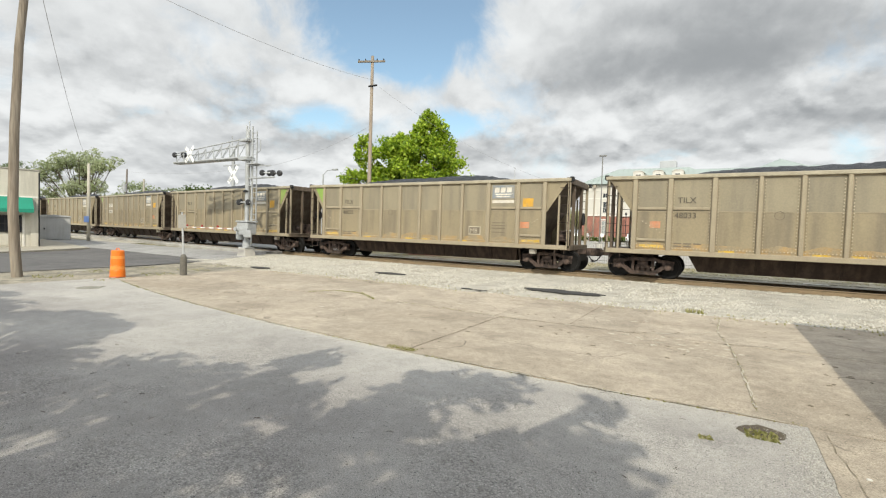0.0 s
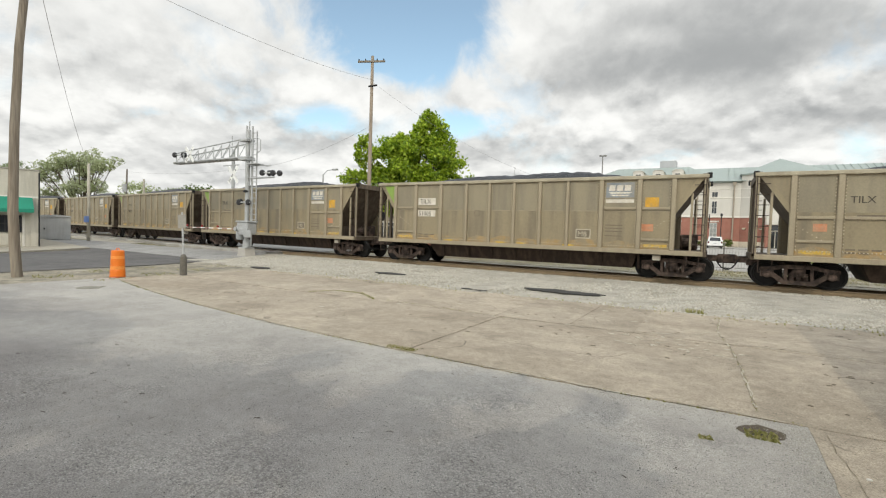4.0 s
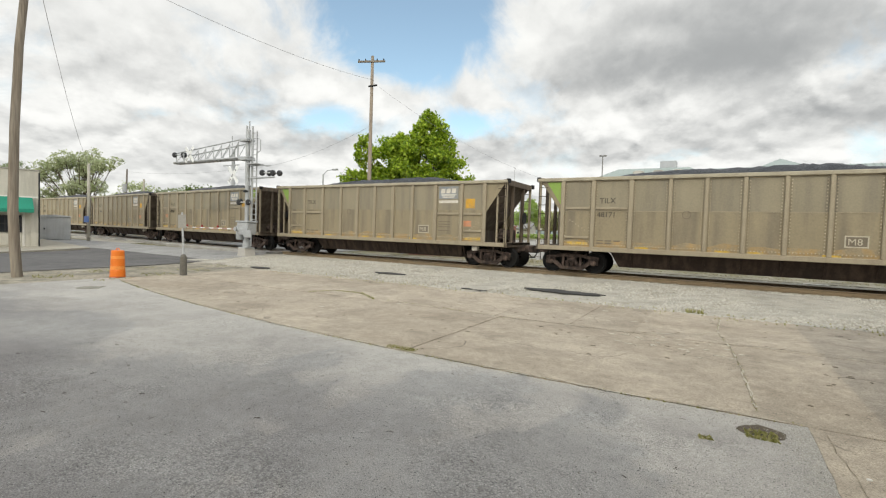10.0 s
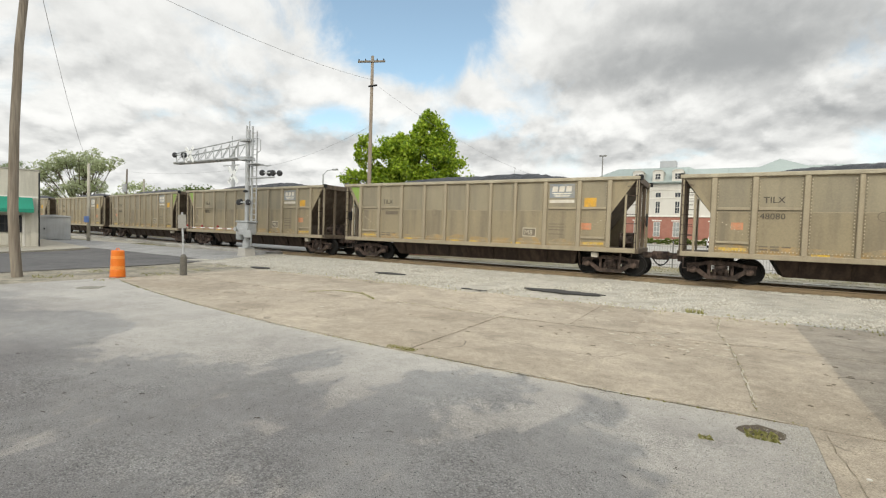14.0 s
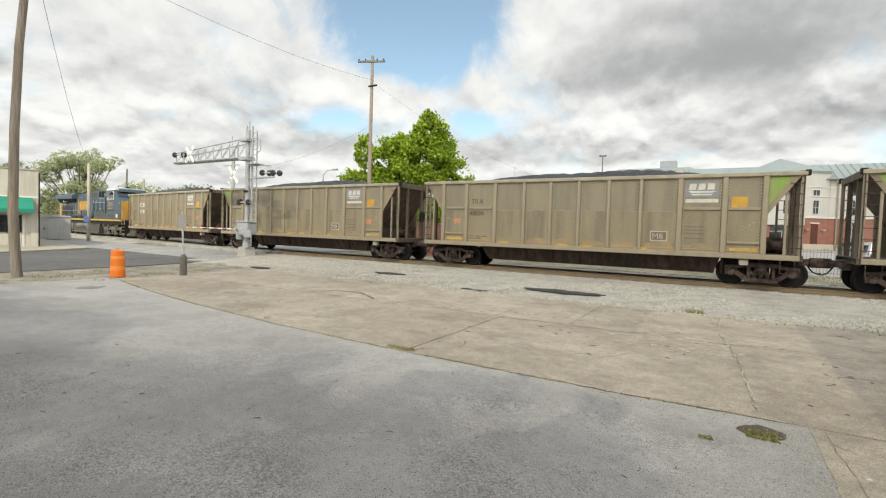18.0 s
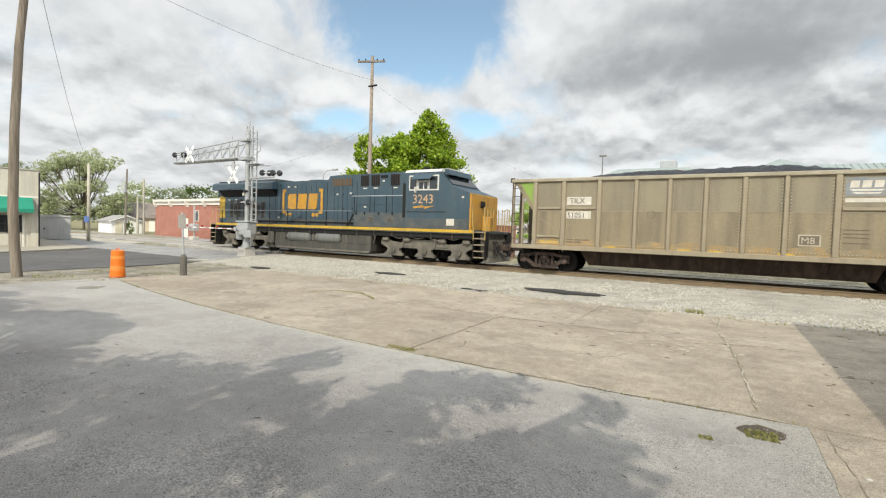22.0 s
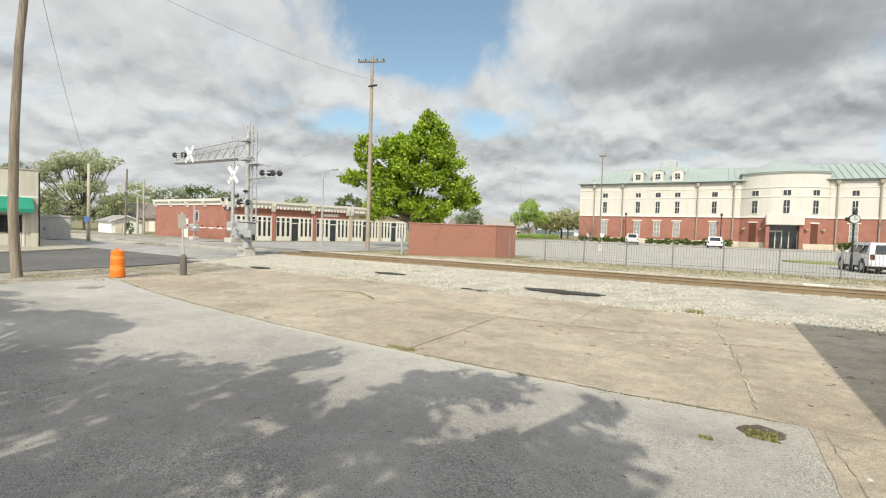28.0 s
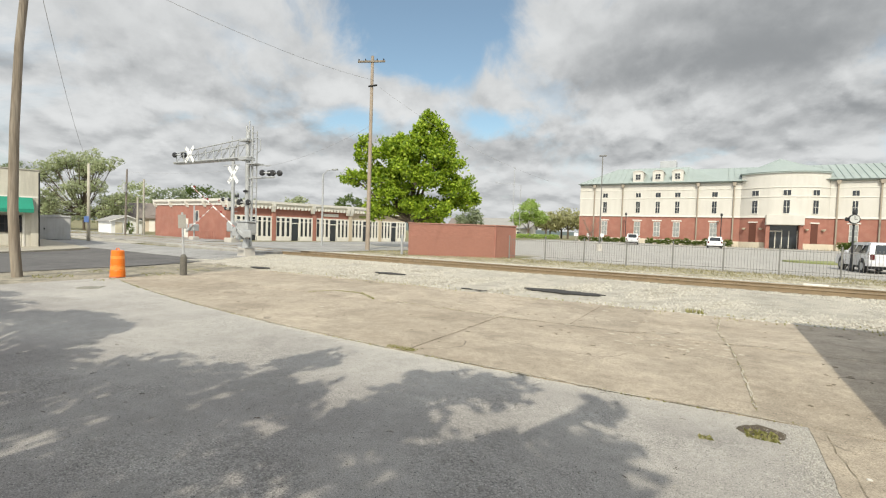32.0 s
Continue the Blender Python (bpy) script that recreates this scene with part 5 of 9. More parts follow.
def loco_hose():
    """Hoses draped between truck and sill."""
    g = G()
    for x0, x1, z, d in ((-2.1, -0.9, 1.38, 0.24), (-1.0, 0.3, 1.36, 0.2), (0.1, 1.5, 1.38, 0.28), (1.2, 2.2, 1.36, 0.2)):
        g.tube([(x0 + (x1 - x0) * i / 6, 0, z - 4 * d * (i / 6) * (1 - i / 6)) for i in range(7)], 0.028, 6)
    return g


def loco_wheelset():
    r = 0.533
    g = G()
    for s in (-1, 1):
        prof = [(0.1, -0.07), (r + 0.028, -0.07), (r + 0.028, -0.04), (r, -0.03), (r - 0.01, 0.07), (r - 0.09, 0.07), (r - 0.1, 0.02), (0.2, 0.01), (0.16, 0.08), (0.1, 0.08)]
        pr = [(q, s * 0.72 + s * h) for q, h in prof]
        g.lathe(pr if s > 0 else pr[::-1], 28, axis="y")
    return g.cyl((0, -0.95, 0), (0, 0.95, 0), 0.09, n=12)


for xc in (3.42, 17.1):
    bo = lp("truck", G().box(-2.4, 2.4, -0.6, 0.6, 0.55, 0.95, 0.04), BLACK_IRON, None, "grimy grey six-wheel truck", at=(xc, 0, 0))
    # added black blocks that close the view through the truck
    for x in (-1.95, 0, 1.95):
        part("traction_motor", shared("traction_motor", lambda: G().box(-0.9, 0.9, -0.6, 0.6, 0.2, 1.2, 0.12), SLOT), None, bo, "black filler block behind the wheels", at=(x, 0, 0))
    for s in (-1, 1):
        part("side_frame", shared("loco_frame", loco_frame, LOCO_GREY), None, bo, at=(0, s * 1.08, 0))
        for x in (-1.95, 0, 1.95):
            part("journal_box", shared("journal", lambda: G().cyl((0, -0.16, 0.53), (0, 0.1, 0.53), 0.17, n=12).cyl((0, -0.2, 0.53), (0, -0.1, 0.53), 0.1, n=10), LOCO_GREY), None, bo, at=(x, s * 1.14, 0))
        for x in (-2.4, -1.05, 1.05, 2.4):
            part("brake_cylinder", shared("loco_brake", lambda: G().lathe([(0.07, -0.22), (0.12, -0.18), (0.13, 0.1), (0.09, 0.2)], 12, axis="x"), LOCO_GREY), None, bo, at=(x, s * 1.2, 1.08))
        for x in (-1.3, 0.6):
            part("damper", shared("loco_damper", lambda: G().cyl((0, 0, 0.7), (0.1, 0, 1.3), 0.04, n=8), LOCO_GREY), None, bo, at=(x, s * 1.25, 0))
        part("hose", shared("loco_hose", loco_hose, mat("dusty_hose", (0.2, 0.18, 0.15), 0.8)), None, bo, at=(0, s * 1.3, 0))
    for x in (-1.95, 0, 1.95):
        part("wheelset", shared("loco_wheelset", loco_wheelset, WHEEL), None, bo, at=(x, 0, 0.533))
ru = random.Random(44)
PIPE_DUST = mat("dusty_pipe", (0.16, 0.145, 0.12), 0.8, 0, 0.25, 3, 30, 0.2)
for x0, x1, z in ((6.1, 16.0, 1.4), (6.4, 11.6, 1.33), (14.2, 19.6, 1.36), (0.9, 5.6, 1.38)):
    lp("pipe", G().cyl((x0, -1.36, z), (x1, -1.36, z), 0.024, n=6), PIPE_DUST)
for i in range(16):
    x = 0.9 + i * 1.19
    lp("pipe_bracket", G().box(x, x + 0.09, -1.42, -1.3, 1.22, 1.5, 0.01), PIPE_DUST if i % 3 else STEEL_BOX)
for x in (7.2, 9.5, 12.0, 14.05):
    lp("drop_pipe", G().tube([(x, -1.36, 1.36), (x + 0.04, -1.38, 1.1), (x + ru.uniform(-0.1, 0.15), -1.36, 0.84)], 0.022), PIPE_DUST)
lp("tank_rail", G().box(6.3, 13.7, -1.4, -1.33, 0.26, 0.36, 0.02), LOCO_GREY, None, "worn lower edge of the tank")
lp("sand_box", G().box(5.55, 6.05, -1.4, -1.0, 0.5, 1.3, 0.04), LOCO_GREY)
# ends: steps, pilot, couplers
RAIL_YELLOW = mat("worn_yellow_rail", (0.46, 0.33, 0.12), 0.6, 0, 0.2, 3, 30, 0.05)
STEP_TAN = mat("worn_step_metal", (0.27, 0.22, 0.145), 0.8, 0, 0.25, 3, 30, 0.2)
for x, k in ((-0.25, -1), (20.56, 1)):
    for s in (-1, 1):
        st = lp("step_well", G().box(min(x, x - k * 0.62), max(x, x - k * 0.62), s * 1.1 - 0.02, s * 1.1 + 0.02, 0.36, 1.6, 0.01), BLACK_IRON)
        for dx in (0.0, 0.6):
            part("step_side", G().box(x - k * dx - 0.02, x - k * dx + 0.02, s * 1.3 - 0.18, s * 1.3 + 0.18, 0.34, 1.6), BLACK_IRON, st)
        for i in range(5):
            part("step", G().box(min(x, x - k * 0.6), max(x, x - k * 0.6), s * 1.3 - 0.17, s * 1.3 + 0.17, 0.38 + i * 0.29, 0.43 + i * 0.29), STEP_TAN, st)
        RAILC = RAIL_YELLOW
        for dx in (0.0, 0.6):
            lp("end_rail", G().tube([(x - k * dx, s * 1.48, 1.2), (x - k * dx, s * 1.48, 1.7), (x - k * (dx + 0.1), s * 1.4, 2.1), (x - k * (dx + 0.1), s * 1.4, 2.72)], 0.022), RAILC)
        lp("end_rail", G().tube([(x - k * 0.1, s * 1.4, 2.7), (x - k * 0.08, s * 1.1, 2.74), (x - k * 0.08, s * 0.5, 2.6)], 0.022), RAILC)
        for y in (0.5, 0.8, 1.1):
            lp("end_stanchion", G().cyl((x - k * 0.08, s * y, 1.6), (x - k * 0.08, s * y, 2.68), 0.022, n=6), RAILC)
        for y in (0.35, 0.55, 0.75):
            lp("brake_hose", G().tube([(x + k * 0.06, s * y, 1.15), (x + k * 0.16, s * y, 0.9), (x + k * 0.14, s * y * 1.05, 0.6)], 0.03), BLACK_IRON)
    lp("pilot", G().prism([(x - k * 0.2, 1.5), (x - k * 0.12, 1.2), (x - k * 0.1, 0.7), (x + k * 0.12, 0.2), (x - k * 0.05, 0.16), (x - k * 0.3, 0.7), (x - k * 0.35, 1.5)], -1.25, 1.25), LOCO_GREY)
    lp("end_platform", G().box(min(x, x - k * 0.8), max(x, x - k * 0.8), -1.2, 1.2, 1.5, 1.62, 0.02), BLUE_DUSTY)
    lp("coupler", G().box(min(x, x + k * 0.7), max(x, x + k * 0.7), -0.12, 0.12, 0.74, 1.0, 0.04), rust())
    lp("air_hose", G().tube([(x + k * 0.1, -0.4, 0.9), (x + k * 0.3, -0.45, 0.6), (x + k * 0.5, -0.4, 0.5)], 0.03), BLACK_IRON)
# hoses and cables hung in a cluster at the rear
lp("hose_bracket", G().box(-0.72, -0.3, -1.05, -0.7, 1.28, 1.5, 0.03), mat("pale_bracket", (0.42, 0.42, 0.4), 0.6, 0, 0.2, 3, 25, 0.1), None, "pale bracket that carries the rear hoses")
for i in range(7):
    x, y = -0.34 - 0.07 * i, -1.02 + 0.05 * (i % 3)
    lp("rear_hose", G().tube([(x, y, 1.32), (x - 0.06, y - 0.04, 1.05), (x - 0.12 + 0.03 * (i % 2), y, 0.72 - 0.05 * (i % 3)), (x + 0.02, y + 0.05, 0.5 + 0.06 * (i % 2))], 0.026, 6), BLACK_IRON)
for z in (0.9, 1.12):
    lp("cable_loop", G().tube([(-0.35, -1.0, z + 0.1), (-0.55, -1.05, z - 0.12), (-0.75, -1.0, z - 0.05), (-0.8, -0.9, z + 0.15)], 0.02, 6), PIPE_DUST)
lp("end_cabinet", G().box(20.1, 20.5, -0.9, -0.5, 1.62, 2.3, 0.03), LOCO_YELLOW, None, "yellow cabinet on the end platform")
TRAIN.append((loco, -20.34 - travel(23)))
# ---- trees and plants ----
BARK = mat("bark", (0.12, 0.095, 0.07), 0.95, 0, 0.3, 2, 14, 0.6, 0.02)


def leaf_cloud(lobes, n, size, seed, keep=None, inner=0.45, clumps=60, spread=0.13):
    """Many small leaves in uneven lobes (x, y, z, rx, ry, rz), denser towards the outside, with gaps."""
    r = np.random.RandomState(seed)
    lobes = np.array(lobes, float)
    wts = (lobes[:, 3] * lobes[:, 4] * lobes[:, 5]) ** 0.75
    which = r.choice(len(lobes), n, p=wts / wts.sum())
    # clumps inside each lobe
    k = clumps
    cu = r.normal(size=(len(lobes), k, 3))
    cu /= np.linalg.norm(cu, axis=2, keepdims=True)
    cu *= r.uniform(inner, 1.0, (len(lobes), k, 1)) ** 0.6
    c = cu[which, r.randint(0, k, n)]
    p = lobes[which, :3] + (c + r.normal(size=(n, 3)) * spread) * lobes[which, 3:]
    if keep is not None:
        p = p[keep(p)]
    n = len(p)
    nrm = r.normal(size=(n, 3)) + np.array([0, 0, 0.8])
    nrm /= np.linalg.norm(nrm, axis=1, keepdims=True)
    t1 = np.cross(nrm, r.normal(size=(n, 3)))
    t1 /= np.linalg.norm(t1, axis=1, keepdims=True)
    t2 = np.cross(nrm, t1)
    s = (size * r.uniform(0.6, 1.3, n))[:, None]
    v = np.stack([p - t1 * s, p + t2 * s * 0.55 + nrm * s * 0.12, p + t1 * s, p - t2 * s * 0.55 + nrm * s * 0.12], 1).reshape(-1, 3)
    f = np.arange(4 * n).reshape(-1, 4)
    return v.tolist(), f.tolist()


def leafy(name, lobes, n, size, seed, material, parent, keep=None, inner=0.45, clumps=60, spread=0.13):
    me = bpy.data.meshes.new(name)
    v, f = leaf_cloud(lobes, n, size, seed, keep, inner, clumps, spread)
    me.from_pydata(v, [], f)
    me.materials.append(material)
    return part(name, me, None, parent, kind="stuff")


def tree(name, foot, trunk_h, trunk_r, lobes, n, size, seed, material, label, group="", keep=None, inner=0.45, clumps=60, spread=0.13):
    """Tapered trunk, limbs to every lobe, twigs, and a crown of leaves; lobes relative to the foot."""
    tr = thing(name, pose(*foot), label, "tree", group)
    r = random.Random(seed)
    top = Vector((r.uniform(-0.2, 0.2), r.uniform(-0.2, 0.2), trunk_h))
    g = G()
    pts = [Vector((0, 0, -0.1)), Vector((0, 0, 0.25)), top * 0.5 + Vector((0.06, 0, 0)), top]
    for i, (a, c) in enumerate(zip(pts, pts[1:])):
        rad = (trunk_r * 1.5, trunk_r, trunk_r * 0.9, trunk_r * 0.75)
        g.cyl(a, c, rad[i], rad[i + 1], n=10)
    part("trunk", g, BARK, tr)
    for lo in lobes:
        c = Vector(lo[:3])
        g = G()
        mid = top.lerp(c, 0.5) + Vector((r.uniform(-0.3, 0.3), r.uniform(-0.3, 0.3), -0.15 * (c - top).length * 0.5))
        g.cyl(top * 0.9, mid, trunk_r * 0.5, trunk_r * 0.32, n=7).cyl(mid, c, trunk_r * 0.32, trunk_r * 0.14, n=6)
        for k in range(7):
            d = Vector((r.gauss(0, 1), r.gauss(0, 1), r.gauss(0.2, 1))).normalized()
            e = c + Vector((d.x * lo[3], d.y * lo[4], d.z * lo[5])) * 0.8
            g.cyl(mid.lerp(c, r.uniform(0.3, 1)), e, trunk_r * 0.12, 0.012, n=5)
        part("limb", g, BARK, tr)
    leafy("crown", lobes, n, size, seed, material, tr, keep, inner, clumps, spread)
    return tr


LEAF_BRIGHT = foliage("shade_tree_leaves", (0.165, 0.275, 0.022), (0.45, 0.585, 0.055), 0.56)
LEAF_PLAIN = foliage("spring_leaves", (0.09, 0.15, 0.035), (0.17, 0.22, 0.06))
LEAF_GREY = foliage("pale_leaves", (0.27, 0.32, 0.19), (0.42, 0.46, 0.30), 0.6)
LEAF_LIGHT = foliage("yellow_green_leaves", (0.38, 0.42, 0.24), (0.58, 0.62, 0.40), 0.6)
LEAF_HEDGE = foliage("hedge_leaves", (0.075, 0.12, 0.02), (0.2, 0.25, 0.055))

# the tree that shades the near lot stands behind the camera; each bough by where its shade falls, its size and its height
FOOT = (-3.4, -5.0)
BOUGHS = ((-6.5, 3.0, 0.8, 0.95, 6.2), (-5.6, 3.2, 0.9, 1.0, 6.0), (-5.0, 4.8, 0.42, 0.8, 5.8), (-4.3, 3.7, 0.65, 0.85, 6.3), (-2.95, 5.0, 0.55, 0.85, 5.9), (-2.25, 5.3, 0.42, 0.65, 6.1), (-1.0, 5.35, 0.26, 0.42, 5.9), (-0.95, 4.35, 0.5, 0.42, 6.2),
          (-0.75, 3.5, 0.62, 0.75, 6.0), (-1.8, 3.3, 0.8, 0.85, 6.4), (-3.0, 3.0, 0.9, 1.0, 6.1), (-4.3, 2.2, 1.0, 1.0, 6.5), (-5.8, 1.7, 1.0, 0.85, 6.3), (-2.8, 4.0, 0.6, 0.55, 6.5), (-11.3, 4.2, 0.85, 0.5, 5.6), (-9.8, 4.15, 0.65, 0.6, 5.9),
          (-13.6, 4.0, 1.2, 0.5, 6.0), (-15.3, 4.5, 0.8, 0.4, 5.7), (-9.3, 3.3, 0.55, 0.4, 6.1), (-11.6, 2.9, 1.0, 0.22, 6.2), (-8.4, 2.2, 0.9, 0.5, 6.4), (-1.6, 2.0, 1.2, 0.8, 6.8), (-3.6, 1.2, 1.4, 0.9, 7.0), (-6.0, 0.4, 1.6, 0.9, 6.9), (-9.5, 0.9, 1.5, 0.7, 6.3), (-0.3, 2.2, 0.7, 0.9, 6.4), (-2.2, 0.0, 1.6, 1.0, 7.2),
          (-10.6, 4.5, 0.9, 0.42, 6.0), (-9.3, 4.25, 0.55, 0.42, 6.2), (-10.3, 3.55, 0.95, 0.45, 6.1), (-8.8, 3.5, 0.45, 0.35, 5.9), (-11.9, 3.6, 0.9, 0.4, 6.3), (-8.0, 2.85, 0.8, 0.5, 6.2), (-7.2, 2.3, 0.8, 0.5, 6.5))
REACH = 1 / math.tan(SUN_EL)
shade = [(x + SUN_DIR.x * z * REACH - FOOT[0], y + SUN_DIR.y * z * REACH - FOOT[1], z, rx, ry, 0.22) for x, y, rx, ry, z in BOUGHS]
tree("shade_tree", (FOOT[0], FOOT[1], 0), 3.6, 0.3, shade, 12500, 0.125, 21, LEAF_BRIGHT, "leafy shade tree standing behind the lot", inner=0.0)
# the low building whose roof edge shades the lot's corner
struct("wall_neighbour", G().box(3.55, 15, -14, 9.1, 0, 4.6, 0.05), mat("plain_render", (0.15, 0.125, 0.10), 0.9, 0, 0.1, 0.6, 14, 0.2), "plain low neighbouring building wall", "wall")

# maple beyond the tracks; a: along the picture, z: height


def lobes_of(rows):
    return [(a * 0.865, a * 0.5 + d, z, ra, ra * 0.85, rz) for a, z, ra, rz, d in rows]


maple = lobes_of([(1.3, 10.0, 1.6, 1.9, 0), (-0.3, 9.0, 1.5, 1.4, 0), (-2.2, 7.9, 2.3, 2.0, 0.3), (-5.4, 6.1, 1.5, 0.75, 0), (-4.6, 8.4, 0.9, 1.7, 0), (1.0, 7.2, 3.3, 2.4, -0.4), (3.9, 5.2, 1.9, 1.4, 0), (-1.6, 4.2, 2.1, 1.5, -0.3), (1.2, 3.6, 2.6, 1.2, 0), (2.3, 8.8, 1.4, 1.6, 0), (4.6, 4.4, 1.3, 0.9, 0.2), (-2.9, 5.6, 1.6, 1.3, 0), (1.0, 11.5, 0.7, 0.8, 0), (-3.4, 3.3, 1.0, 0.9, 0)])
tree("maple_tree", (-23.4, 34.9, 0.3), 2.6, 0.34, maple, 36000, 0.165, 31, foliage("maple_crown_leaves", (0.12, 0.22, 0.016), (0.52, 0.645, 0.055), 0.46), "bright green maple tree in spring leaf behind a brick wall", inner=0.3, clumps=46, spread=0.12)
# ---- buildings ----
BRICK = mat("red_brick", (0.33, 0.145, 0.108), 0.9, 0, 0.16, 0.7, 16, 0.25, 0.006, dirt=(0.39, 0.205, 0.155), amt=0.5)
CREAM = mat("cream_stucco", (0.60, 0.575, 0.52), 0.85, 0, 0.06, 0.4, 12, 0.1, 0.004, dirt=(0.51, 0.485, 0.43), amt=0.4, streak=True)
STONE_BASE = mat("pale_stone", (0.62, 0.55, 0.44), 0.9, 0, 0.12, 0.8, 14, 0.2)
COPPER = mat("green_metal_roof", (0.325, 0.37, 0.342), 0.55, 0.0, 0.08, 0.3, 6, 0.05, 0.004, dirt=(0.28, 0.325, 0.30), amt=0.5)
TRIM_WHITE = mat("white_trim_paint", (0.70, 0.675, 0.61), 0.6, 0, 0.08, 1.5, 20, 0.08)
STEEL_GREY = mat("galvanised_steel", (0.45, 0.46, 0.46), 0.5, 0.3, 0.14, 3, 25, 0.06, 0.002, dirt=(0.38, 0.38, 0.37), amt=0.5)
PIPE_TAN = mat("tan_downspout", (0.33, 0.285, 0.225), 0.6, 0, 0.1, 2, 20, 0.05)
WOOD_POLE = mat("weathered_pole_wood", (0.20, 0.165, 0.125), 0.9, 0, 0.5, 2.5, 30, 0.6, 0.01, dirt=(0.30, 0.265, 0.215), amt=0.6, streak=True, grain=True)
PALE_GLASS = mat("blind_behind_glass", (0.30, 0.31, 0.30), 0.12, 0, 0.1, 2, 12, 0.0, spec=0.6)
WINDOW = glass_dark("window_glass", (0.03, 0.035, 0.04))
BLACK_PAINT = mat("black_metal_paint", (0.025, 0.025, 0.027), 0.5, 0, 0.15, 3, 30, 0.05)
SIGNAL_WHITE = mat("signal_white", (0.8, 0.8, 0.78), 0.55, 0, 0.08, 3, 25, 0.03)


def facade(p, q):
    """The pose of a wall face from p to q, seen with p on its left: x along it, -y outward, z up from the ground."""
    a = Vector((q[0] - p[0], q[1] - p[1], 0))
    return pose(p[0], p[1], p[2] if len(p) > 2 else 0, 0, 0, math.degrees(math.atan2(a.y, a.x))), a.length


def window_unit(parent, m, x, z, w, h, frame_mat, cols=2, rows=2, name="window", glass=None):
    """A framed window with its panes, set on a wall face m."""
    t = 0.07 if h > 1.2 else 0.06
    fr = part(name, G().box(x - w / 2, x + w / 2, -0.07, 0.05, z, z + t, 0.01).box(x - w / 2, x + w / 2, -0.07, 0.05, z + h - t, z + h, 0.01).box(x - w / 2, x - w / 2 + t, -0.07, 0.05, z + t, z + h - t, 0.01).box(x + w / 2 - t, x + w / 2, -0.07, 0.05, z + t, z + h - t, 0.01), frame_mat, parent, at=m)
    pw, ph = (w - 2 * t - (cols - 1) * 0.06) / cols, (h - 2 * t - (rows - 1) * 0.06) / rows
    for i in range(cols):
        for j in range(rows):
            x0, z0 = x - w / 2 + t + i * (pw + 0.06), z + t + j * (ph + 0.06)
            part("pane", G().box(x0, x0 + pw, -0.035, -0.02, z0, z0 + ph), glass or WINDOW, fr)
    part("mullion", G().box(x - w / 2 + t, x + w / 2 - t, -0.05, 0.0, z + t, z + h - t), frame_mat, fr, at=(0, 0.03, 0))
    return fr


# the large civic building beyond the parking lot
civic = thing("civic_building", pose(0, 98, 0.85), "three-storey brick and cream building with green metal roof", "building")
XL, XB0, XB1, XR = -24.6, 3.4, 15.7, 46.0
Z_ST, Z_BR, Z_TOP = 0.9, 5.2, 11.25  # stone base, brick storey, wall top over the ground
for x0, x1 in ((XL, XB0), (XB1, XR)):
    part("base_course", G().box(x0, x1, -0.12, 0.4, -0.4, Z_ST, 0.03), STONE_BASE, civic)
    part("brick_wall", G().box(x0, x1, 0, 0.4, Z_ST, Z_BR), BRICK, civic)
    part("upper_wall", G().box(x0, x1, -0.02, 0.4, Z_BR, Z_TOP), CREAM, civic)
    part("belt_course", G().box(x0, x1, -0.18, 0.2, Z_BR - 0.12, Z_BR + 0.2, 0.03), TRIM_WHITE, civic)
    part("belt_course", G().box(x0, x1, -0.1, 0.2, 8.55, 8.7, 0.02), TRIM_WHITE, civic)
    part("belt_course", G().box(x0, x1, -0.1, 0.2, 10.1, 10.22, 0.02), TRIM_WHITE, civic)
    part("eave", G().box(x0 - 0.1, x1, -0.45, 0.4, Z_TOP + 0.05, Z_TOP + 0.28, 0.04), COPPER, civic)
part("side_wall", G().box(XL, XL + 0.4, 0.4, 24, -0.4, Z_BR), BRICK, civic)
part("side_upper_wall", G().box(XL + 0.01, XL + 0.4, 0.4, 24, Z_BR, Z_TOP), CREAM, civic)
part("back_wall", G().box(XL, XR, 24, 24.4, -0.4, Z_TOP), CREAM, civic)
def seams(roof_part, xs_, z_eave, y_ridge, z_ridge, top_of):
    """Standing seams up a front slope."""
    for x in xs_:
        yt = min(y_ridge, top_of(x))
        if yt < -0.2:
            continue
        z0, z1 = z_eave + 0.02, z_eave + 0.02 + (z_ridge - z_eave) * (yt + 0.8) / (y_ridge + 0.8)
        part("seam", G().add([(x - 0.03, -0.8, z0), (x + 0.03, -0.8, z0), (x + 0.03, yt, z1), (x - 0.03, yt, z1), (x - 0.03, -0.8, z0 + 0.07), (x + 0.03, -0.8, z0 + 0.07), (x + 0.03, yt, z1 + 0.07), (x - 0.03, yt, z1 + 0.07)], [(4, 5, 6, 7), (0, 4, 7, 3), (1, 2, 6, 5), (0, 1, 5, 4)]), COPPER, roof_part)


# a hipped roof over the left wing, a long ridge behind it
ZE = Z_TOP + 0.25
hip = G().add([(XL - 0.4, -0.8, ZE), (0.6, -0.8, ZE), (0.6, 12.8, ZE), (XL - 0.4, 12.8, ZE), (-18.4, 6.0, 15.15), (-5.2, 6.0, 15.15)], [(0, 1, 5, 4), (2, 3, 4, 5), (3, 0, 4), (1, 2, 5), (3, 2, 1, 0)])
rf = part("roof", hip, COPPER, civic, "green hipped standing-seam roof")
seams(rf, [XL + 0.3 + i * 1.0 for i in range(25)], ZE, 6.0, 15.15, lambda x: -0.8 + 6.8 * min((x - XL + 0.4) / 6.6, (0.6 - x) / 5.8))
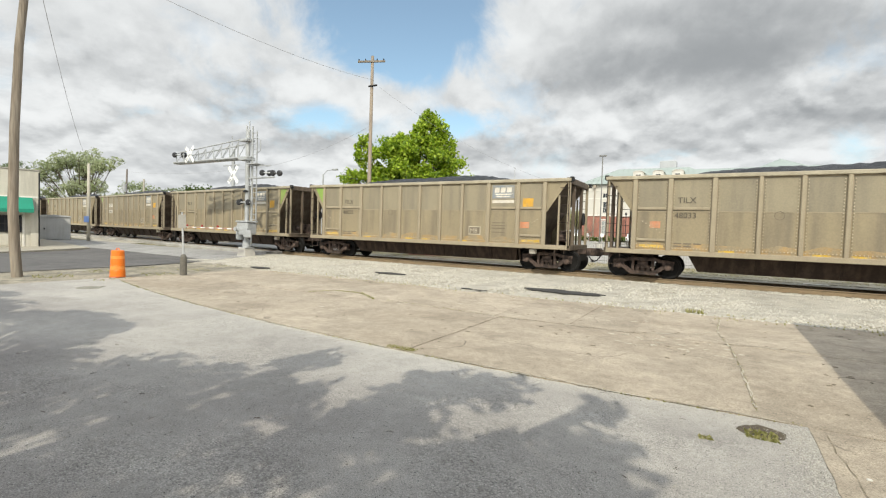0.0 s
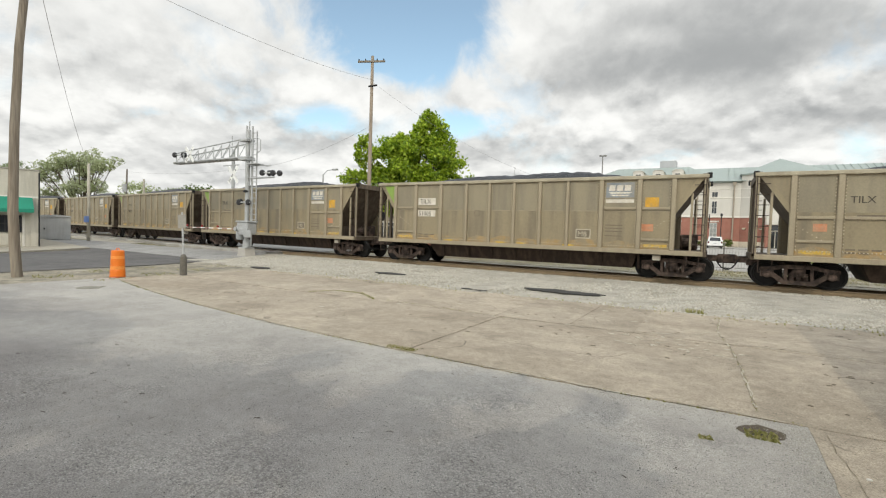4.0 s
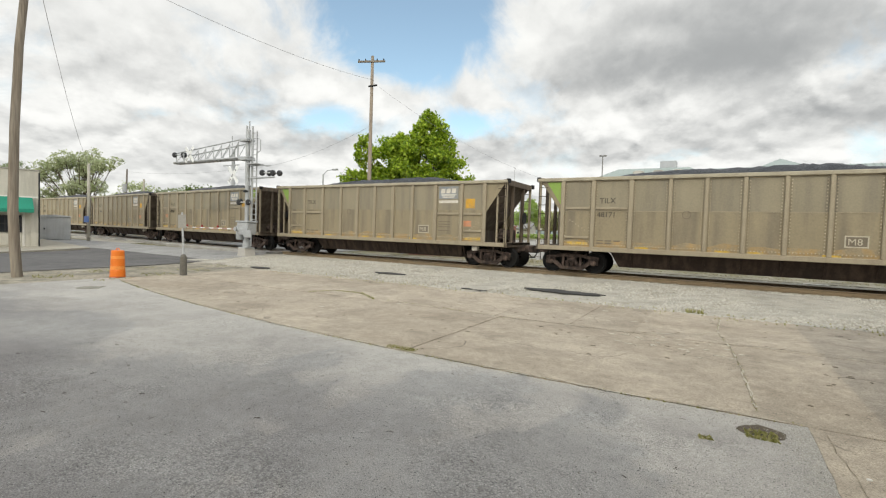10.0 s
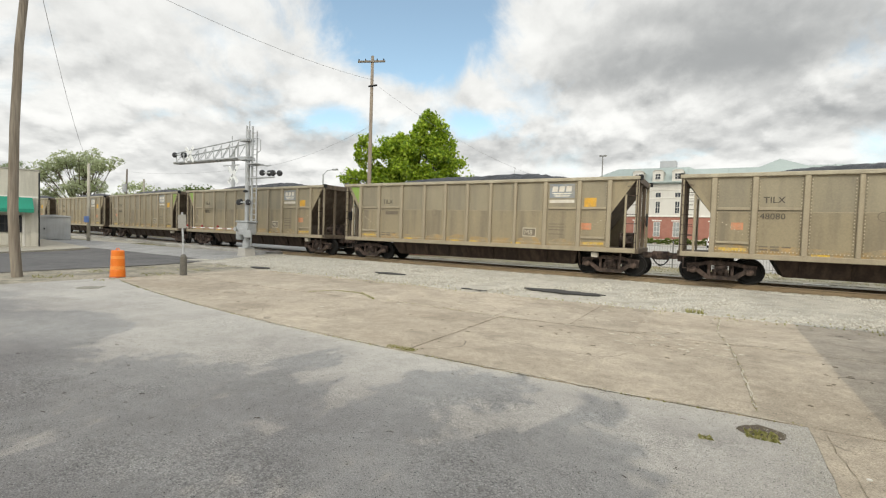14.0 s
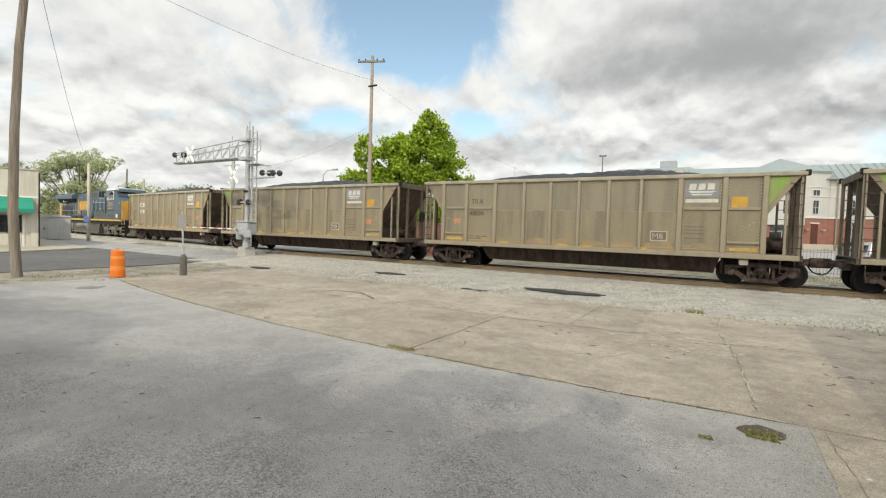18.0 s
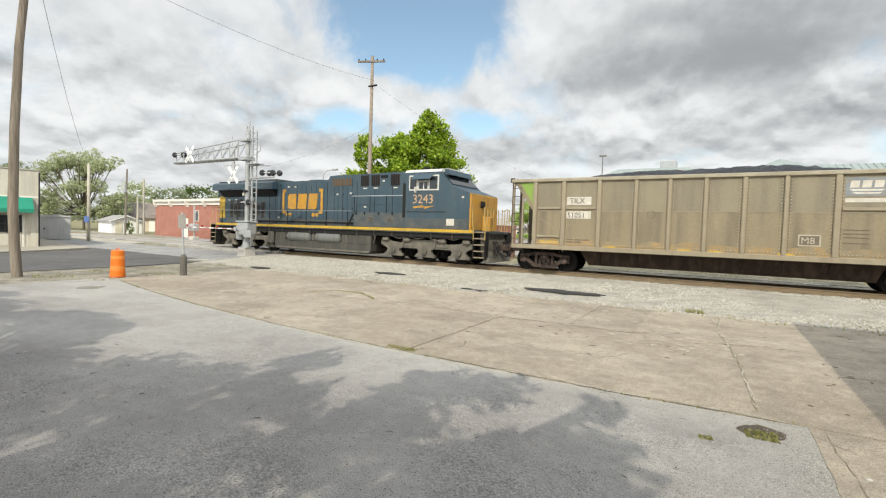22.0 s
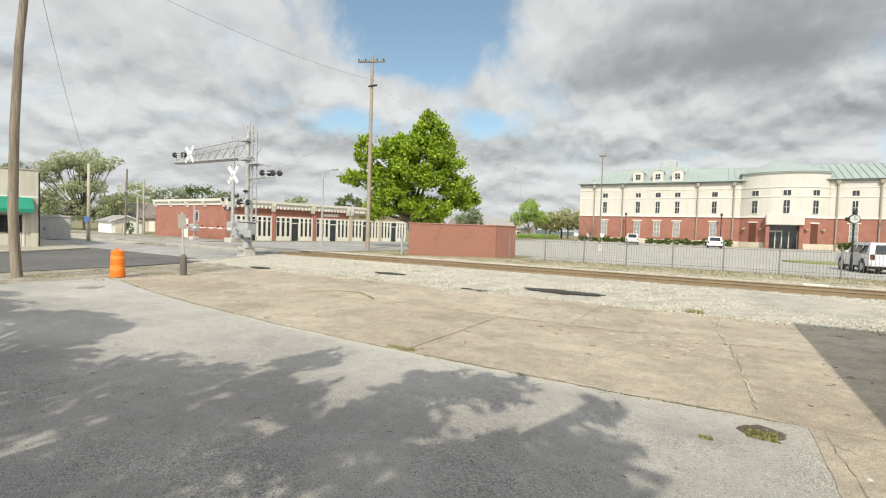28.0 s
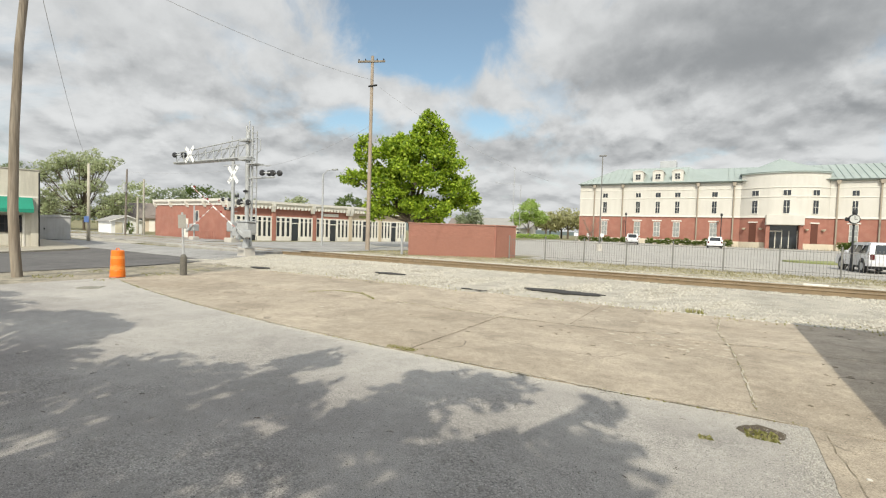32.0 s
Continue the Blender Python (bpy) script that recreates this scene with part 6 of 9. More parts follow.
back = G().add([(-5, -0.75, ZE), (XR, -0.75, ZE), (XR, 25, ZE), (-5, 25, ZE), (-5, 8, 14.95), (XR, 8, 14.95)], [(0, 1, 5, 4), (2, 3, 4, 5), (3, 0, 4), (1, 2, 5), (3, 2, 1, 0)])
rf = part("roof", back, COPPER, civic, "green standing-seam metal roof")
seams(rf, [1.4 + i * 1.0 for i in range(44)], ZE, 8.0, 14.95, lambda x: 8.0)
part("flat_roof", G().box(XL + 0.4, -5, 12.6, 24, 11.0, 11.4), COPPER, civic)
part("rooftop_unit", G().box(-10.6, -7.6, 7, 9.5, 14.8, 16.7, 0.05), mat("unit_grey", (0.45, 0.46, 0.47), 0.6, 0.2, 0.1, 1, 10, 0.1), civic, "grey rooftop plant unit")
for x in (-13.6, -10.1, -6.75):
    arch = [(x - 0.95, 11.45), (x - 0.95, 13.6), (x - 0.7, 13.76), (x - 0.35, 13.86), (x + 0.35, 13.86), (x + 0.7, 13.76), (x + 0.95, 13.6), (x + 0.95, 11.45)]
    dm = part("dormer", G().prism(arch, -0.3, 6.5), CREAM, civic, "cream arched dormer")
    part("dormer_roof", G().prism([(x - 1.08, 13.56), (x - 0.8, 13.82), (x - 0.4, 13.96), (x + 0.4, 13.96), (x + 0.8, 13.82), (x + 1.08, 13.56), (x + 0.97, 13.58), (x + 0.7, 13.77), (x + 0.35, 13.88), (x - 0.35, 13.88), (x - 0.7, 13.77), (x - 0.97, 13.58)], -0.4, 6.0), CREAM, dm)
    part("window", G().box(x - 0.5, x + 0.5, -0.36, -0.28, 12.1, 13.3, 0.02), TRIM_WHITE, dm)
    for i in (0, 1):
        for j in (0, 1):
            part("pane", G().box(x - 0.43 + i * 0.45, x - 0.03 + i * 0.45, -0.38, -0.365, 12.18 + j * 0.53, 12.66 + j * 0.53), WINDOW, dm)
ID = Matrix.Identity(4)
WX = (-19.6, -13.45, -9.95, -6.6, -0.6)
for x in WX + (18.9, 24.5, 28.0, 31.5):
    window_unit(civic, ID, x, 8.75, 1.0, 0.95, TRIM_WHITE, 2, 1)
    window_unit(civic, ID, x, 5.75, 0.85, 2.3, TRIM_WHITE, 2, 2)
    gw = window_unit(civic, ID, x, 1.35, 1.15, 2.8, TRIM_WHITE, 2, 3, glass=PALE_GLASS)
    part("lintel", G().box(x - 0.85, x + 0.85, -0.1, 0.05, 4.27, 4.5, 0.02), TRIM_WHITE, gw)
for x in (-21.7, -16.3, -3.3, 2.35, 16.65, 21.95):
    sp = part("downspout", G().box(x - 0.11, x + 0.11, -0.3, -0.05, -0.2, 11.0, 0.03), PIPE_TAN, civic)
    part("rain_head", G().prism([(x - 0.2, 10.7), (x + 0.2, 10.7), (x + 0.35, 11.35), (x - 0.35, 11.35)], -0.55, -0.05), PIPE_TAN, sp)
# round bay with the entrance
CXB, RB = (XB0 + XB1) / 2, 8.6
CYB = math.sqrt(RB ** 2 - ((XB1 - XB0) / 2) ** 2)
A0 = math.asin((XB1 - XB0) / 2 / RB)


def bay_band(z0, z1, out, material, name, parent=civic, a0=-A0, a1=A0, depth=0.4, label=""):
    g = G()
    n = 18
    ring = []
    for i in range(n + 1):
        a = a0 + (a1 - a0) * i / n
        ring.append((math.sin(a), -math.cos(a)))
    outer = [(CXB + s * (RB + out), CYB + c * (RB + out)) for s, c in ring]
    inner = [(CXB + s * (RB + out - depth), CYB + c * (RB + out - depth)) for s, c in ring]
    g.prism(outer + inner[::-1], z0, z1, "z")
    return part(name, g, material, parent, label)


DOOR_A = 0.29
bay_band(-0.4, Z_ST, 0.1, STONE_BASE, "bay_base", a1=-DOOR_A)
bay_band(-0.4, Z_ST, 0.1, STONE_BASE, "bay_base", a0=DOOR_A)
bay_band(Z_ST, Z_BR, 0.0, BRICK, "bay_brick", a1=-DOOR_A)
bay_band(Z_ST, Z_BR, 0.0, BRICK, "bay_brick", a0=DOOR_A)
bay_band(Z_BR, 12.5, -0.02, CREAM, "bay_upper", label="curved cream upper wall")
bay_band(Z_BR - 0.12, Z_BR + 0.2, 0.15, TRIM_WHITE, "bay_belt")
bay_band(8.55, 8.7, 0.08, TRIM_WHITE, "bay_belt")
bay_band(10.1, 10.22, 0.08, TRIM_WHITE, "bay_belt")
bay_band(12.5, 12.72, 0.22, COPPER, "bay_eave", depth=0.6)
cone = G()
n = 18
pts = [(CXB + math.sin(-A0 + 2 * A0 * i / n) * (RB + 0.3), CYB - math.cos(-A0 + 2 * A0 * i / n) * (RB + 0.3), 12.72) for i in range(n + 1)]
cone.add(pts + [(CXB - 0.5, 3.4, 15.7), (CXB - 7, CYB + 12, 12.8), (CXB + 7, CYB + 12, 12.8)], [(i, i + 1, n + 1) for i in range(n)] + [(n, n + 3, n + 1), (n + 2, 0, n + 1)])
part("bay_roof", cone, COPPER, civic, "green half-cone roof over the bay")
for a in (-0.5, 0.02, 0.5):
    m = Matrix.Translation((CXB + math.sin(a) * RB, CYB - math.cos(a) * RB, 0)) @ pose(0, 0, 0, 0, 0, math.degrees(a))
    window_unit(civic, m, 0, 8.75, 1.15, 0.95, TRIM_WHITE, 2, 1)
    window_unit(civic, m, 0, 5.75, 1.0, 2.3, TRIM_WHITE, 2, 2)
for a in (-0.52, 0.5):
    m = Matrix.Translation((CXB + math.sin(a) * RB, CYB - math.cos(a) * RB, 0)) @ pose(0, 0, 0, 0, 0, math.degrees(a))
    nb = part("niche", G().box(-0.55, 0.55, -0.06, 0.1, 0.0, 4.2, 0.02), mat("niche_brown", (0.12, 0.045, 0.03), 0.8, 0, 0.2, 2, 20, 0.1), civic, "dark red recessed panel", at=m)
    part("niche_cap", G().box(-0.75, 0.75, -0.12, 0.05, 4.2, 4.4, 0.02), TRIM_WHITE, nb)
    for s in (-1.35, 1.35):
        part("wall_lamp", G().lathe([(0.06, 0.0), (0.2, 0.1), (0.3, 0.3), (0.3, 0.36), (0.26, 0.36)], 12, at=(s, -0.2, 2.95)), STONE_BASE, civic, "pale bowl-shaped wall lamp", at=m)
ent = part("entrance_canopy", G().box(CXB - 2.6, CXB + 2.5, CYB - RB - 1.6, CYB - RB + 1.2, 3.85, 5.5, 0.05), CREAM, civic, "cream entrance canopy")
for x in (CXB - 2.3, CXB + 2.2):
    part("canopy_pier", G().box(x - 0.28, x + 0.28, CYB - RB - 1.2, CYB - RB + 0.4, -0.2, 3.86, 0.03), BRICK, ent)
yb = CYB - RB + 0.45
dg = part("entrance_door", G().box(CXB - 2.0, CXB + 1.9, yb, yb + 0.12, 0.0, 3.85), WINDOW, civic, "dark glazed entrance")
for x in (-2.0, -1.1, -0.2, 0.75, 1.85):
    part("door_frame", G().box(CXB + x - 0.06, CXB + x + 0.06, yb - 0.06, yb + 0.02, 0, 3.0), TRIM_WHITE, dg)
part("door_frame", G().box(CXB - 2.0, CXB - 0.2, yb - 0.06, yb + 0.02, 2.75, 2.95), TRIM_WHITE, dg)

# the brick storefront row beyond the crossing
PA, PB, PC, PD = (-58.3, 31.5, 0.2), (-43.8, 30.7, 0.2), (-39.45, 44.6, 0.2), (-36.9, 53.2, 0.2)
store = thing("storefront_building", pose(0, 0, 0), "one-storey red brick storefront row with white cornice", "building")
H_W = 3.75
mS, LS = facade(PA, PB)
mF, LF = facade(PB, PC)
mG, LG_ = facade(PC, PD)
part("side_wall", G().box(0, LS - 0.001, 0, 0.35, -0.4, H_W), BRICK, store, at=mS)
part("front_wall", G().box(0, LF, 0.25, 0.6, -0.4, H_W), BRICK, store, at=mF)
CREAM_BRICK = mat("buff_brick", (0.50, 0.42, 0.31), 0.9, 0, 0.12, 0.8, 16, 0.2)
part("front_wall", G().box(0, LG_, 0.25, 0.6, -0.4, H_W), CREAM_BRICK, store, "buff brick end bay", at=mG)
part("roof", G().prism([(PA[0], PA[1] + 0.4), (PB[0] - 0.4, PB[1] + 0.3), (PC[0] - 0.6, PC[1]), (PD[0] - 0.6, PD[1]), (PD[0] - 15, PD[1] + 3), (PA[0], PA[1] + 24)], H_W - 0.4, H_W - 0.1, "z"), mat("flat_roof", (0.3, 0.29, 0.28)), store)
part("back_wall", G().prism([(PA[0], PA[1] + 24), (PD[0] - 15, PD[1] + 3), (PD[0] - 15, PD[1] + 3.3), (PA[0], PA[1] + 24.3)], -0.2, H_W, "z"), BRICK, store)
for m, L in ((mS, LS), (mF, LF), (mG, LG_)):
    co = part("cornice", G().prism([(0.3, H_W - 0.05), (-0.1, H_W - 0.05), (-0.1, H_W + 0.12), (-0.35, H_W + 0.35), (-0.38, H_W + 0.6), (0.3, H_W + 0.6)], 0, L, "x"), TRIM_WHITE, store, "white moulded cornice", at=m)
    side = m is mS
    k = 5 if side else max(2, round(L / 4.6) + 1)
    for i in range(k):
        x = 0.25 + i * (L - 0.5) / (k - 1)
        bw, bd = (0.13, 0.3) if side else (0.2, 0.55)
        part("bracket", G().prism([(0.0, H_W - bd), (-0.16, H_W + 0.05 - bd), (-0.36, H_W + 0.1), (-0.42, H_W + 0.6), (0.0, H_W + 0.6)], x - bw, x + bw, "x"), TRIM_WHITE, co)
    if not side:
        for i in range(int(L / 0.42)):
            x = 0.3 + i * 0.42
            part("dentil", G().box(x - 0.1, x + 0.1, -0.26, -0.02, H_W - 0.2, H_W + 0.12), TRIM_WHITE, co)


def shopfront(m, x0, x1, pier):
    """One bay: pier, stall risers, four tall lights each side of a recessed door, transoms."""
    part("pier", G().box(x0 - 0.3, x0 + 0.15, -0.02, 0.4, -0.4, H_W - 0.06, 0.02), pier, store, at=m)
    w = x1 - x0
    c = (x0 + x1) / 2
    sf = part("shopfront", G().box(x0 + 0.15, x1 - 0.3, 0.1, 0.26, 2.6, 2.75), TRIM_WHITE, store, "white timber shopfront", at=m)
    part("stall_riser", G().box(x0 + 0.15, c - 0.55, 0.05, 0.26, -0.3, 0.55, 0.02), TRIM_WHITE, sf)
    part("stall_riser", G().box(c + 0.55, x1 - 0.3, 0.05, 0.26, -0.3, 0.55, 0.02), TRIM_WHITE, sf)
    for a, e in ((x0 + 0.15, c - 0.55), (c + 0.55, x1 - 0.3)):
        nn = 3
        for i in range(nn + 1):
            x = a + (e - a) * i / nn
            part("post", G().box(x - 0.1, x + 0.1, 0.06, 0.26, 0.5, 2.65, 0.01), TRIM_WHITE, sf)
        for i in range(nn):
            xa, xb = a + (e - a) * i / nn + 0.1, a + (e - a) * (i + 1) / nn - 0.1
            part("pane", G().box(xa, xb, 0.2, 0.23, 0.56, 2.15), WINDOW, sf)
            part("transom_pane", G().box(xa, xb, 0.2, 0.23, 2.25, 2.58), WINDOW, sf)
            part("transom_bar", G().box(xa, xb, 0.1, 0.24, 2.15, 2.25), TRIM_WHITE, sf)
    d = part("door", G().box(c - 0.55, c + 0.55, 0.2, 0.24, -0.2, 2.6), WINDOW, store, "dark glazed shop door", at=m)
    part("door_frame", G().box(c - 0.5, c - 0.4, 0.16, 0.22, -0.2, 2.1).box(c + 0.4, c + 0.5, 0.16, 0.22, -0.2, 2.1).box(c - 0.4, c + 0.4, 0.16, 0.22, 2.0, 2.1), TRIM_WHITE, d)


for i in range(3):
    shopfront(mF, 0.3 + i * LF / 3, 0.3 + (i + 1) * LF / 3, BRICK)
for i in range(2):
    shopfront(mG, 0.3 + i * LG_ / 2, 0.3 + (i + 1) * LG_ / 2, CREAM_BRICK)
part("shop_sign", G().box(LF - 3.4, LF - 1.4, 0.16, 0.24, 3.0, 3.35, 0.02), TRIM_WHITE, store, "plain white sign board", at=mF)
part("shop_sign", G().box(1.6, 3.4, 0.16, 0.24, 3.0, 3.3, 0.02), mat("olive_sign", (0.22, 0.24, 0.06)), store, "plain olive sign board", at=mG)
window_unit(store, mS, LS - 5.4, 1.9, 0.7, 1.2, TRIM_WHITE, 1, 1)
part("side_door", G().box(LS - 8.4, LS - 7.2, -0.06, 0.05, 0.0, 2.2, 0.02), TRIM_WHITE, store, "white side door", at=mS)
for i in range(16):
    x = LS - 0.4 - i * 0.32
    part("rail_bar", G().cyl((x, -1.0, 0.05), (x, -1.0, 0.95), 0.018, n=5), BRICK, store, at=mS)
part("rail_top", G().box(LS - 5.4, LS - 0.3, -1.03, -0.97, 0.93, 1.0), BRICK, store, at=mS)

# the brick enclosure wall before the maple
WL, WC, WR = (-17.8, 26.0, 0.28), (-12.45, 28.25, 0.28), (-11.66, 29.9, 0.28)
enc = thing("brick_enclosure", pose(0, 0, 0), "plain red brick enclosure wall beside the track", "wall")
H_E = 2.15


def brick_face(m, L, h, parent, seed, far_from=99):
    """A wall face of separate bricks with recessed joints."""
    part("wall_core", G().box(0.02, L - 0.02, 0.03, 0.22, -0.3, h - 0.08), mat("brick_mortar", (0.37, 0.2, 0.155), 0.95, 0, 0.12, 2, 20, 0.2), parent, at=m)
    part("coping", G().box(-0.03, L + 0.03, -0.04, 0.26, h - 0.08, h, 0.015), mat("wall_coping", (0.36, 0.18, 0.135), 0.9, 0, 0.2, 3, 30, 0.2, dirt=(0.26, 0.17, 0.14), amt=0.5), parent, at=m)


for p, q in ((WL, WC), (WC, WR)):
    m, L = facade(p, q)
    brick_face(m, L, H_E, enc, 1)
part("quoin", G().box(WC[0] - 0.14, WC[0] + 0.03, WC[1] - 0.02, WC[1] + 0.2, 0.1, 0.28 + H_E - 0.08, 0.01), BRICK, enc)
ENC_FACES = [facade(WL, WC), facade(WC, WR)]
part("wall_core", G().prism([(WL[0], WL[1] + 0.25), (WL[0] + 0.1, WL[1] + 0.35), (WL[0] - 0.9, WL[1] + 3.0), (WL[0] - 1.1, WL[1] + 3.0)], 0.1, H_E + 0.2, "z"), BRICK, enc)
struct("marker_post", G().box(-18.2, -18.05, 25.7, 25.85, 0.25, 1.6, 0.03), STEEL_GREY, "slim grey metal post beside the brick wall", "post")

# the cream corner building with the green awning
QL, QR = (-39.27, 4.19, 0.05), (-37.2, 12.95, 0.05)
corner = thing("corner_building", pose(0, 0, 0), "weathered cream corner building with green awning", "building")
mC, LC = facade(QL, QR)
STUCCO_W = mat("weathered_white_stucco", (0.58, 0.545, 0.46), 0.9, 0, 0.08, 0.9, 14, 0.2, 0.006, dirt=(0.34, 0.315, 0.26), amt=0.6, streak=True)
part("front_wall", G().box(0, LC, 0, 0.3, -0.2, 4.82), STUCCO_W, corner, at=mC)
part("parapet_cap", G().box(-0.05, LC + 0.05, -0.05, 0.4, 4.82, 4.9, 0.02), mat("cap_grey", (0.36, 0.34, 0.29)), corner, at=mC)
part("belt", G().box(0, LC + 0.01, -0.07, 0.05, 3.1, 3.2, 0.02), TRIM_WHITE, corner, at=mC)
part("pilaster", G().box(LC - 0.42, LC + 0.01, -0.07, 0.05, -0.1, 3.1, 0.02), STUCCO_W, corner, at=mC)
part("pilaster", G().box(LC - 0.82, LC - 0.7, -0.05, 0.05, -0.1, 2.2, 0.02), TRIM_WHITE, corner, at=mC)
for i in range(6):
    part("wall_panel", G().box(LC - 1.9 - i * 1.1, LC - 0.86 - i * 1.1, -0.03, 0.02, 0.1, 0.92, 0.02), STUCCO_W, corner, at=mC)
aw = G().prism([(0.0, 3.12), (-0.08, 3.12), (-0.9, 2.4), (-0.9, 2.18), (-0.87, 2.18), (-0.87, 2.36), (0, 3.0)], 0.3, LC - 0.34, "x")
AWNING = mat("green_awning_cloth", (0.02, 0.24, 0.155), 0.75, 0, 0.12, 1.5, 25, 0.1)
awn = part("awning", aw, AWNING, corner, "green cloth awning", at=mC)
for x in (0.3, LC - 0.36):
    part("awning_end", G().prism([(0.0, 3.1), (-0.08, 3.1), (-0.88, 2.4), (-0.88, 2.2), (0, 2.2)], x, x + 0.02, "x"), AWNING, awn)
part("rain_pipe", G().cyl((LC - 0.02, -0.12, 0), (LC - 0.02, -0.12, 4.7), 0.04), BLACK_PAINT, corner, at=mC)
for x0, x1 in ((0.6, 2.9), (3.2, 5.6), (5.9, LC - 0.84)):
    window_unit(corner, mC, (x0 + x1) / 2, 0.95, x1 - x0, 1.05, BLACK_PAINT, 3, 2)
part("side_wall", G().box(LC - 0.3, LC - 0.002, 0.3, 16, -0.2, 4.82), STUCCO_W, corner, at=mC)
part("roof", G().box(0.1, LC - 0.3, 0.3, 16, 4.3, 4.45), mat("flat_roof", (0.3, 0.29, 0.28)), corner, at=mC)
CONT = mat("container_grey_paint", (0.47, 0.47, 0.46), 0.6, 0, 0.1, 1.5, 20, 0.08, 0.003, dirt=(0.36, 0.35, 0.33), amt=0.5, streak=True)
cont = thing("storage_container", pose(-47.4, 17.5, 0.05, 0, 0, 69.6), "grey metal storage container beside the street", "container")
part("shell", G().box(-1.05, 1.05, 0, 1.5, 0.14, 2.0, 0.03), CONT, cont)
part("skid", G().box(-0.9, 0.75, 0.05, 1.45, 0.0, 0.14), BLACK_PAINT, cont)
part("roof_edge", G().prism([(-1.11, 2.0), (1.11, 2.0), (1.05, 2.12), (0.0, 2.19), (-1.05, 2.12)], -0.07, 1.56), CONT, cont)
for x in (-0.52, 0.0, 0.52):
    part("door_rib", G().box(x - 0.03, x + 0.03, -0.03, 0.01, 0.22, 1.92), CONT, cont)
part("latch", G().box(-0.68, -0.6, -0.06, 0.0, 0.95, 1.08, 0.01), BLACK_PAINT, cont)

# small white house and others further off
house = thing("garage", pose(-67.0, 32.55, 0.12, 0, 0, 80), "small white gabled garage across the street", "house")
SIDING = mat("white_siding", (0.8, 0.79, 0.75), 0.7, 0, 0.06, 1.5, 20, 0.08)
part("wall", G().box(-1.75, 1.75, 0, 5.6, -0.2, 1.75), SIDING, house)
part("gable", G().prism([(-1.75, 1.75), (1.75, 1.75), (0, 2.4)], 0.0, 5.6), SIDING, house)
part("roof", G().prism([(-2.05, 1.66), (0, 2.42), (2.05, 1.66), (2.05, 1.76), (0, 2.55), (-2.05, 1.76)], -0.3, 5.9), mat("shingle_grey", (0.3, 0.29, 0.27), 0.9, 0, 0.15, 2, 20, 0.2), house)
part("fascia", G().prism([(-2.06, 1.62), (0, 2.38), (2.06, 1.62), (2.06, 1.74), (0, 2.5), (-2.06, 1.74)], -0.34, -0.29), SIDING, house)
part("door", G().box(-1.3, -0.5, -0.05, 0.05, 0, 1.65, 0.02), mat("cream_door", (0.6, 0.55, 0.42)), house)
part("window", G().box(-0.3, 0.3, -0.05, 0.05, 1.0, 1.5, 0.02), WINDOW, house)


def plain_house(x, y, w, d, h, turn, wall, rooftone, label):
    ho = thing("house", pose(x, y, 0.3, 0, 0, turn), label, "house")
    part("wall", G().box(-w / 2, w / 2, 0, d, -0.3, h), wall, ho)
    part("gable", G().prism([(0, h), (d, h), (d / 2, h + d * 0.28)], -w / 2, w / 2, "x"), wall, ho)
    part("roof", G().prism([(-0.5, h - 0.1), (d / 2, h + d * 0.3), (d + 0.5, h - 0.1), (d + 0.5, h + 0.08), (d / 2, h + d * 0.3 + 0.2), (-0.5, h + 0.08)], -w / 2 - 0.5, w / 2 + 0.5, "x"), rooftone, ho)
    for k in (-0.28, 0.05, 0.3):
        part("window", G().box(w * k - 0.45, w * k + 0.45, -0.05, 0.04, 0.9, 2.1, 0.02), WINDOW, ho)
    part("door", G().box(w * 0.18 - 0.45, w * 0.18 + 0.45, -0.05, 0.04, -0.2, 2.0, 0.02), TRIM_WHITE, ho)
    return ho


SHINGLE = MATS["shingle_grey"]
TANW = mat("tan_siding", (0.5, 0.42, 0.33), 0.8, 0, 0.1, 1, 12, 0.1)
plain_house(-72, 46, 14, 9, 2.6, 35, BRICK, mat("brown_shingle", (0.2, 0.17, 0.15), 0.9, 0, 0.15, 2, 20, 0.2), "low brick house with brown roof")
plain_house(-83, 42, 12, 8, 2.2, 40, TANW, MATS["brown_shingle"], "low tan house among trees")
plain_house(-52, 122, 16, 9, 3.0, 10, TRIM_WHITE, SHINGLE, "white house behind the parking lot trees")
plain_house(-66, 128, 12, 8, 3.2, 10, TANW, MATS["brown_shingle"], "tan house far behind the lot")
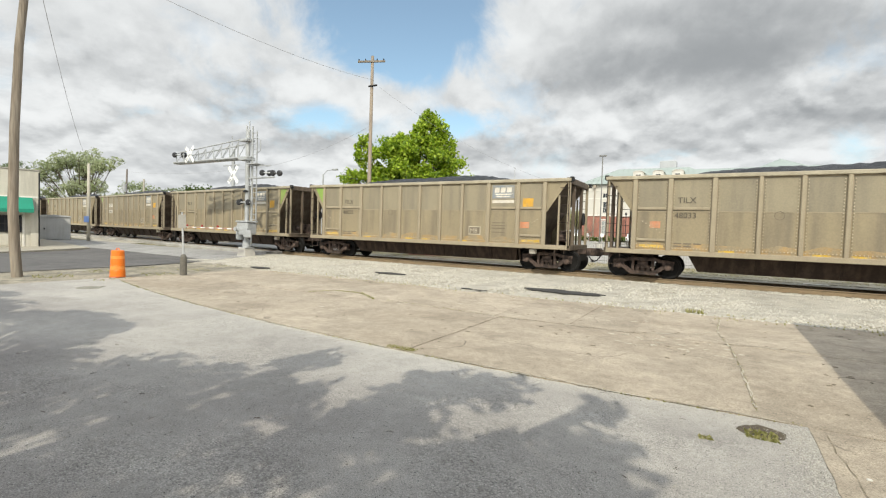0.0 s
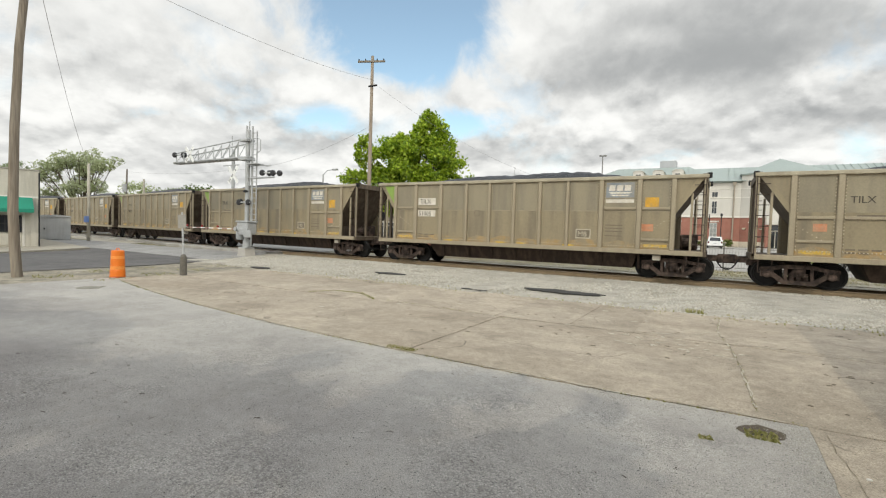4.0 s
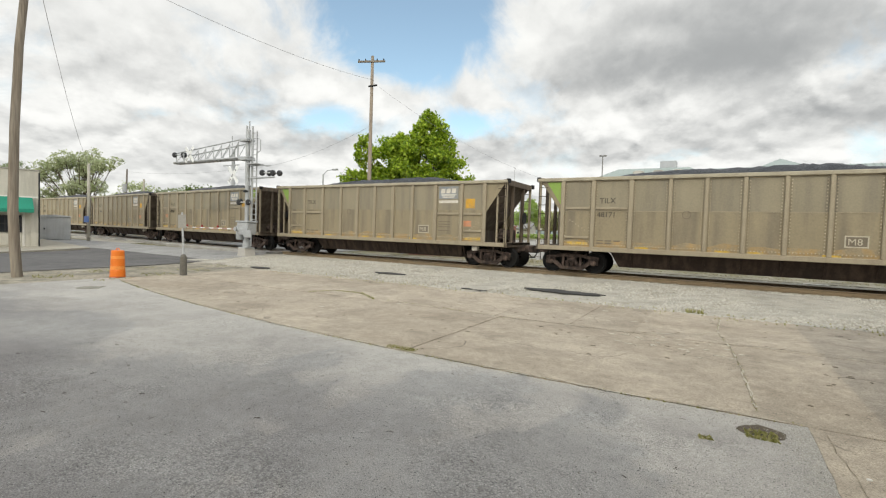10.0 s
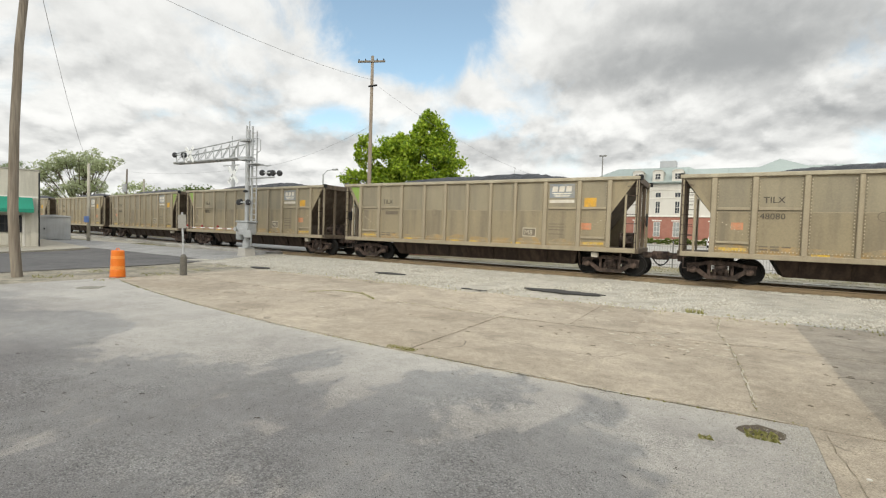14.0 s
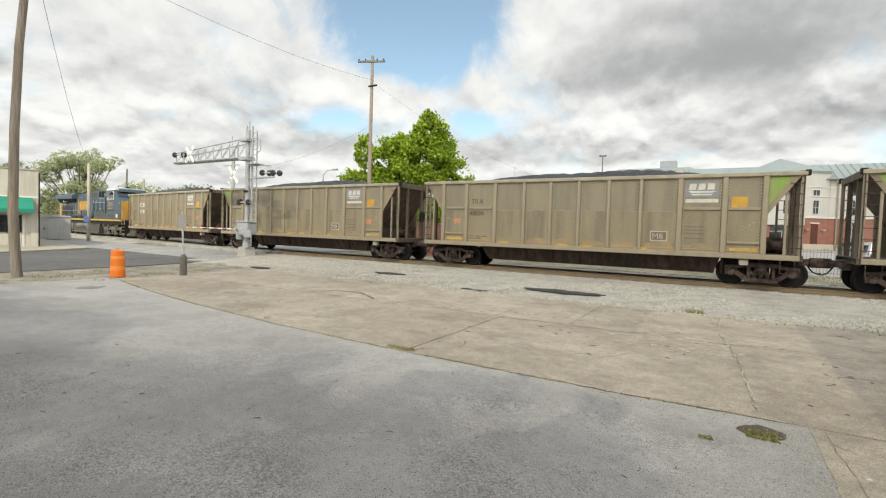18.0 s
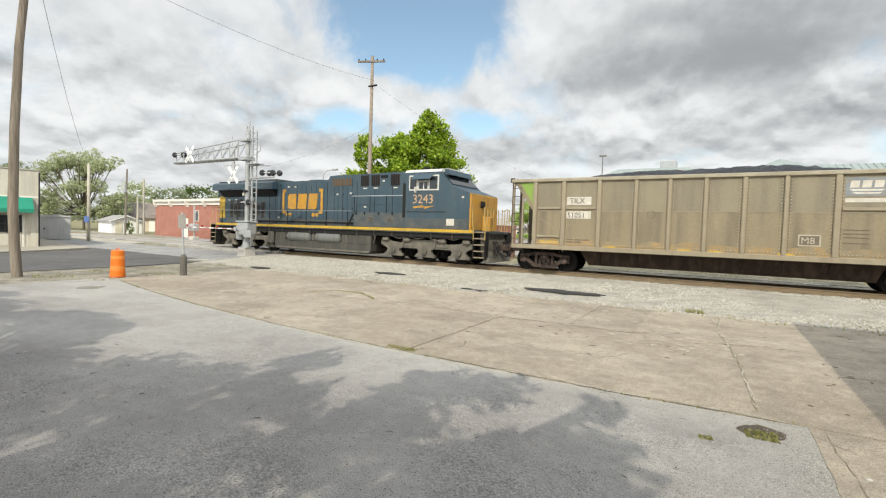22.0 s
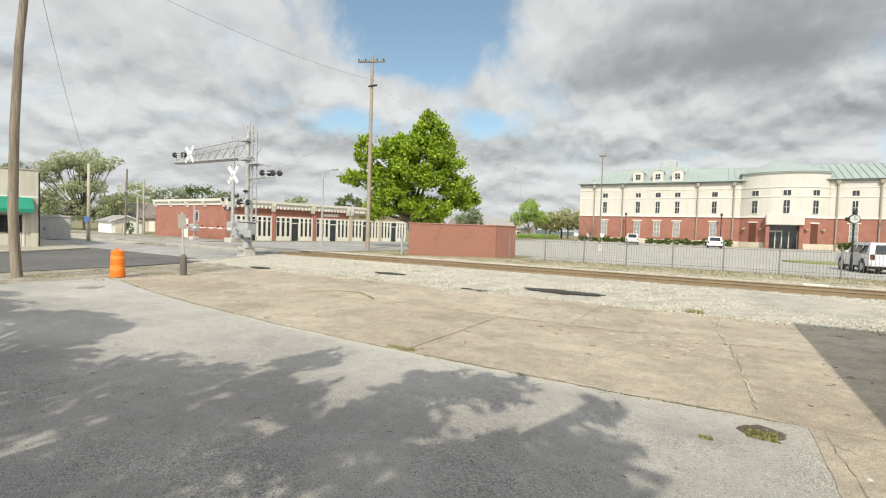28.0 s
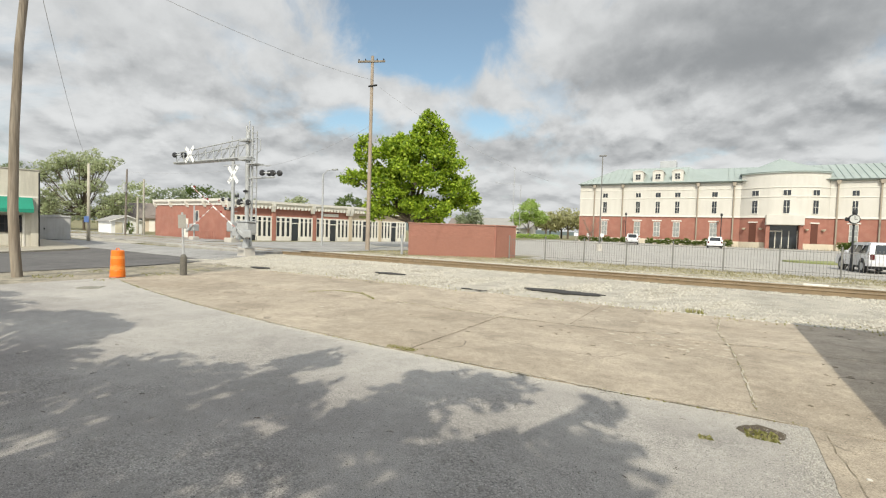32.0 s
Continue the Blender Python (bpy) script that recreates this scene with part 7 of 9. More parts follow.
# ---- crossing signals ----
def flasher(parent, m, n=2):
    """Round black flasher units with hoods, on a cross bar."""
    bar = part("flasher_bar", G().cyl((-0.45, 0, 0), (0.45, 0, 0), 0.035, n=8), STEEL_GREY, parent, at=m)
    for s in (-1, 1):
        u = part("flasher", G().lathe([(0.155, 0.0), (0.165, 0.02), (0.165, 0.05), (0.08, 0.1)][::-1], 18, at=(s * 0.3, 0, 0), axis="y").lathe([(0.11, -0.04), (0.13, -0.02), (0.13, 0.0), (0.1, 0.02)], 14, at=(s * 0.3, 0, 0), axis="y"), BLACK_PAINT, bar, "black round flasher with hood")
        hood_ = G()
        for i in range(9):
            a0, a1 = math.pi * i / 9, math.pi * (i + 1) / 9
            r = 0.125
            hood_.quad((s * 0.3 + r * math.cos(a0), -0.03, r * math.sin(a0)), (s * 0.3 + r * math.cos(a1), -0.03, r * math.sin(a1)), (s * 0.3 + r * math.cos(a1), -0.3, r * math.sin(a1) - 0.02), (s * 0.3 + r * math.cos(a0), -0.3, r * math.sin(a0) - 0.02))
        hood_.quad((s * 0.3 + 0.135, -0.03, 0), (s * 0.3 - 0.135, -0.03, 0), (s * 0.3 - 0.135, -0.031, 0.01), (s * 0.3 + 0.135, -0.031, 0.01))
    return bar


def crossbuck(parent, m):
    a = part("crossbuck", G().box(-0.61, 0.61, -0.015, 0.0, -0.11, 0.11, 0.004), SIGNAL_WHITE, parent, "white crossbuck boards", at=m @ pose(0, 0, 0, 0, 48, 0))
    part("board", G().box(-0.61, 0.61, -0.03, -0.016, -0.11, 0.11, 0.004), SIGNAL_WHITE, a, at=pose(0, 0, 0, 0, -96, 0))
    for i in range(5):
        part("mark", G().box(-0.48 + i * 0.11, -0.41 + i * 0.11, -0.036, -0.03, -0.06, 0.06) if i != 2 else G().box(0.32, 0.38, -0.036, -0.03, -0.06, 0.06), mat("worn_black_mark", (0.25, 0.25, 0.25)), a, at=pose(0, 0.0, 0, 0, -96, 0))


def gate_arm(parent, reach, m):
    """Red and white striped boom on its pivot, reaching along -x."""
    ARM_RED = mat("boom_red", (0.42, 0.25, 0.22), 0.6)
    piv = part("boom", G().box(-0.05, 0.9, -0.06, 0.06, -0.1, 0.1, 0.02).cyl((0, -0.14, 0), (0, 0.14, 0), 0.12), STEEL_GREY, parent, "striped crossing boom", at=m)
    n = int(reach / 0.4)
    for i in range(n):
        w0, w1 = 0.036 - 0.018 * i / n, 0.036 - 0.018 * (i + 1) / n
        x0, x1 = -0.05 - i * reach / n, -0.05 - (i + 1) * reach / n
        part("boom_stripe", G().prism([(x0, -w0), (x0, w0), (x1, w1), (x1, -w1)], -0.02, 0.02), SIGNAL_WHITE if i % 2 else ARM_RED, piv)
    for k in (0.35, 0.65, 0.95):
        part("boom_lamp", G().cyl((-reach * k, -0.03, 0.1), (-reach * k, 0.03, 0.1), 0.06, n=10), mat("lamp_red", (0.3, 0.02, 0.02), 0.3), piv)
    return piv


sig = thing("cantilever_signal", pose(-22.95, 17.4, 0.12), "galvanised crossing signal with cantilever, ladder and lowered boom", "signal")
part("foundation", G().prism([(-0.36, -0.1), (0.36, -0.1), (0.26, 0.5), (-0.26, 0.5)], -0.34, 0.34), mat("pedestal_concrete", (0.5, 0.47, 0.42), 0.9, 0, 0.12, 2, 20, 0.2), sig)
part("mast_base", G().cyl((0, 0, 0.5), (0, 0, 0.95), 0.22, 0.19, n=14).box(-0.3, 0.3, -0.3, 0.3, 0.48, 0.54, 0.01), STEEL_GREY, sig)
part("mast", G().cyl((0, 0, 0.9), (0, 0, 7.1), 0.125, n=14), STEEL_GREY, sig)
part("mast_tip", G().cyl((0.1, 0, 7.0), (0.1, 0, 7.6), 0.04).cyl((-0.12, 0, 7.0), (-0.12, 0, 7.35), 0.05), STEEL_GREY, sig)
for z, y in ((5.55, -0.25), (5.55, 0.25), (6.55, -0.25), (6.4, 0.25)):
    low = z < 6
    part("truss_chord", G().cyl((-0.3, y, z), (-6.75, y, z if low else z - 0.45), 0.055 if low else 0.04, n=8), STEEL_GREY, sig)
for i in range(9):
    x = -0.5 - i * 0.75
    zt = 6.5 - 0.45 * (i / 9)
    for y in (-0.25, 0.25):
        part("truss_strut", G().cyl((x, y, 5.55), (x, y, zt - 0.05), 0.024, n=6), STEEL_GREY, sig)
        if i < 8:
            part("truss_strut", G().cyl((x - 0.75, y, 5.57), (x, y, zt - 0.08), 0.02, n=6), STEEL_GREY, sig)
part("truss_deck", G().box(-6.9, -0.2, -0.22, 0.22, 5.48, 5.53), STEEL_GREY, sig)
part("truss_bracket", G().box(-0.45, 0.25, -0.3, 0.3, 5.4, 5.6, 0.02).box(-0.4, 0.25, -0.28, 0.28, 6.45, 6.6, 0.02), STEEL_GREY, sig)
crossbuck(sig, pose(-4.95, -0.34, 5.95))
crossbuck(sig, pose(-0.85, -0.3, 4.6))
flasher(sig, pose(-6.2, -0.3, 6.0, 0, 0, 20))
flasher(sig, pose(-6.45, 0.25, 6.05, 0, 0, 160))
flasher(sig, pose(1.75, -0.1, 4.65, 0, 0, 25))
flasher(sig, pose(2.0, 0.2, 4.65, 0, 0, 200))
part("flasher_arm", G().cyl((0, 0, 4.4), (2.2, 0, 4.42), 0.05).cyl((0, 0, 5.1), (1.9, 0, 5.05), 0.03), STEEL_GREY, sig)
flasher(sig, pose(0.05, -0.3, 3.05, 0, 0, 15))
flasher(sig, pose(-0.5, 0.2, 3.1, 0, 0, 110))
lad = part("ladder", G().box(0.40, 0.44, -0.03, 0.03, 1.9, 7.0).box(0.74, 0.78, -0.03, 0.03, 1.9, 7.0), STEEL_GREY, sig, "galvanised access ladder")
for i in range(17):
    part("rung", G().cyl((0.42, 0, 2.1 + i * 0.3), (0.76, 0, 2.1 + i * 0.3), 0.02, n=6), STEEL_GREY, lad)
for z in (2.4, 4.0, 5.6):
    part("ladder_bracket", G().cyl((0, 0, z), (0.42, 0, z), 0.03), STEEL_GREY, lad)
part("ladder_cage", G().tube([(0.78, 0, 6.6), (1.05, 0, 6.5), (1.05, 0, 5.9), (0.78, 0, 5.8)], 0.025), STEEL_GREY, sig)
part("platform", G().box(0.2, 1.0, -0.3, 0.3, 5.15, 5.2), STEEL_GREY, sig)
part("conduit", G().cyl((0.24, 0.1, 0.6), (0.24, 0.1, 7.3), 0.055, n=8).cyl((-0.2, 0.12, 0.6), (-0.2, 0.12, 5.2), 0.035, n=8), STEEL_GREY, sig)
part("bell", G().lathe([(0.02, 0.0), (0.14, 0.02), (0.15, 0.1), (0.05, 0.16)], 14, at=(0, -0.1, 3.6)), BLACK_PAINT, sig)
box_ = part("gate_mechanism", G().box(-0.25, 0.65, -0.5, 0.2, 1.25, 1.95, 0.08), STEEL_GREY, sig, "grey gate mechanism housing")
part("mechanism_lid", G().box(-0.3, 0.7, -0.53, 0.23, 1.93, 2.02, 0.03), STEEL_GREY, box_)
part("counterweight", G().box(0.5, 1.1, -0.62, -0.5, 1.1, 1.5, 0.04).box(0.1, 0.6, -0.6, -0.52, 1.25, 1.5, 0.02), STEEL_GREY, sig)
part("cable_box", G().box(-0.65, -0.2, -0.25, 0.2, 0.95, 1.75, 0.05), STEEL_GREY, sig)
BOOM_NEAR = gate_arm(sig, 4.9, pose(-0.1, -0.56, 1.55))

sig2 = thing("crossing_signal", pose(-38.0, 27.3, 0.25), "galvanised crossing signal mast with lights beyond the tracks", "signal")
part("foundation", G().box(-0.5, 0.5, -0.5, 0.5, -0.1, 0.45, 0.06), MATS["pedestal_concrete"], sig2)
part("mast", G().cyl((0, 0, 0.4), (0, 0, 8.4), 0.15, n=12), STEEL_GREY, sig2)
part("mast_tip", G().cyl((-0.2, 0, 8.3), (-0.2, 0, 9.6), 0.04), STEEL_GREY, sig2)
part("cross_arm", G().cyl((-1.4, 0, 7.0), (0.8, 0, 7.0), 0.05).cyl((-0.6, 0, 7.6), (0.4, 0, 7.6), 0.05), STEEL_GREY, sig2)
flasher(sig2, pose(-0.7, -0.2, 3.9, 0, 0, 30))
flasher(sig2, pose(0.9, -0.2, 4.2, 0, 0, 160))
flasher(sig2, pose(-1.0, 0.2, 3.1, 0, 0, 10))
part("case", G().box(-0.4, 0.4, -0.35, 0.35, 1.0, 1.9, 0.06), STEEL_GREY, sig2)
part("case", G().box(0.3, 0.9, -0.3, 0.3, 0.6, 1.3, 0.06), STEEL_GREY, sig2)
for i in range(14):
    part("rung", G().cyl((0.3, 0, 1.8 + i * 0.35), (0.62, 0, 1.8 + i * 0.35), 0.018, n=5), STEEL_GREY, sig2)

gate2 = thing("gate_post", pose(-44.3, 27.6, 0.25), "grey gate mechanism with a striped boom beyond the tracks", "signal")
part("foundation", G().box(-0.35, 0.35, -0.35, 0.35, -0.1, 0.35, 0.05), MATS["pedestal_concrete"], gate2)
part("post", G().cyl((0, 0, 0.3), (0, 0, 3.4), 0.07), STEEL_GREY, gate2)
part("mechanism", G().box(-0.4, 0.4, -0.3, 0.3, 0.9, 1.6, 0.06), STEEL_GREY, gate2)
part("counterweight", G().box(-1.3, -0.5, -0.42, -0.3, 1.1, 1.6, 0.05), STEEL_GREY, gate2)
BOOM_FAR = gate_arm(gate2, 5.2, pose(0.1, -0.36, 1.3, 0, 0, 180))


# ---- poles, wires, lamps ----
def sagging(p, q, sag, n=14):
    p, q = Vector(p), Vector(q)
    return [p.lerp(q, i / n) - Vector((0, 0, 4 * sag * (i / n) * (1 - i / n))) for i in range(n + 1)]


WIRE = mat("dark_cable", (0.36, 0.36, 0.365), 0.7, 0, 0.1)
p1 = thing("utility_pole", pose(-19.5, 6.22, 0), "leaning weathered wooden utility pole at the lot's edge", "pole")
g = G()
bend = [(0, 0, -0.2, 0.15), (0, -0.07, 0.9, 0.142), (0, -0.115, 2.2, 0.135), (0, -0.07, 4.8, 0.125), (0, 0.05, 7.4, 0.115), (0, 0.2, 9.2, 0.108), (0, 0.42, 11.4, 0.1)]
for j, (bx, by, bz, br) in enumerate(bend):
    g.v += [(bx + br * math.cos(2 * math.pi * i / 14), by + br * math.sin(2 * math.pi * i / 14), bz) for i in range(14)]
    if j:
        g.f += [(j * 14 - 14 + i, j * 14 - 14 + (i + 1) % 14, j * 14 + (i + 1) % 14, j * 14 + i) for i in range(14)]
part("pole", g, WOOD_POLE, p1, smooth=True)
part("crossarm", G().box(-1.2, 1.2, -0.06, 0.06, 10.9, 11.02, 0.01), WOOD_POLE, p1)
p2 = thing("utility_pole", pose(-23.3, 28.5, 0.25), "tall wooden utility pole with a crossarm beyond the tracks", "pole")
part("pole", G().cyl((0, 0, -0.2), (-0.32, 0.42, 15.0), 0.17, 0.11, n=12), mat("dry_pole_wood", (0.335, 0.275, 0.215), 0.9, 0, 0.2, 1.2, 24, 0.3), p2)
arm = part("crossarm", G().box(-1.05, 1.05, -0.06, 0.06, -0.07, 0.07, 0.01), WOOD_POLE, p2, at=pose(-0.3, 0.3, 14.55, 0, -8, 75 - 30))
for x in (-0.95, -0.45, 0.45, 0.95):
    part("insulator", G().lathe([(0.02, 0.05), (0.05, 0.1), (0.05, 0.16), (0.02, 0.22)], 8, at=(x, 0, 0)), BLACK_IRON, arm)
part("bracket", G().box(-0.5, 0.3, 0.2, 0.3, 12.6, 12.72, 0.01), BLACK_IRON, p2)
PALE_POLE = mat("pale_grey_pole_wood", (0.44, 0.41, 0.34), 0.9, 0, 0.15, 1.5, 25, 0.3, 0.006, dirt=(0.34, 0.31, 0.25), amt=0.5, streak=True)
p3 = thing("wooden_post", pose(-44.2, 18.6, 0.1), "plain wooden street pole with a small blue sign", "pole")
part("pole", G().cyl((0, 0, -0.2), (0.0, 0, 6.35), 0.13, 0.10, n=12), PALE_POLE, p3, smooth=True)
part("sign", G().box(-0.35, 0.45, -0.19, -0.16, 1.6, 2.1, 0.01), mat("blue_sign", (0.12, 0.2, 0.45), 0.5), p3, "small blue sign")
p4 = thing("utility_pole", pose(-57.4, 27.7, 0.1), "dark slim utility pole across the street", "pole")
part("pole", G().cyl((0, 0, -0.2), (0.15, 0.1, 7.6), 0.11, 0.08), mat("dark_pole_wood", (0.2, 0.175, 0.15), 0.9, 0, 0.2, 2, 20, 0.3), p4)
part("transformer", G().cyl((0.25, -0.2, 5.0), (0.25, -0.2, 5.9), 0.2), STEEL_GREY, p4)
for x, y, h in ((-61.5, 31.1, 4.7), (-61.7, 31.9, 7.0)):
    pp = thing("wooden_post", pose(x, y, 0.15), "pale wooden pole by the houses", "pole")
    part("pole", G().cyl((0, 0, -0.2), (0, 0, h), 0.14, 0.11), PALE_POLE, pp)
for a, c, sag, rr in (((-19.4, 6.8, 11.0), (-23.5, 28.8, 13.4), 0.5, 0.013), ((-19.45, 6.7, 9.9), (-44.3, 18.6, 6.5), 0.7, 0.012), ((-23.5, 28.8, 9.9), (-42, 30.5, 7.4), 0.8, 0.014),
                      ((-23.5, 28.9, 13.2), (-14, 44, 7.0), 0.8, 0.012), ((-57.25, 27.8, 7.4), (-42, 30.5, 7.4), 0.3, 0.012)):
    tagged(new("overhead_wire", G().tube(sagging(a, c, sag), rr * 0.75, 5).mesh("overhead_wire", WIRE)), "thin dark overhead cable between poles", "cable", group="overhead wires")


def street_lamp(x, y, z, h, arm_, label):
    la = thing("street_lamp", pose(x, y, z), label, "street lamp")
    part("pole", G().cyl((0, 0, -0.1), (0, 0, h), 0.09, 0.06), STEEL_GREY, la)
    part("arm", G().tube([(0, 0, h - 0.05), (arm_[0] * 0.4, arm_[1] * 0.4, h + 0.35), (arm_[0], arm_[1], h + 0.45)], 0.035), STEEL_GREY, la)
    part("lamp_head", G().box(arm_[0] - 0.08, arm_[0] + 0.5, arm_[1] - 0.14, arm_[1] + 0.14, h + 0.38, h + 0.52, 0.04), STEEL_GREY, la)
    return la


street_lamp(-30.1, 30.5, 0.25, 6.3, (0.75, 0.45), "galvanised street lamp before the storefronts")
street_lamp(-43, 112, 0.5, 13.5, (-5.5, -3.0), "tall street lamp far behind the parking lot")
ll = thing("lot_light", pose(-10.9, 52.4, 0.32), "tall dark parking lot light on a concrete pedestal", "street lamp")
part("pedestal", G().cyl((0, 0, -0.1), (0, 0, 0.85), 0.32, n=16), MATS["pedestal_concrete"], ll)
part("pole", G().cyl((0, 0, 0.8), (-0.05, 0, 10.2), 0.075, 0.05), mat("bronze_pole", (0.2, 0.195, 0.18), 0.6, 0.2, 0.15, 2, 20, 0.05), ll)
part("lamp_head", G().box(-0.42, -0.08, -0.15, 0.15, 10.15, 10.28, 0.03).box(0.0, 0.34, -0.15, 0.15, 10.15, 10.28, 0.03), MATS["bronze_pole"], ll)
fl = thing("flagpole", pose(-40, 100, 0.8), "thin bare pole behind the lot", "pole")
part("pole", G().cyl((0, 0, 0), (0, 0, 16.0), 0.08, 0.05), STEEL_GREY, fl)
for x in (-15.3, 0.6, 22.6):
    bn = thing("banner_post", pose(x, 96.5, 0.8), "slim dark lamp post before the building", "street lamp")
    part("pole", G().cyl((0, 0, 0), (0, 0, 5.4), 0.07), BLACK_PAINT, bn)
    part("lantern", G().box(-0.18, 0.18, -0.18, 0.18, 5.3, 5.8, 0.05), BLACK_PAINT, bn)
# street clock
ck = thing("street_clock", pose(6.95, 36.1, 0.3), "black two-faced street clock on a post", "clock")
part("post", G().lathe([(0.16, 0.0), (0.16, 0.25), (0.08, 0.4), (0.055, 1.2), (0.05, 2.7), (0.1, 2.8)], 14), BLACK_PAINT, ck)
case = part("case", G().lathe([(0.12, -0.14), (0.26, -0.12), (0.28, -0.08), (0.28, 0.08), (0.26, 0.12), (0.12, 0.14)], 22, at=(0, 0, 3.1), axis="y"), BLACK_PAINT, ck)
# a white dial; the grey in its colour is shade
part("dial", G().cyl((0, -0.16, 3.1), (0, -0.135, 3.1), 0.225, n=22), mat("dial_shaded_white", (0.5, 0.5, 0.47), 0.4), case, "white clock dial, greyed for shade")
part("clock_hand", G().box(-0.012, 0.012, -0.17, -0.16, 3.08, 3.27), BLACK_PAINT, case)
part("clock_hand", G().box(0.0, 0.13, -0.17, -0.16, 3.08, 3.1), BLACK_PAINT, case)
part("side_dial", G().box(-0.42, -0.27, -0.08, 0.08, 2.98, 3.22, 0.05), BLACK_PAINT, case)
part("finial", G().lathe([(0.05, 3.4), (0.1, 3.47), (0.08, 3.6), (0.02, 3.68)], 12), BLACK_PAINT, ck)

# ---- things on the near side ----
DRUM = mat("drum_orange", (0.80, 0.19, 0.015), 0.45, 0, 0.08, 2, 25, 0.05)
dr = thing("traffic_drum", pose(-17.62, 8.28, 0), "orange plastic traffic drum at the lot's edge", "drum")
part("barrel", G().lathe([(0.228, 0.05), (0.226, 0.22), (0.216, 0.24), (0.216, 0.4), (0.209, 0.42), (0.209, 0.58), (0.202, 0.6), (0.202, 0.76), (0.196, 0.78), (0.192, 0.88), (0.17, 0.91), (0.05, 0.91)], 24), DRUM, dr, smooth=False)
part("base_ring", G().lathe([(0.238, 0.0), (0.238, 0.03), (0.228, 0.05), (0.2, 0.05)], 24), mat("drum_base", (0.62, 0.14, 0.02), 0.6), dr)
part("handle", G().tube([(-0.1, 0, 0.92), (-0.08, 0, 0.98), (0.08, 0, 0.98), (0.1, 0, 0.92)], 0.014), DRUM, dr)
for z in (0.32, 0.68):
    part("band", G().lathe([(0.219 - (z - 0.3) * 0.04, z - 0.055), (0.217 - (z - 0.3) * 0.04, z + 0.055)], 24), mat("drum_band", (0.86, 0.3, 0.06), 0.3), dr, "paler orange reflective band")
sg = thing("road_sign", pose(-16.95, 10.2, 0), "small grey sign seen from behind on a slim post", "sign")
part("post", G().box(-0.03, 0.03, -0.02, 0.02, -0.1, 2.3), STEEL_GREY, sg, at=pose(0, 0, 0, 0, -2.5, 28))
part("plate", G().box(-0.15, 0.15, -0.03, -0.02, 1.72, 2.22, 0.004), mat("dull_sign_back", (0.33, 0.315, 0.28), 0.6, 0.2, 0.15, 3, 25, 0.05), sg, "bare metal back of a sign", at=pose(0, 0, 0, 0, -2.5, 28))
bo_ = thing("bollard", pose(-16.75, 10.05, 0), "short weathered dark wooden bollard", "bollard")
part("post", G().lathe([(0.12, -0.1), (0.115, 0.55), (0.11, 0.68), (0.07, 0.76), (0.02, 0.78)], 12), mat("bollard_wood", (0.14, 0.13, 0.11), 0.9, 0, 0.3, 4, 30, 0.4, 0.01), bo_)

# picket fence beyond the track
FENCE_GREY = mat("fence_grey_paint", (0.2, 0.195, 0.18), 0.6, 0, 0.15, 3, 20, 0.05)
fence = thing("metal_fence", pose(0, 28.6, 0.28), "black metal picket fence between track and parking lot", "fence")
pick = G().box(-0.007, 0.007, -0.007, 0.007, 0.08, 1.36).mesh("picket", FENCE_GREY)
post_ = G().box(-0.035, 0.035, -0.035, 0.035, -0.1, 1.5, 0.01).mesh("fence_post", FENCE_GREY)
x = -11.6
k = 0
while x < 24:
    if k % 18 == 0:
        part("post", post_, None, fence, at=(x, 0, 0))
    else:
        part("picket", pick, None, fence, at=(x, 0, 0))
    x += 0.133
    k += 1
for z in (0.2, 1.2):
    part("rail", G().box(-11.6, 24, -0.014, 0.014, z, z + 0.025), FENCE_GREY, fence)


# ---- parked vehicles ----
CAR_WHITE = mat("white_car_paint", (0.78, 0.78, 0.77), 0.25, 0, 0.04, 1, 10, 0.0, spec=0.6)
CAR_SILVER = mat("pale_silver_paint", (0.70, 0.70, 0.71), 0.25, 0.2, 0.04, 1, 10, 0.0, spec=0.6)
TYRE = mat("tyre_rubber", (0.02, 0.02, 0.02), 0.85, 0, 0.15, 4, 30, 0.1)
RED_LAMP = mat("tail_lamp_red", (0.10, 0.016, 0.016), 0.25)


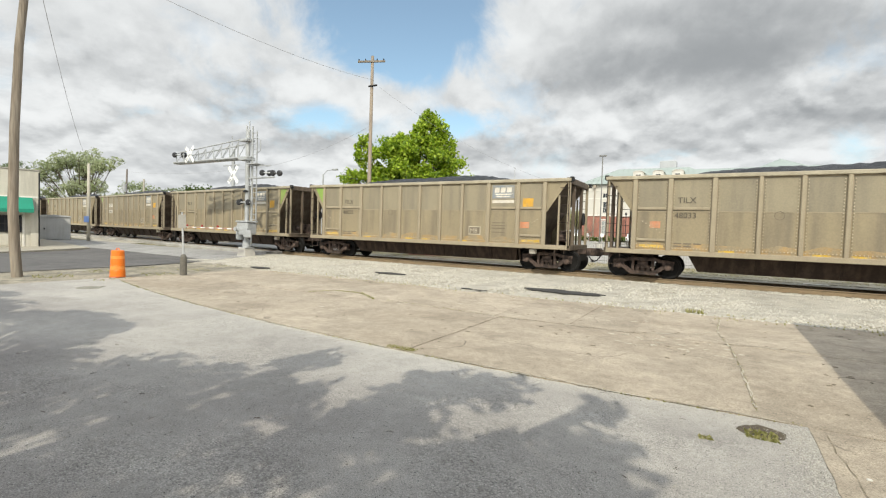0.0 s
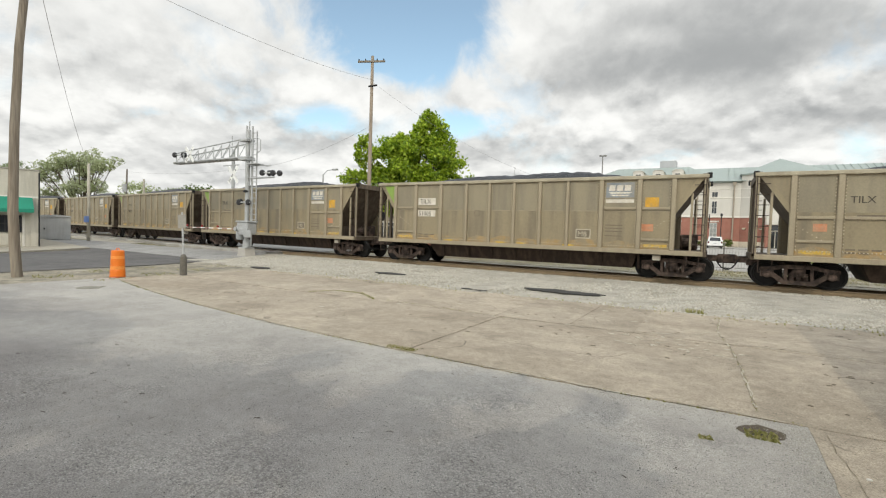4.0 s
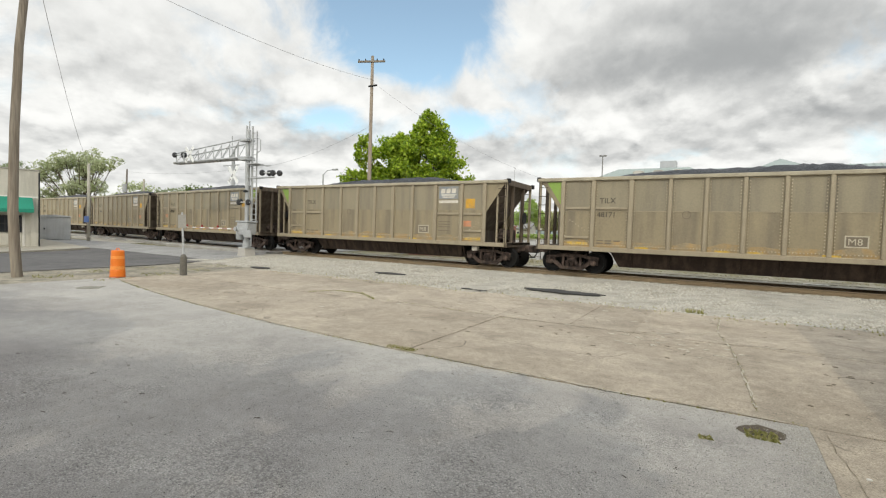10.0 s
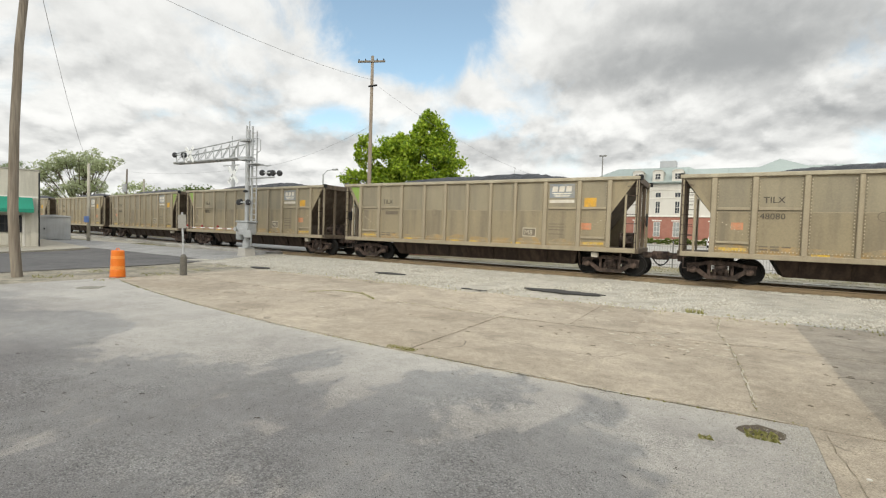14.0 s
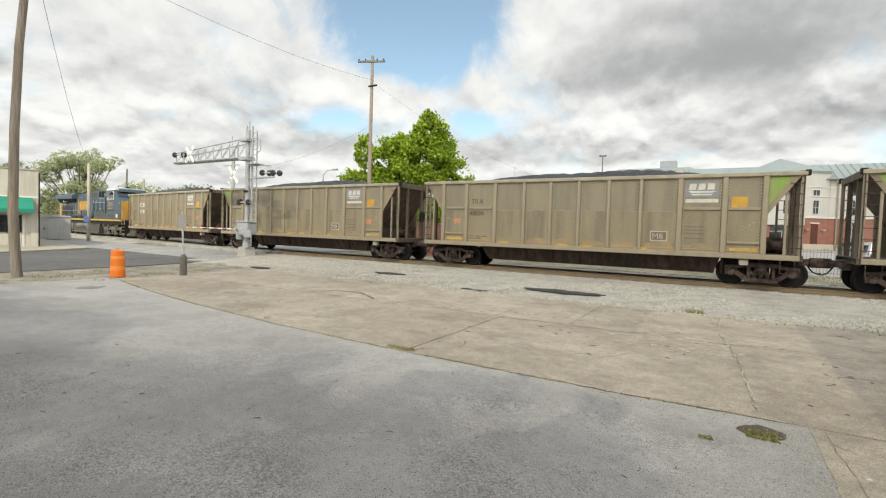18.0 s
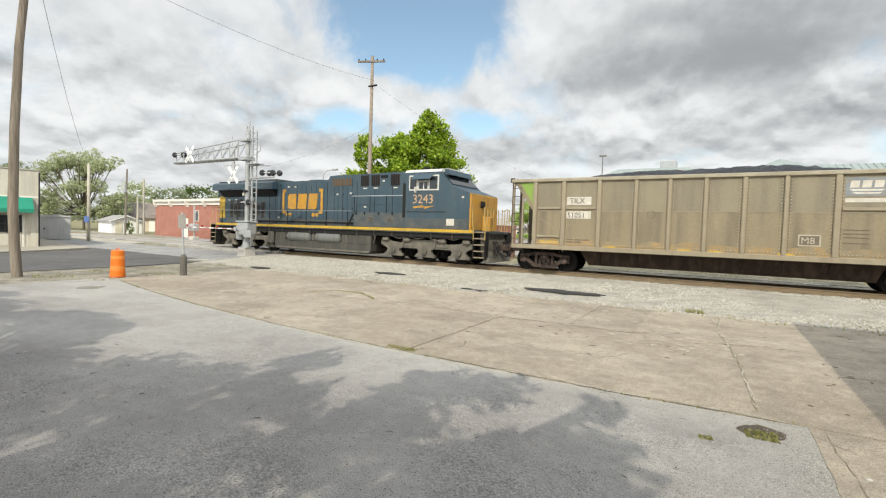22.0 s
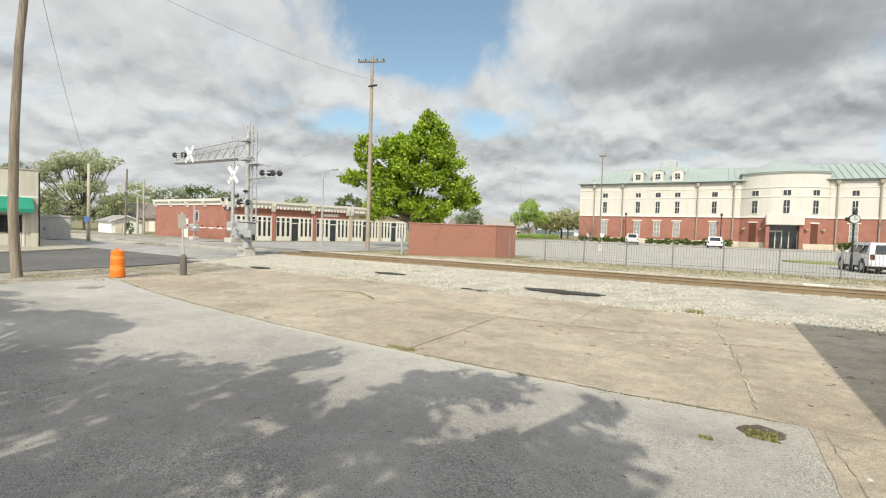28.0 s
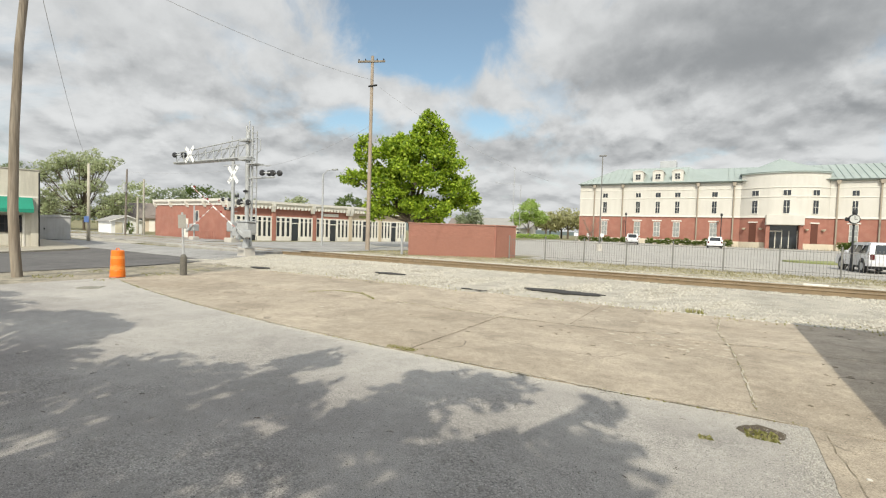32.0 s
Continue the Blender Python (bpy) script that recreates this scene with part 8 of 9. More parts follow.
def vehicle(name, m, paint, label, kind):
    """A parked car, nose towards +x: body, cabin glass, wheels, lamps, bumpers."""
    v = thing(name, m, label, "vehicle")
    L, W, H = (5.5, 1.95, 1.85) if kind == "pickup" else (4.95, 1.95, 1.75)
    hw = W / 2
    if kind == "pickup":
        lower = [(0, 0.45), (0, 1.1), (1.9, 1.1), (1.95, 1.08), (3.9, 1.08), (4.4, 1.05), (5.35, 0.98), (5.5, 0.8), (5.5, 0.4)]
        upper = [(1.95, 1.08), (2.05, 1.8), (3.3, 1.85), (4.15, 1.1)]
    else:
        lower = [(0, 0.42), (0.03, 1.0), (0.1, 1.08), (3.6, 1.06), (4.7, 0.95), (4.95, 0.75), (4.95, 0.38)]
        upper = [(0.1, 1.06), (0.35, 1.68), (0.8, 1.75), (2.6, 1.74), (3.6, 1.06)]
    part("body", G().prism(lower, -hw, hw), paint, v)
    g = G()
    k = len(upper)
    g.add([(x, -hw + 0.04 + max(0, z - 1.08) * 0.22, z) for x, z in upper] + [(x, hw - 0.04 - max(0, z - 1.08) * 0.22, z) for x, z in upper], [tuple(range(k)), tuple(range(2 * k - 1, k - 1, -1))] + [((i + 1) % k, i, k + i, k + (i + 1) % k) for i in range(k)])
    part("cabin", g, paint, v)
    xs_ = [p[0] for p in upper]
    a0, a1 = min(xs_), max(xs_)
    for s in (-1, 1):
        y = s * (hw - 0.055)
        segs = ((2.2, 2.85), (2.92, 3.5)) if kind == "pickup" else ((0.55, 1.25), (1.33, 2.1), (2.18, 2.95))
        for x0, x1 in segs:
            g = G()
            t0, t1 = s * (hw - 0.035), s * (hw - 0.145)
            g.add([(x0, t0, 1.14), (x1 + 0.1, t0, 1.14), (x1 - 0.12, t1, 1.58), (x0 + 0.04, t1, 1.58)], [(0, 1, 2, 3) if s < 0 else (3, 2, 1, 0)])
            part("side_window", g, GLASS, v)
        for xw in ((1.05, L - 1.0) if kind == "pickup" else (0.95, L - 0.95)):
            w = part("wheel", G().lathe([(0.2, -0.11), (0.34, -0.11), (0.37, -0.07), (0.37, 0.07), (0.34, 0.11), (0.2, 0.11)], 20, axis="y"), TYRE, v, at=(xw, s * (hw - 0.1), 0.37))
            part("rim", G().lathe([(0.05, -0.12), (0.22, -0.115), (0.22, 0.115), (0.05, 0.12)], 14, axis="y"), STEEL_GREY, w)
            part("wheel_arch", G().lathe([(0.46, -0.06), (0.46, 0.06)], 20, at=(xw, s * (hw - 0.055), 0.4), axis="y"), BLACK_PAINT, v)
        part("tail_lamp", G().box(-0.02, 0.1, s * (hw - 0.14) - 0.1, s * (hw - 0.14) + 0.1, 0.78, 1.06, 0.02), RED_LAMP, v)
        part("mirror", G().box(a1 - 0.75, a1 - 0.6, s * (hw + 0.1) - 0.09, s * (hw + 0.1) + 0.09, 1.08, 1.25, 0.03), paint, v)
        part("headlamp", G().box(L - 0.12, L + 0.01, s * (hw - 0.3) - 0.2, s * (hw - 0.3) + 0.2, 0.66, 0.84, 0.03), STEEL_GREY, v)
    x0, z0, x1, z1 = (1.97, 1.15, 2.05, 1.72) if kind == "pickup" else (0.09, 1.12, 0.33, 1.62)
    part("rear_window", G().add([(x0 - 0.02, -0.72, z0), (x0 - 0.02, 0.72, z0), (x1 - 0.02, 0.62, z1), (x1 - 0.02, -0.62, z1)], [(3, 2, 1, 0)]), GLASS, v)
    xf0, xf1 = (4.12, 3.36) if kind == "pickup" else (3.55, 2.7)
    part("windscreen", G().add([(xf0 + 0.03, -0.78, 1.14), (xf0 + 0.03, 0.78, 1.14), (xf1 + 0.03, 0.66, 1.7), (xf1 + 0.03, -0.66, 1.7)], [(0, 1, 2, 3)]), GLASS, v)
    part("rear_bumper", G().box(-0.08, 0.06, -hw + 0.05, hw - 0.05, 0.42, 0.66, 0.03), paint if kind != "pickup" else STEEL_GREY, v)
    part("front_bumper", G().box(L - 0.06, L + 0.08, -hw + 0.05, hw - 0.05, 0.35, 0.62, 0.03), BLACK_PAINT, v)
    part("plate_bar", G().box(-0.09, -0.075, -0.2, 0.2, 0.72, 0.85), mat("plate_grey", (0.5, 0.5, 0.52)), v)
    part("underside", G().box(0.2, L - 0.2, -hw + 0.1, hw - 0.1, 0.25, 0.5), BLACK_PAINT, v)
    return v


vehicle("pickup_truck", pose(-12.1, 83.2, 0.7, 0, 0, 97), CAR_WHITE, "white pickup truck parked before the building", "pickup")
vehicle("white_suv", pose(-0.15, 79.2, 0.65, 0, 0, 92), CAR_WHITE, "white estate car parked in the lot", "suv")
vehicle("silver_suv", pose(8.3, 34.3, 0.32, 0, 0, 97), CAR_SILVER, "pale silver sport utility car parked behind the fence", "suv")

for x in (-24.4, -21.9, -19.4):
    pk = thing("parking_sign", pose(x, 95.2, 0.8), "small white parking sign on a short post", "sign", group="parking signs")
    part("post", G().box(-0.04, 0.04, -0.03, 0.03, -0.1, 1.3), STEEL_GREY, pk)
    part("board", G().box(-0.4, 0.4, -0.06, -0.03, 1.0, 1.65, 0.01), SIGNAL_WHITE, pk)
# ---- more trees and plants ----
rb = random.Random(4)
big = []
while len(big) < 54:
    a, z = rb.uniform(-6.4, 5.8), rb.uniform(1.8, 12.4)
    if (a / 6.4) ** 2 + ((z - 7) / 5.8) ** 2 < 1 and not (a > 1 and 8.2 < z < 9.6):
        big.append((a, z, rb.uniform(1.0, 1.9), rb.uniform(0.7, 1.2), rb.uniform(-2.5, 2.5)))
big += [(-5.2, 3.0, 1.6, 1.3, 0), (-3.6, 2.4, 1.6, 1.2, 0.5), (-4.6, 5.0, 1.7, 1.3, 0), (-2.0, 4.2, 1.7, 1.2, 1.0), (0.5, 3.4, 1.8, 1.2, 0), (3.5, 3.2, 1.8, 1.3, 0)]
big = lobes_of(big)
tree("street_tree", (-87.5, 36.2, 0), 3.0, 0.2, big, 15000, 0.19, 41, LEAF_LIGHT, "tall loose-crowned tree across the street")
tree("street_tree", (-97.0, 30.0, 0), 3.0, 0.35, [(a, b, c * 0.8, d, e, f) for a, b, c, d, e, f in big], 9000, 0.24, 42, LEAF_GREY, "pale green tree behind the corner building")
LEAF_FRESH = foliage("fresh_leaves", (0.30, 0.42, 0.10), (0.52, 0.64, 0.2))
young = [(0, 0, 8.2, 3.6, 3.6, 2.6), (-2.6, -1, 6.0, 2.6, 2.6, 2.0), (2.7, 1, 6.2, 2.8, 2.6, 2.0), (0.2, 0, 10.4, 2.0, 2.0, 1.6)]
tree("street_tree", (-41.8, 115.5, 0.6), 2.6, 0.25, [tuple(q * 0.86 for q in lo) for lo in young], 7500, 0.22, 43, LEAF_FRESH, "young green tree at the far side of the lot")
LEAF_OLIVE = foliage("olive_leaves", (0.36, 0.36, 0.17), (0.54, 0.52, 0.28))
small = [(0, 0, 3.4, 1.7, 1.7, 1.2), (0.9, 0.4, 2.4, 1.2, 1.2, 0.9), (-0.8, -0.4, 2.6, 1.2, 1.2, 0.9)]
for i, (x, y, s) in enumerate(((-98, 46, 1.3), (-80, 62, 1.5), (-72, 66, 1.6), (-64, 72, 1.75), (-95, 54, 1.9), (-104, 52, 2.1), (-101, 64, 2.2), (-88, 62, 1.8), (-60, 92, 2.0), (-54, 84, 1.5), (-50, 98, 1.6), (-70, 88, 2.1), (-45, 140, 1.9), (-42, 146, 2.0), (-39, 142, 2.1), (-36, 148, 2.1), (-33, 144, 2.0), (-47, 150, 1.7))):
    tree("far_tree", (x, y, 0.3), 1.6 * s, 0.16 * s, [tuple(q * s for q in lo) for lo in small], 1500, 0.34, 60 + i, LEAF_OLIVE if y > 130 else (LEAF_PLAIN, LEAF_GREY, LEAF_LIGHT)[i % 3], "leafy tree among the houses", group="trees among the houses")
# bare shrubby tree at the corner of the civic building
bare = thing("bare_tree", pose(-21.6, 94.6, 0.8), "small bare reddish-brown tree before the building", "tree")
rt2 = random.Random(19)
TWIG = mat("bare_twigs", (0.26, 0.17, 0.13), 0.9, 0, 0.2, 3, 20, 0.2)
part("trunk", G().cyl((0, 0, -0.1), (0.05, 0, 1.4), 0.1, 0.07, n=8), TWIG, bare)
for i in range(9):
    g = G()
    a = i * 0.7 + rt2.uniform(-0.2, 0.2)
    p = Vector((0.05, 0, rt2.uniform(0.9, 1.4)))
    d = Vector((math.cos(a) * 0.55, math.sin(a) * 0.55, 1)).normalized()
    for k in range(4):
        q = p + d * rt2.uniform(0.8, 1.2)
        g.cyl(p, q, 0.05 - 0.01 * k, 0.04 - 0.01 * k, n=5)
        for j in range(5):
            e = (d + Vector((rt2.gauss(0, 0.55), rt2.gauss(0, 0.55), rt2.gauss(0.1, 0.3)))).normalized()
            m0 = p.lerp(q, rt2.random())
            g.cyl(m0, m0 + e * rt2.uniform(0.5, 1.1), 0.018, 0.006, n=4)
        p, d = q, (d + Vector((rt2.gauss(0, 0.25), rt2.gauss(0, 0.25), 0.1))).normalized()
    part("limb", g, TWIG, bare)
rr = random.Random(77)
for i in range(17):
    x = -23.2 + i * 1.55
    if abs(x + 12) < 0.6:
        continue
    s = rr.uniform(0.75, 1.2)
    leafy("shrub", [(0, 0, 0.55 * s, 0.85, 0.55, 0.55 * s)], 620, 0.13, 100 + i, LEAF_HEDGE, None).matrix_basis = pose(x, 95.8, 0.8)
for x in (17.6, 18.6, 19.7, 24, 25.2):
    leafy("shrub", [(0, 0, 0.75, 1.1, 0.7, 0.75)], 800, 0.14, int(x * 7), LEAF_HEDGE, None).matrix_basis = pose(x, 95.5, 0.8)
for ob in [o for o in scene.objects if o.name.startswith("shrub")]:
    tagged(ob, "clipped green shrub along the building's base", "shrub", group="shrubs along the building", kind="thing")
leafy("hedge", [(x, x * 0.1, 0.55, 0.8, 0.5, 0.55) for x in (-4, -3, -2, -1, 0, 1, 2, 3, 4, 5)], 2600, 0.16, 8, LEAF_FRESH, None).matrix_basis = pose(-36.5, 104.5, 0.85)
tagged(bpy.data.objects["hedge"], "low fresh green hedge behind the lot", "hedge", kind="thing")
leafy("topiary", [(0, 0, 0.9, 0.5, 0.5, 0.9)], 400, 0.1, 9, LEAF_HEDGE, None).matrix_basis = pose(-63.0, 30.9, 0.2)
tagged(bpy.data.objects["topiary"], "small dark conical evergreen before the garage", "shrub", kind="thing")


def grass(name, n, x0, x1, y0, y1, h, seed, material, label, edge=None):
    """Blades of rough grass."""
    r = np.random.RandomState(seed)
    x, y = r.uniform(x0, x1, n), r.uniform(y0, y1, n)
    if edge is not None:
        keep = edge(x, y)
        x, y = x[keep], y[keep]
    n = len(x)
    z = np.array([zg(q) for q in y]) - (0.004 if name == "weeds" else 0.03)
    a, hh, w = r.uniform(0, 6.28, n), h * r.uniform(0.4, 1.2, n), 0.02 + 0.03 * h * r.uniform(0.5, 1, n)
    lx, ly = np.cos(a) * hh * 0.5 * r.uniform(0, 1, n), np.sin(a) * hh * 0.5
    v = np.stack([np.stack([x - w * np.sin(a), y + w * np.cos(a), z], 1), np.stack([x + w * np.sin(a), y - w * np.cos(a), z], 1), np.stack([x + lx, y + ly, z + hh], 1)], 1).reshape(-1, 3)
    me = bpy.data.meshes.new(name)
    me.from_pydata(v.tolist(), [], np.arange(3 * n).reshape(-1, 3).tolist())
    me.materials.append(material)
    return tagged(new(name, me), label, "grass", kind="stuff")


BLADES = foliage("grass_blades", (0.27, 0.25, 0.11), (0.46, 0.41, 0.25))
WEED = foliage("weed_leaves", (0.24, 0.25, 0.06), (0.42, 0.38, 0.17))
grass("verge_grass", 7000, -22, 26, 26.6, 29.4, 0.11, 5, BLADES, "rough yellowish grass along the fence")
grass("verge_grass", 2500, -22, 14, 25.4, 26.4, 0.08, 6, BLADES, "sparse grass beyond the track")
grass("street_grass", 5000, -84, -47, 23.0, 28.5, 0.2, 7, BLADES, "short grass before the garage", edge=lambda x, y: y > 25.5 + (x + 60) * 0.03)
struct("ground_island", G().prism([(10 + 5.3 * math.cos(6.283 * i / 32), 47 + 2.9 * math.sin(6.283 * i / 32)) for i in range(32)], 0.2, 0.46, "z"), mat("island_turf", (0.22, 0.25, 0.09), 0.95, 0, 0.25, 1.5, 20, 0.5, 0.02, dirt=(0.36, 0.33, 0.2), amt=0.5), "grassed kerbed island in the parking lot", "ground")
grass("island_grass", 3500, 5.5, 16, 44, 50, 0.16, 8, BLADES, "grass island in the parking lot", edge=lambda x, y: ((x - 10) / 5) ** 2 + ((y - 47) / 2.6) ** 2 < 1)
grass("weeds", 420, -4.6, -4.05, 6.1, 6.3, 0.035, 9, WEED, "tuft of weeds in the concrete seam")
grass("weeds", 300, 0.34, 0.62, 5.46, 5.7, 0.03, 10, WEED, "weeds growing in a broken patch")
grass("weeds", 60, -0.06, 0.06, 5.14, 5.25, 0.025, 11, WEED, "small tuft of weeds in the asphalt")
grass("weeds", 14000, -16.5, 0.9, 5.9, 8.4, 0.03, 12, WEED, "sparse weeds along the seam", edge=lambda x, y: np.abs(y - (6.05 + 0.0085 * (x + 2) ** 2)) < 0.03)
grass("weeds", 500, -16, 8, 13.0, 14.0, 0.05, 13, WEED, "sparse weeds at the ballast's edge")
grass("weeds", 60, -0.6, -0.2, 13.6, 14.0, 0.1, 14, WEED, "weeds at the edge of the ballast")
grass("weeds", 1500, -20.6, -16.6, 6.0, 13.6, 0.05, 15, WEED, "low weeds on the dirt verge", edge=lambda x, y: np.sin(x * 2.3 + y * 1.1) + np.sin(y * 2.9 - x) > 0.7)
grass("weeds", 5200, -10.3, -8.0, 9.9, 10.85, 0.04, 16, WEED, "moss and weeds in a broken seam", edge=lambda x, y: np.abs(y - np.interp(x, [-10.3, -9.88, -8.98, -8.0], [9.95, 10.7, 10.77, 10.12])) < 0.06)
grass("weeds", 2600, -7.6, -4.0, 9.8, 10.3, 0.03, 17, WEED, "thin weeds in a slab joint", edge=lambda x, y: np.abs(y - np.interp(x, [-7.5, -6.2, -4.73, -4.1], [10.19, 10.1, 10.0, 9.87])) < 0.025)
grass("weeds", 4200, -0.1, 0.6, 6.3, 13.3, 0.025, 18, WEED, "thin weeds in the long crack", edge=lambda x, y: np.abs(x - np.interp(y, [6.3, 8.44, 9.9, 11.3, 13.2], [0.49, 0.41, 0.29, 0.1, 0.16])) < 0.02)
# broken patch, dark trough, seams, litter
def ragged(cx, cy, lx, ly, z, seed, n=26, rough=0.22):
    r = random.Random(seed)
    return G().prism([(cx + math.cos(6.283 * i / n) * lx * r.uniform(1 - rough, 1 + rough * 0.5), cy + math.sin(6.283 * i / n) * ly * r.uniform(1 - 1.5 * rough, 1 + rough)) for i in range(n)], z, z + 0.02, "z")


struct("ground_patch", ragged(0.49, 5.68, 0.21, 0.2, -0.016, 11, 15, 0.2), mat("broken_soil", (0.10, 0.08, 0.055), 0.95, 0, 0.35, 6, 30, 0.8, 0.02), "dark broken patch in the asphalt", "ground")
PUDDLE = mat("dark_old_asphalt", (0.05, 0.048, 0.045), 0.85, 0, 0.3, 3, 30, 0.5, 0.01)
for cx, cy, lx, ly, z, s in ((-4.2, 14.86, 1.35, 0.42, 0.105, 1), (-11.5, 15.5, 0.8, 0.25, 0.12, 2), (-7.0, 13.75, 0.22, 0.08, 0.05, 3), (-6.45, 13.65, 0.25, 0.06, 0.05, 4), (-17.3, 13.85, 0.6, 0.25, 0.05, 6)):
    struct("ground_dark_patch", ragged(cx, cy, lx, ly, z, s), PUDDLE, "dark strip of old asphalt in the ballast", "ground")


struct("ground_stain", ragged(-15.3, 6.5, 0.42, 0.3, -0.014, 7, 30, 0.35), mat("mossy_stain", (0.21, 0.2, 0.16), 0.95, 0, 0.4, 4, 30, 0.4, 0.01, dirt=(0.34, 0.32, 0.27), amt=0.9), "worn mossy stain in the asphalt", "ground")


def crack(pts, w, seed, z=0.017):
    """A ragged dark crack filled with soil."""
    r = random.Random(seed)
    g = G()
    line = []
    for (x0, y0), (x1, y1) in zip(pts, pts[1:]):
        n = max(2, int(math.hypot(x1 - x0, y1 - y0) / 0.15))
        line += [(x0 + (x1 - x0) * i / n + r.uniform(-0.018, 0.018), y0 + (y1 - y0) * i / n + r.uniform(-0.018, 0.018)) for i in range(n)]
    for (x0, y0), (x1, y1) in zip(line, line[1:]):
        ww = 0.6 * w * r.uniform(0.1, 1.0)
        d = math.hypot(x1 - x0, y1 - y0) or 1
        nx, ny = -(y1 - y0) / d * ww, (x1 - x0) / d * ww
        g.add([(x0 + nx, y0 + ny, z), (x0 - nx, y0 - ny, z), (x1 - nx, y1 - ny, z), (x1 + nx, y1 + ny, z)], [(0, 1, 2, 3)])
    return g


SOIL = mat("seam_soil", (0.235, 0.195, 0.135), 0.95, 0, 0.4, 5, 40, 0.4, 0.01)
cr = tagged(new("lot_cracks"), "ragged soil-filled cracks in the concrete", "crack", kind="structure")
CRACK_LINES = (([(-16.5, 7.84), (-12, 6.9), (-7.4, 6.3), (-4, 6.09), (-1, 6.065), (0.9, 6.12)], 0.02), ([(-10.4, 9.92), (-9.88, 10.7), (-8.98, 10.77), (-8.0, 10.12)], 0.03), ([(-8.98, 10.77), (-9.03, 12.6)], 0.018), ([(-7.5, 10.19), (-6.2, 10.1), (-4.73, 10.0), (-4.1, 9.87)], 0.02),
               ([(-4.2, 6.2), (-4.18, 8.3), (-4.22, 9.9)], 0.012), ([(-4.1, 9.9), (-2.7, 10.0), (-1.41, 10.01), (-0.28, 10.7), (0.09, 11.3)], 0.02), ([(0.16, 13.2), (0.1, 11.3), (0.29, 9.9), (0.41, 8.44), (0.49, 6.3)], 0.015), ([(0.2, 10.05), (0.56, 10.2), (1.5, 10.27), (4, 10.3)], 0.016),
               ([(0.95, 6.15), (2.2, 6.5), (4, 6.7)], 0.014), ([(-0.9, 9.6), (-0.5, 9.3), (-0.1, 9.35)], 0.016), ([(-1.1, 9.0), (-0.7, 8.8)], 0.012), ([(-13.9, 9.8), (-13.8, 12.8)], 0.014), ([(-5.1, 12.5), (-4.5, 12.65)], 0.03), ([(0.62, 9.05), (0.8, 8.98)], 0.03), ([(1.02, 6.1), (1.12, 4.2), (1.2, 3.0)], 0.007))
for i, (pts, w) in enumerate(CRACK_LINES):
    part("crack", crack(pts, w, i + 3), SOIL, cr)
    if i in (0, 1, 3, 5, 6, 7):
        part("crumbled_rim", crack(pts, w * 2.4, i + 53, 0.0162), mat("crumbled_rim", (0.50, 0.45, 0.36), 0.9, 0, 0.25, 5, 40, 0.4), cr, "pale crumbled rim beside the crack")
# small pits and stains in the concrete
rpit = random.Random(91)
pits = G()
for i in range(170):
    cx = rpit.uniform(-14, 4)
    cy = rpit.uniform(joint_y(cx) + 0.3, 13.2)
    n = 8
    w, d = rpit.uniform(0.008, 0.06), rpit.uniform(0.006, 0.035)
    pits.prism([(cx + math.cos(6.283 * k / n) * w * rpit.uniform(0.4, 1.2), cy + math.sin(6.283 * k / n) * d * rpit.uniform(0.4, 1.2)) for k in range(n)], 0.01, 0.0164, "z")
tagged(new("concrete_pits", pits.mesh("concrete_pits", mat("pit_soil", (0.2, 0.165, 0.115), 0.95, 0, 0.3, 5, 40, 0.3))), "small dark soil-filled pits in the concrete", "concrete", kind="stuff")
# flaking surface beside the long crack
rf_ = random.Random(31)
flakes = G()
for i in range(60):
    cx, cy = (rf_.gauss(-0.55, 0.55), rf_.gauss(9.25, 0.35)) if i < 34 else (rf_.uniform(-12, 3), rf_.uniform(8, 13))
    n = 9
    w, d = rf_.uniform(0.02, 0.13), rf_.uniform(0.02, 0.07)
    flakes.prism([(cx + math.cos(6.283 * k / n) * w * rf_.uniform(0.5, 1.1), cy + math.sin(6.283 * k / n) * d * rf_.uniform(0.5, 1.1)) for k in range(n)], 0.004, 0.013, "z")
tagged(new("concrete_flakes", flakes.mesh("concrete_flakes", mat("fresh_concrete", (0.47, 0.42, 0.335), 0.9, 0, 0.2, 3, 40, 0.3))), "pale flaking skin of the concrete", "concrete", kind="stuff")
struct("litter", G().box(3.15, 3.95, 23.75, 23.98, 0.2, 0.275, 0.012), TRIM_WHITE, "long white scrap lying beyond the far rail", "litter", kind="thing")
struct("litter", G().box(1.15, 1.19, 5.0, 5.03, 0.007, 0.022, 0.006), TRIM_WHITE, "scrap of white litter on the concrete", "litter", kind="thing")
# pebbles on the lots
rp = np.random.RandomState(17)
n = 4200
me = bpy.data.meshes.new("grit")
px, py = rp.uniform(-14, 3, n), rp.uniform(1.5, 13.3, n)
s = rp.uniform(0.003, 0.011, n)
base = np.array([(1, 0, 0), (-0.5, 0.87, 0), (-0.5, -0.87, 0), (0, 0, 0.8)])
v = (base[None] * s[:, None, None] + np.stack([px, py, np.full(n, 0.006)], 1)[:, None]).reshape(-1, 3)
f = (np.array([(0, 1, 3), (1, 2, 3), (2, 0, 3)])[None] + (np.arange(n) * 4)[:, None, None]).reshape(-1, 3)
me.from_pydata(v.tolist(), [], f.tolist())
me.materials.append(stone_mat("grit_bits", (0.10, 0.09, 0.07), (0.45, 0.42, 0.36)))
tagged(new("grit", me), "scattered grit on the paving", "gravel", kind="stuff")
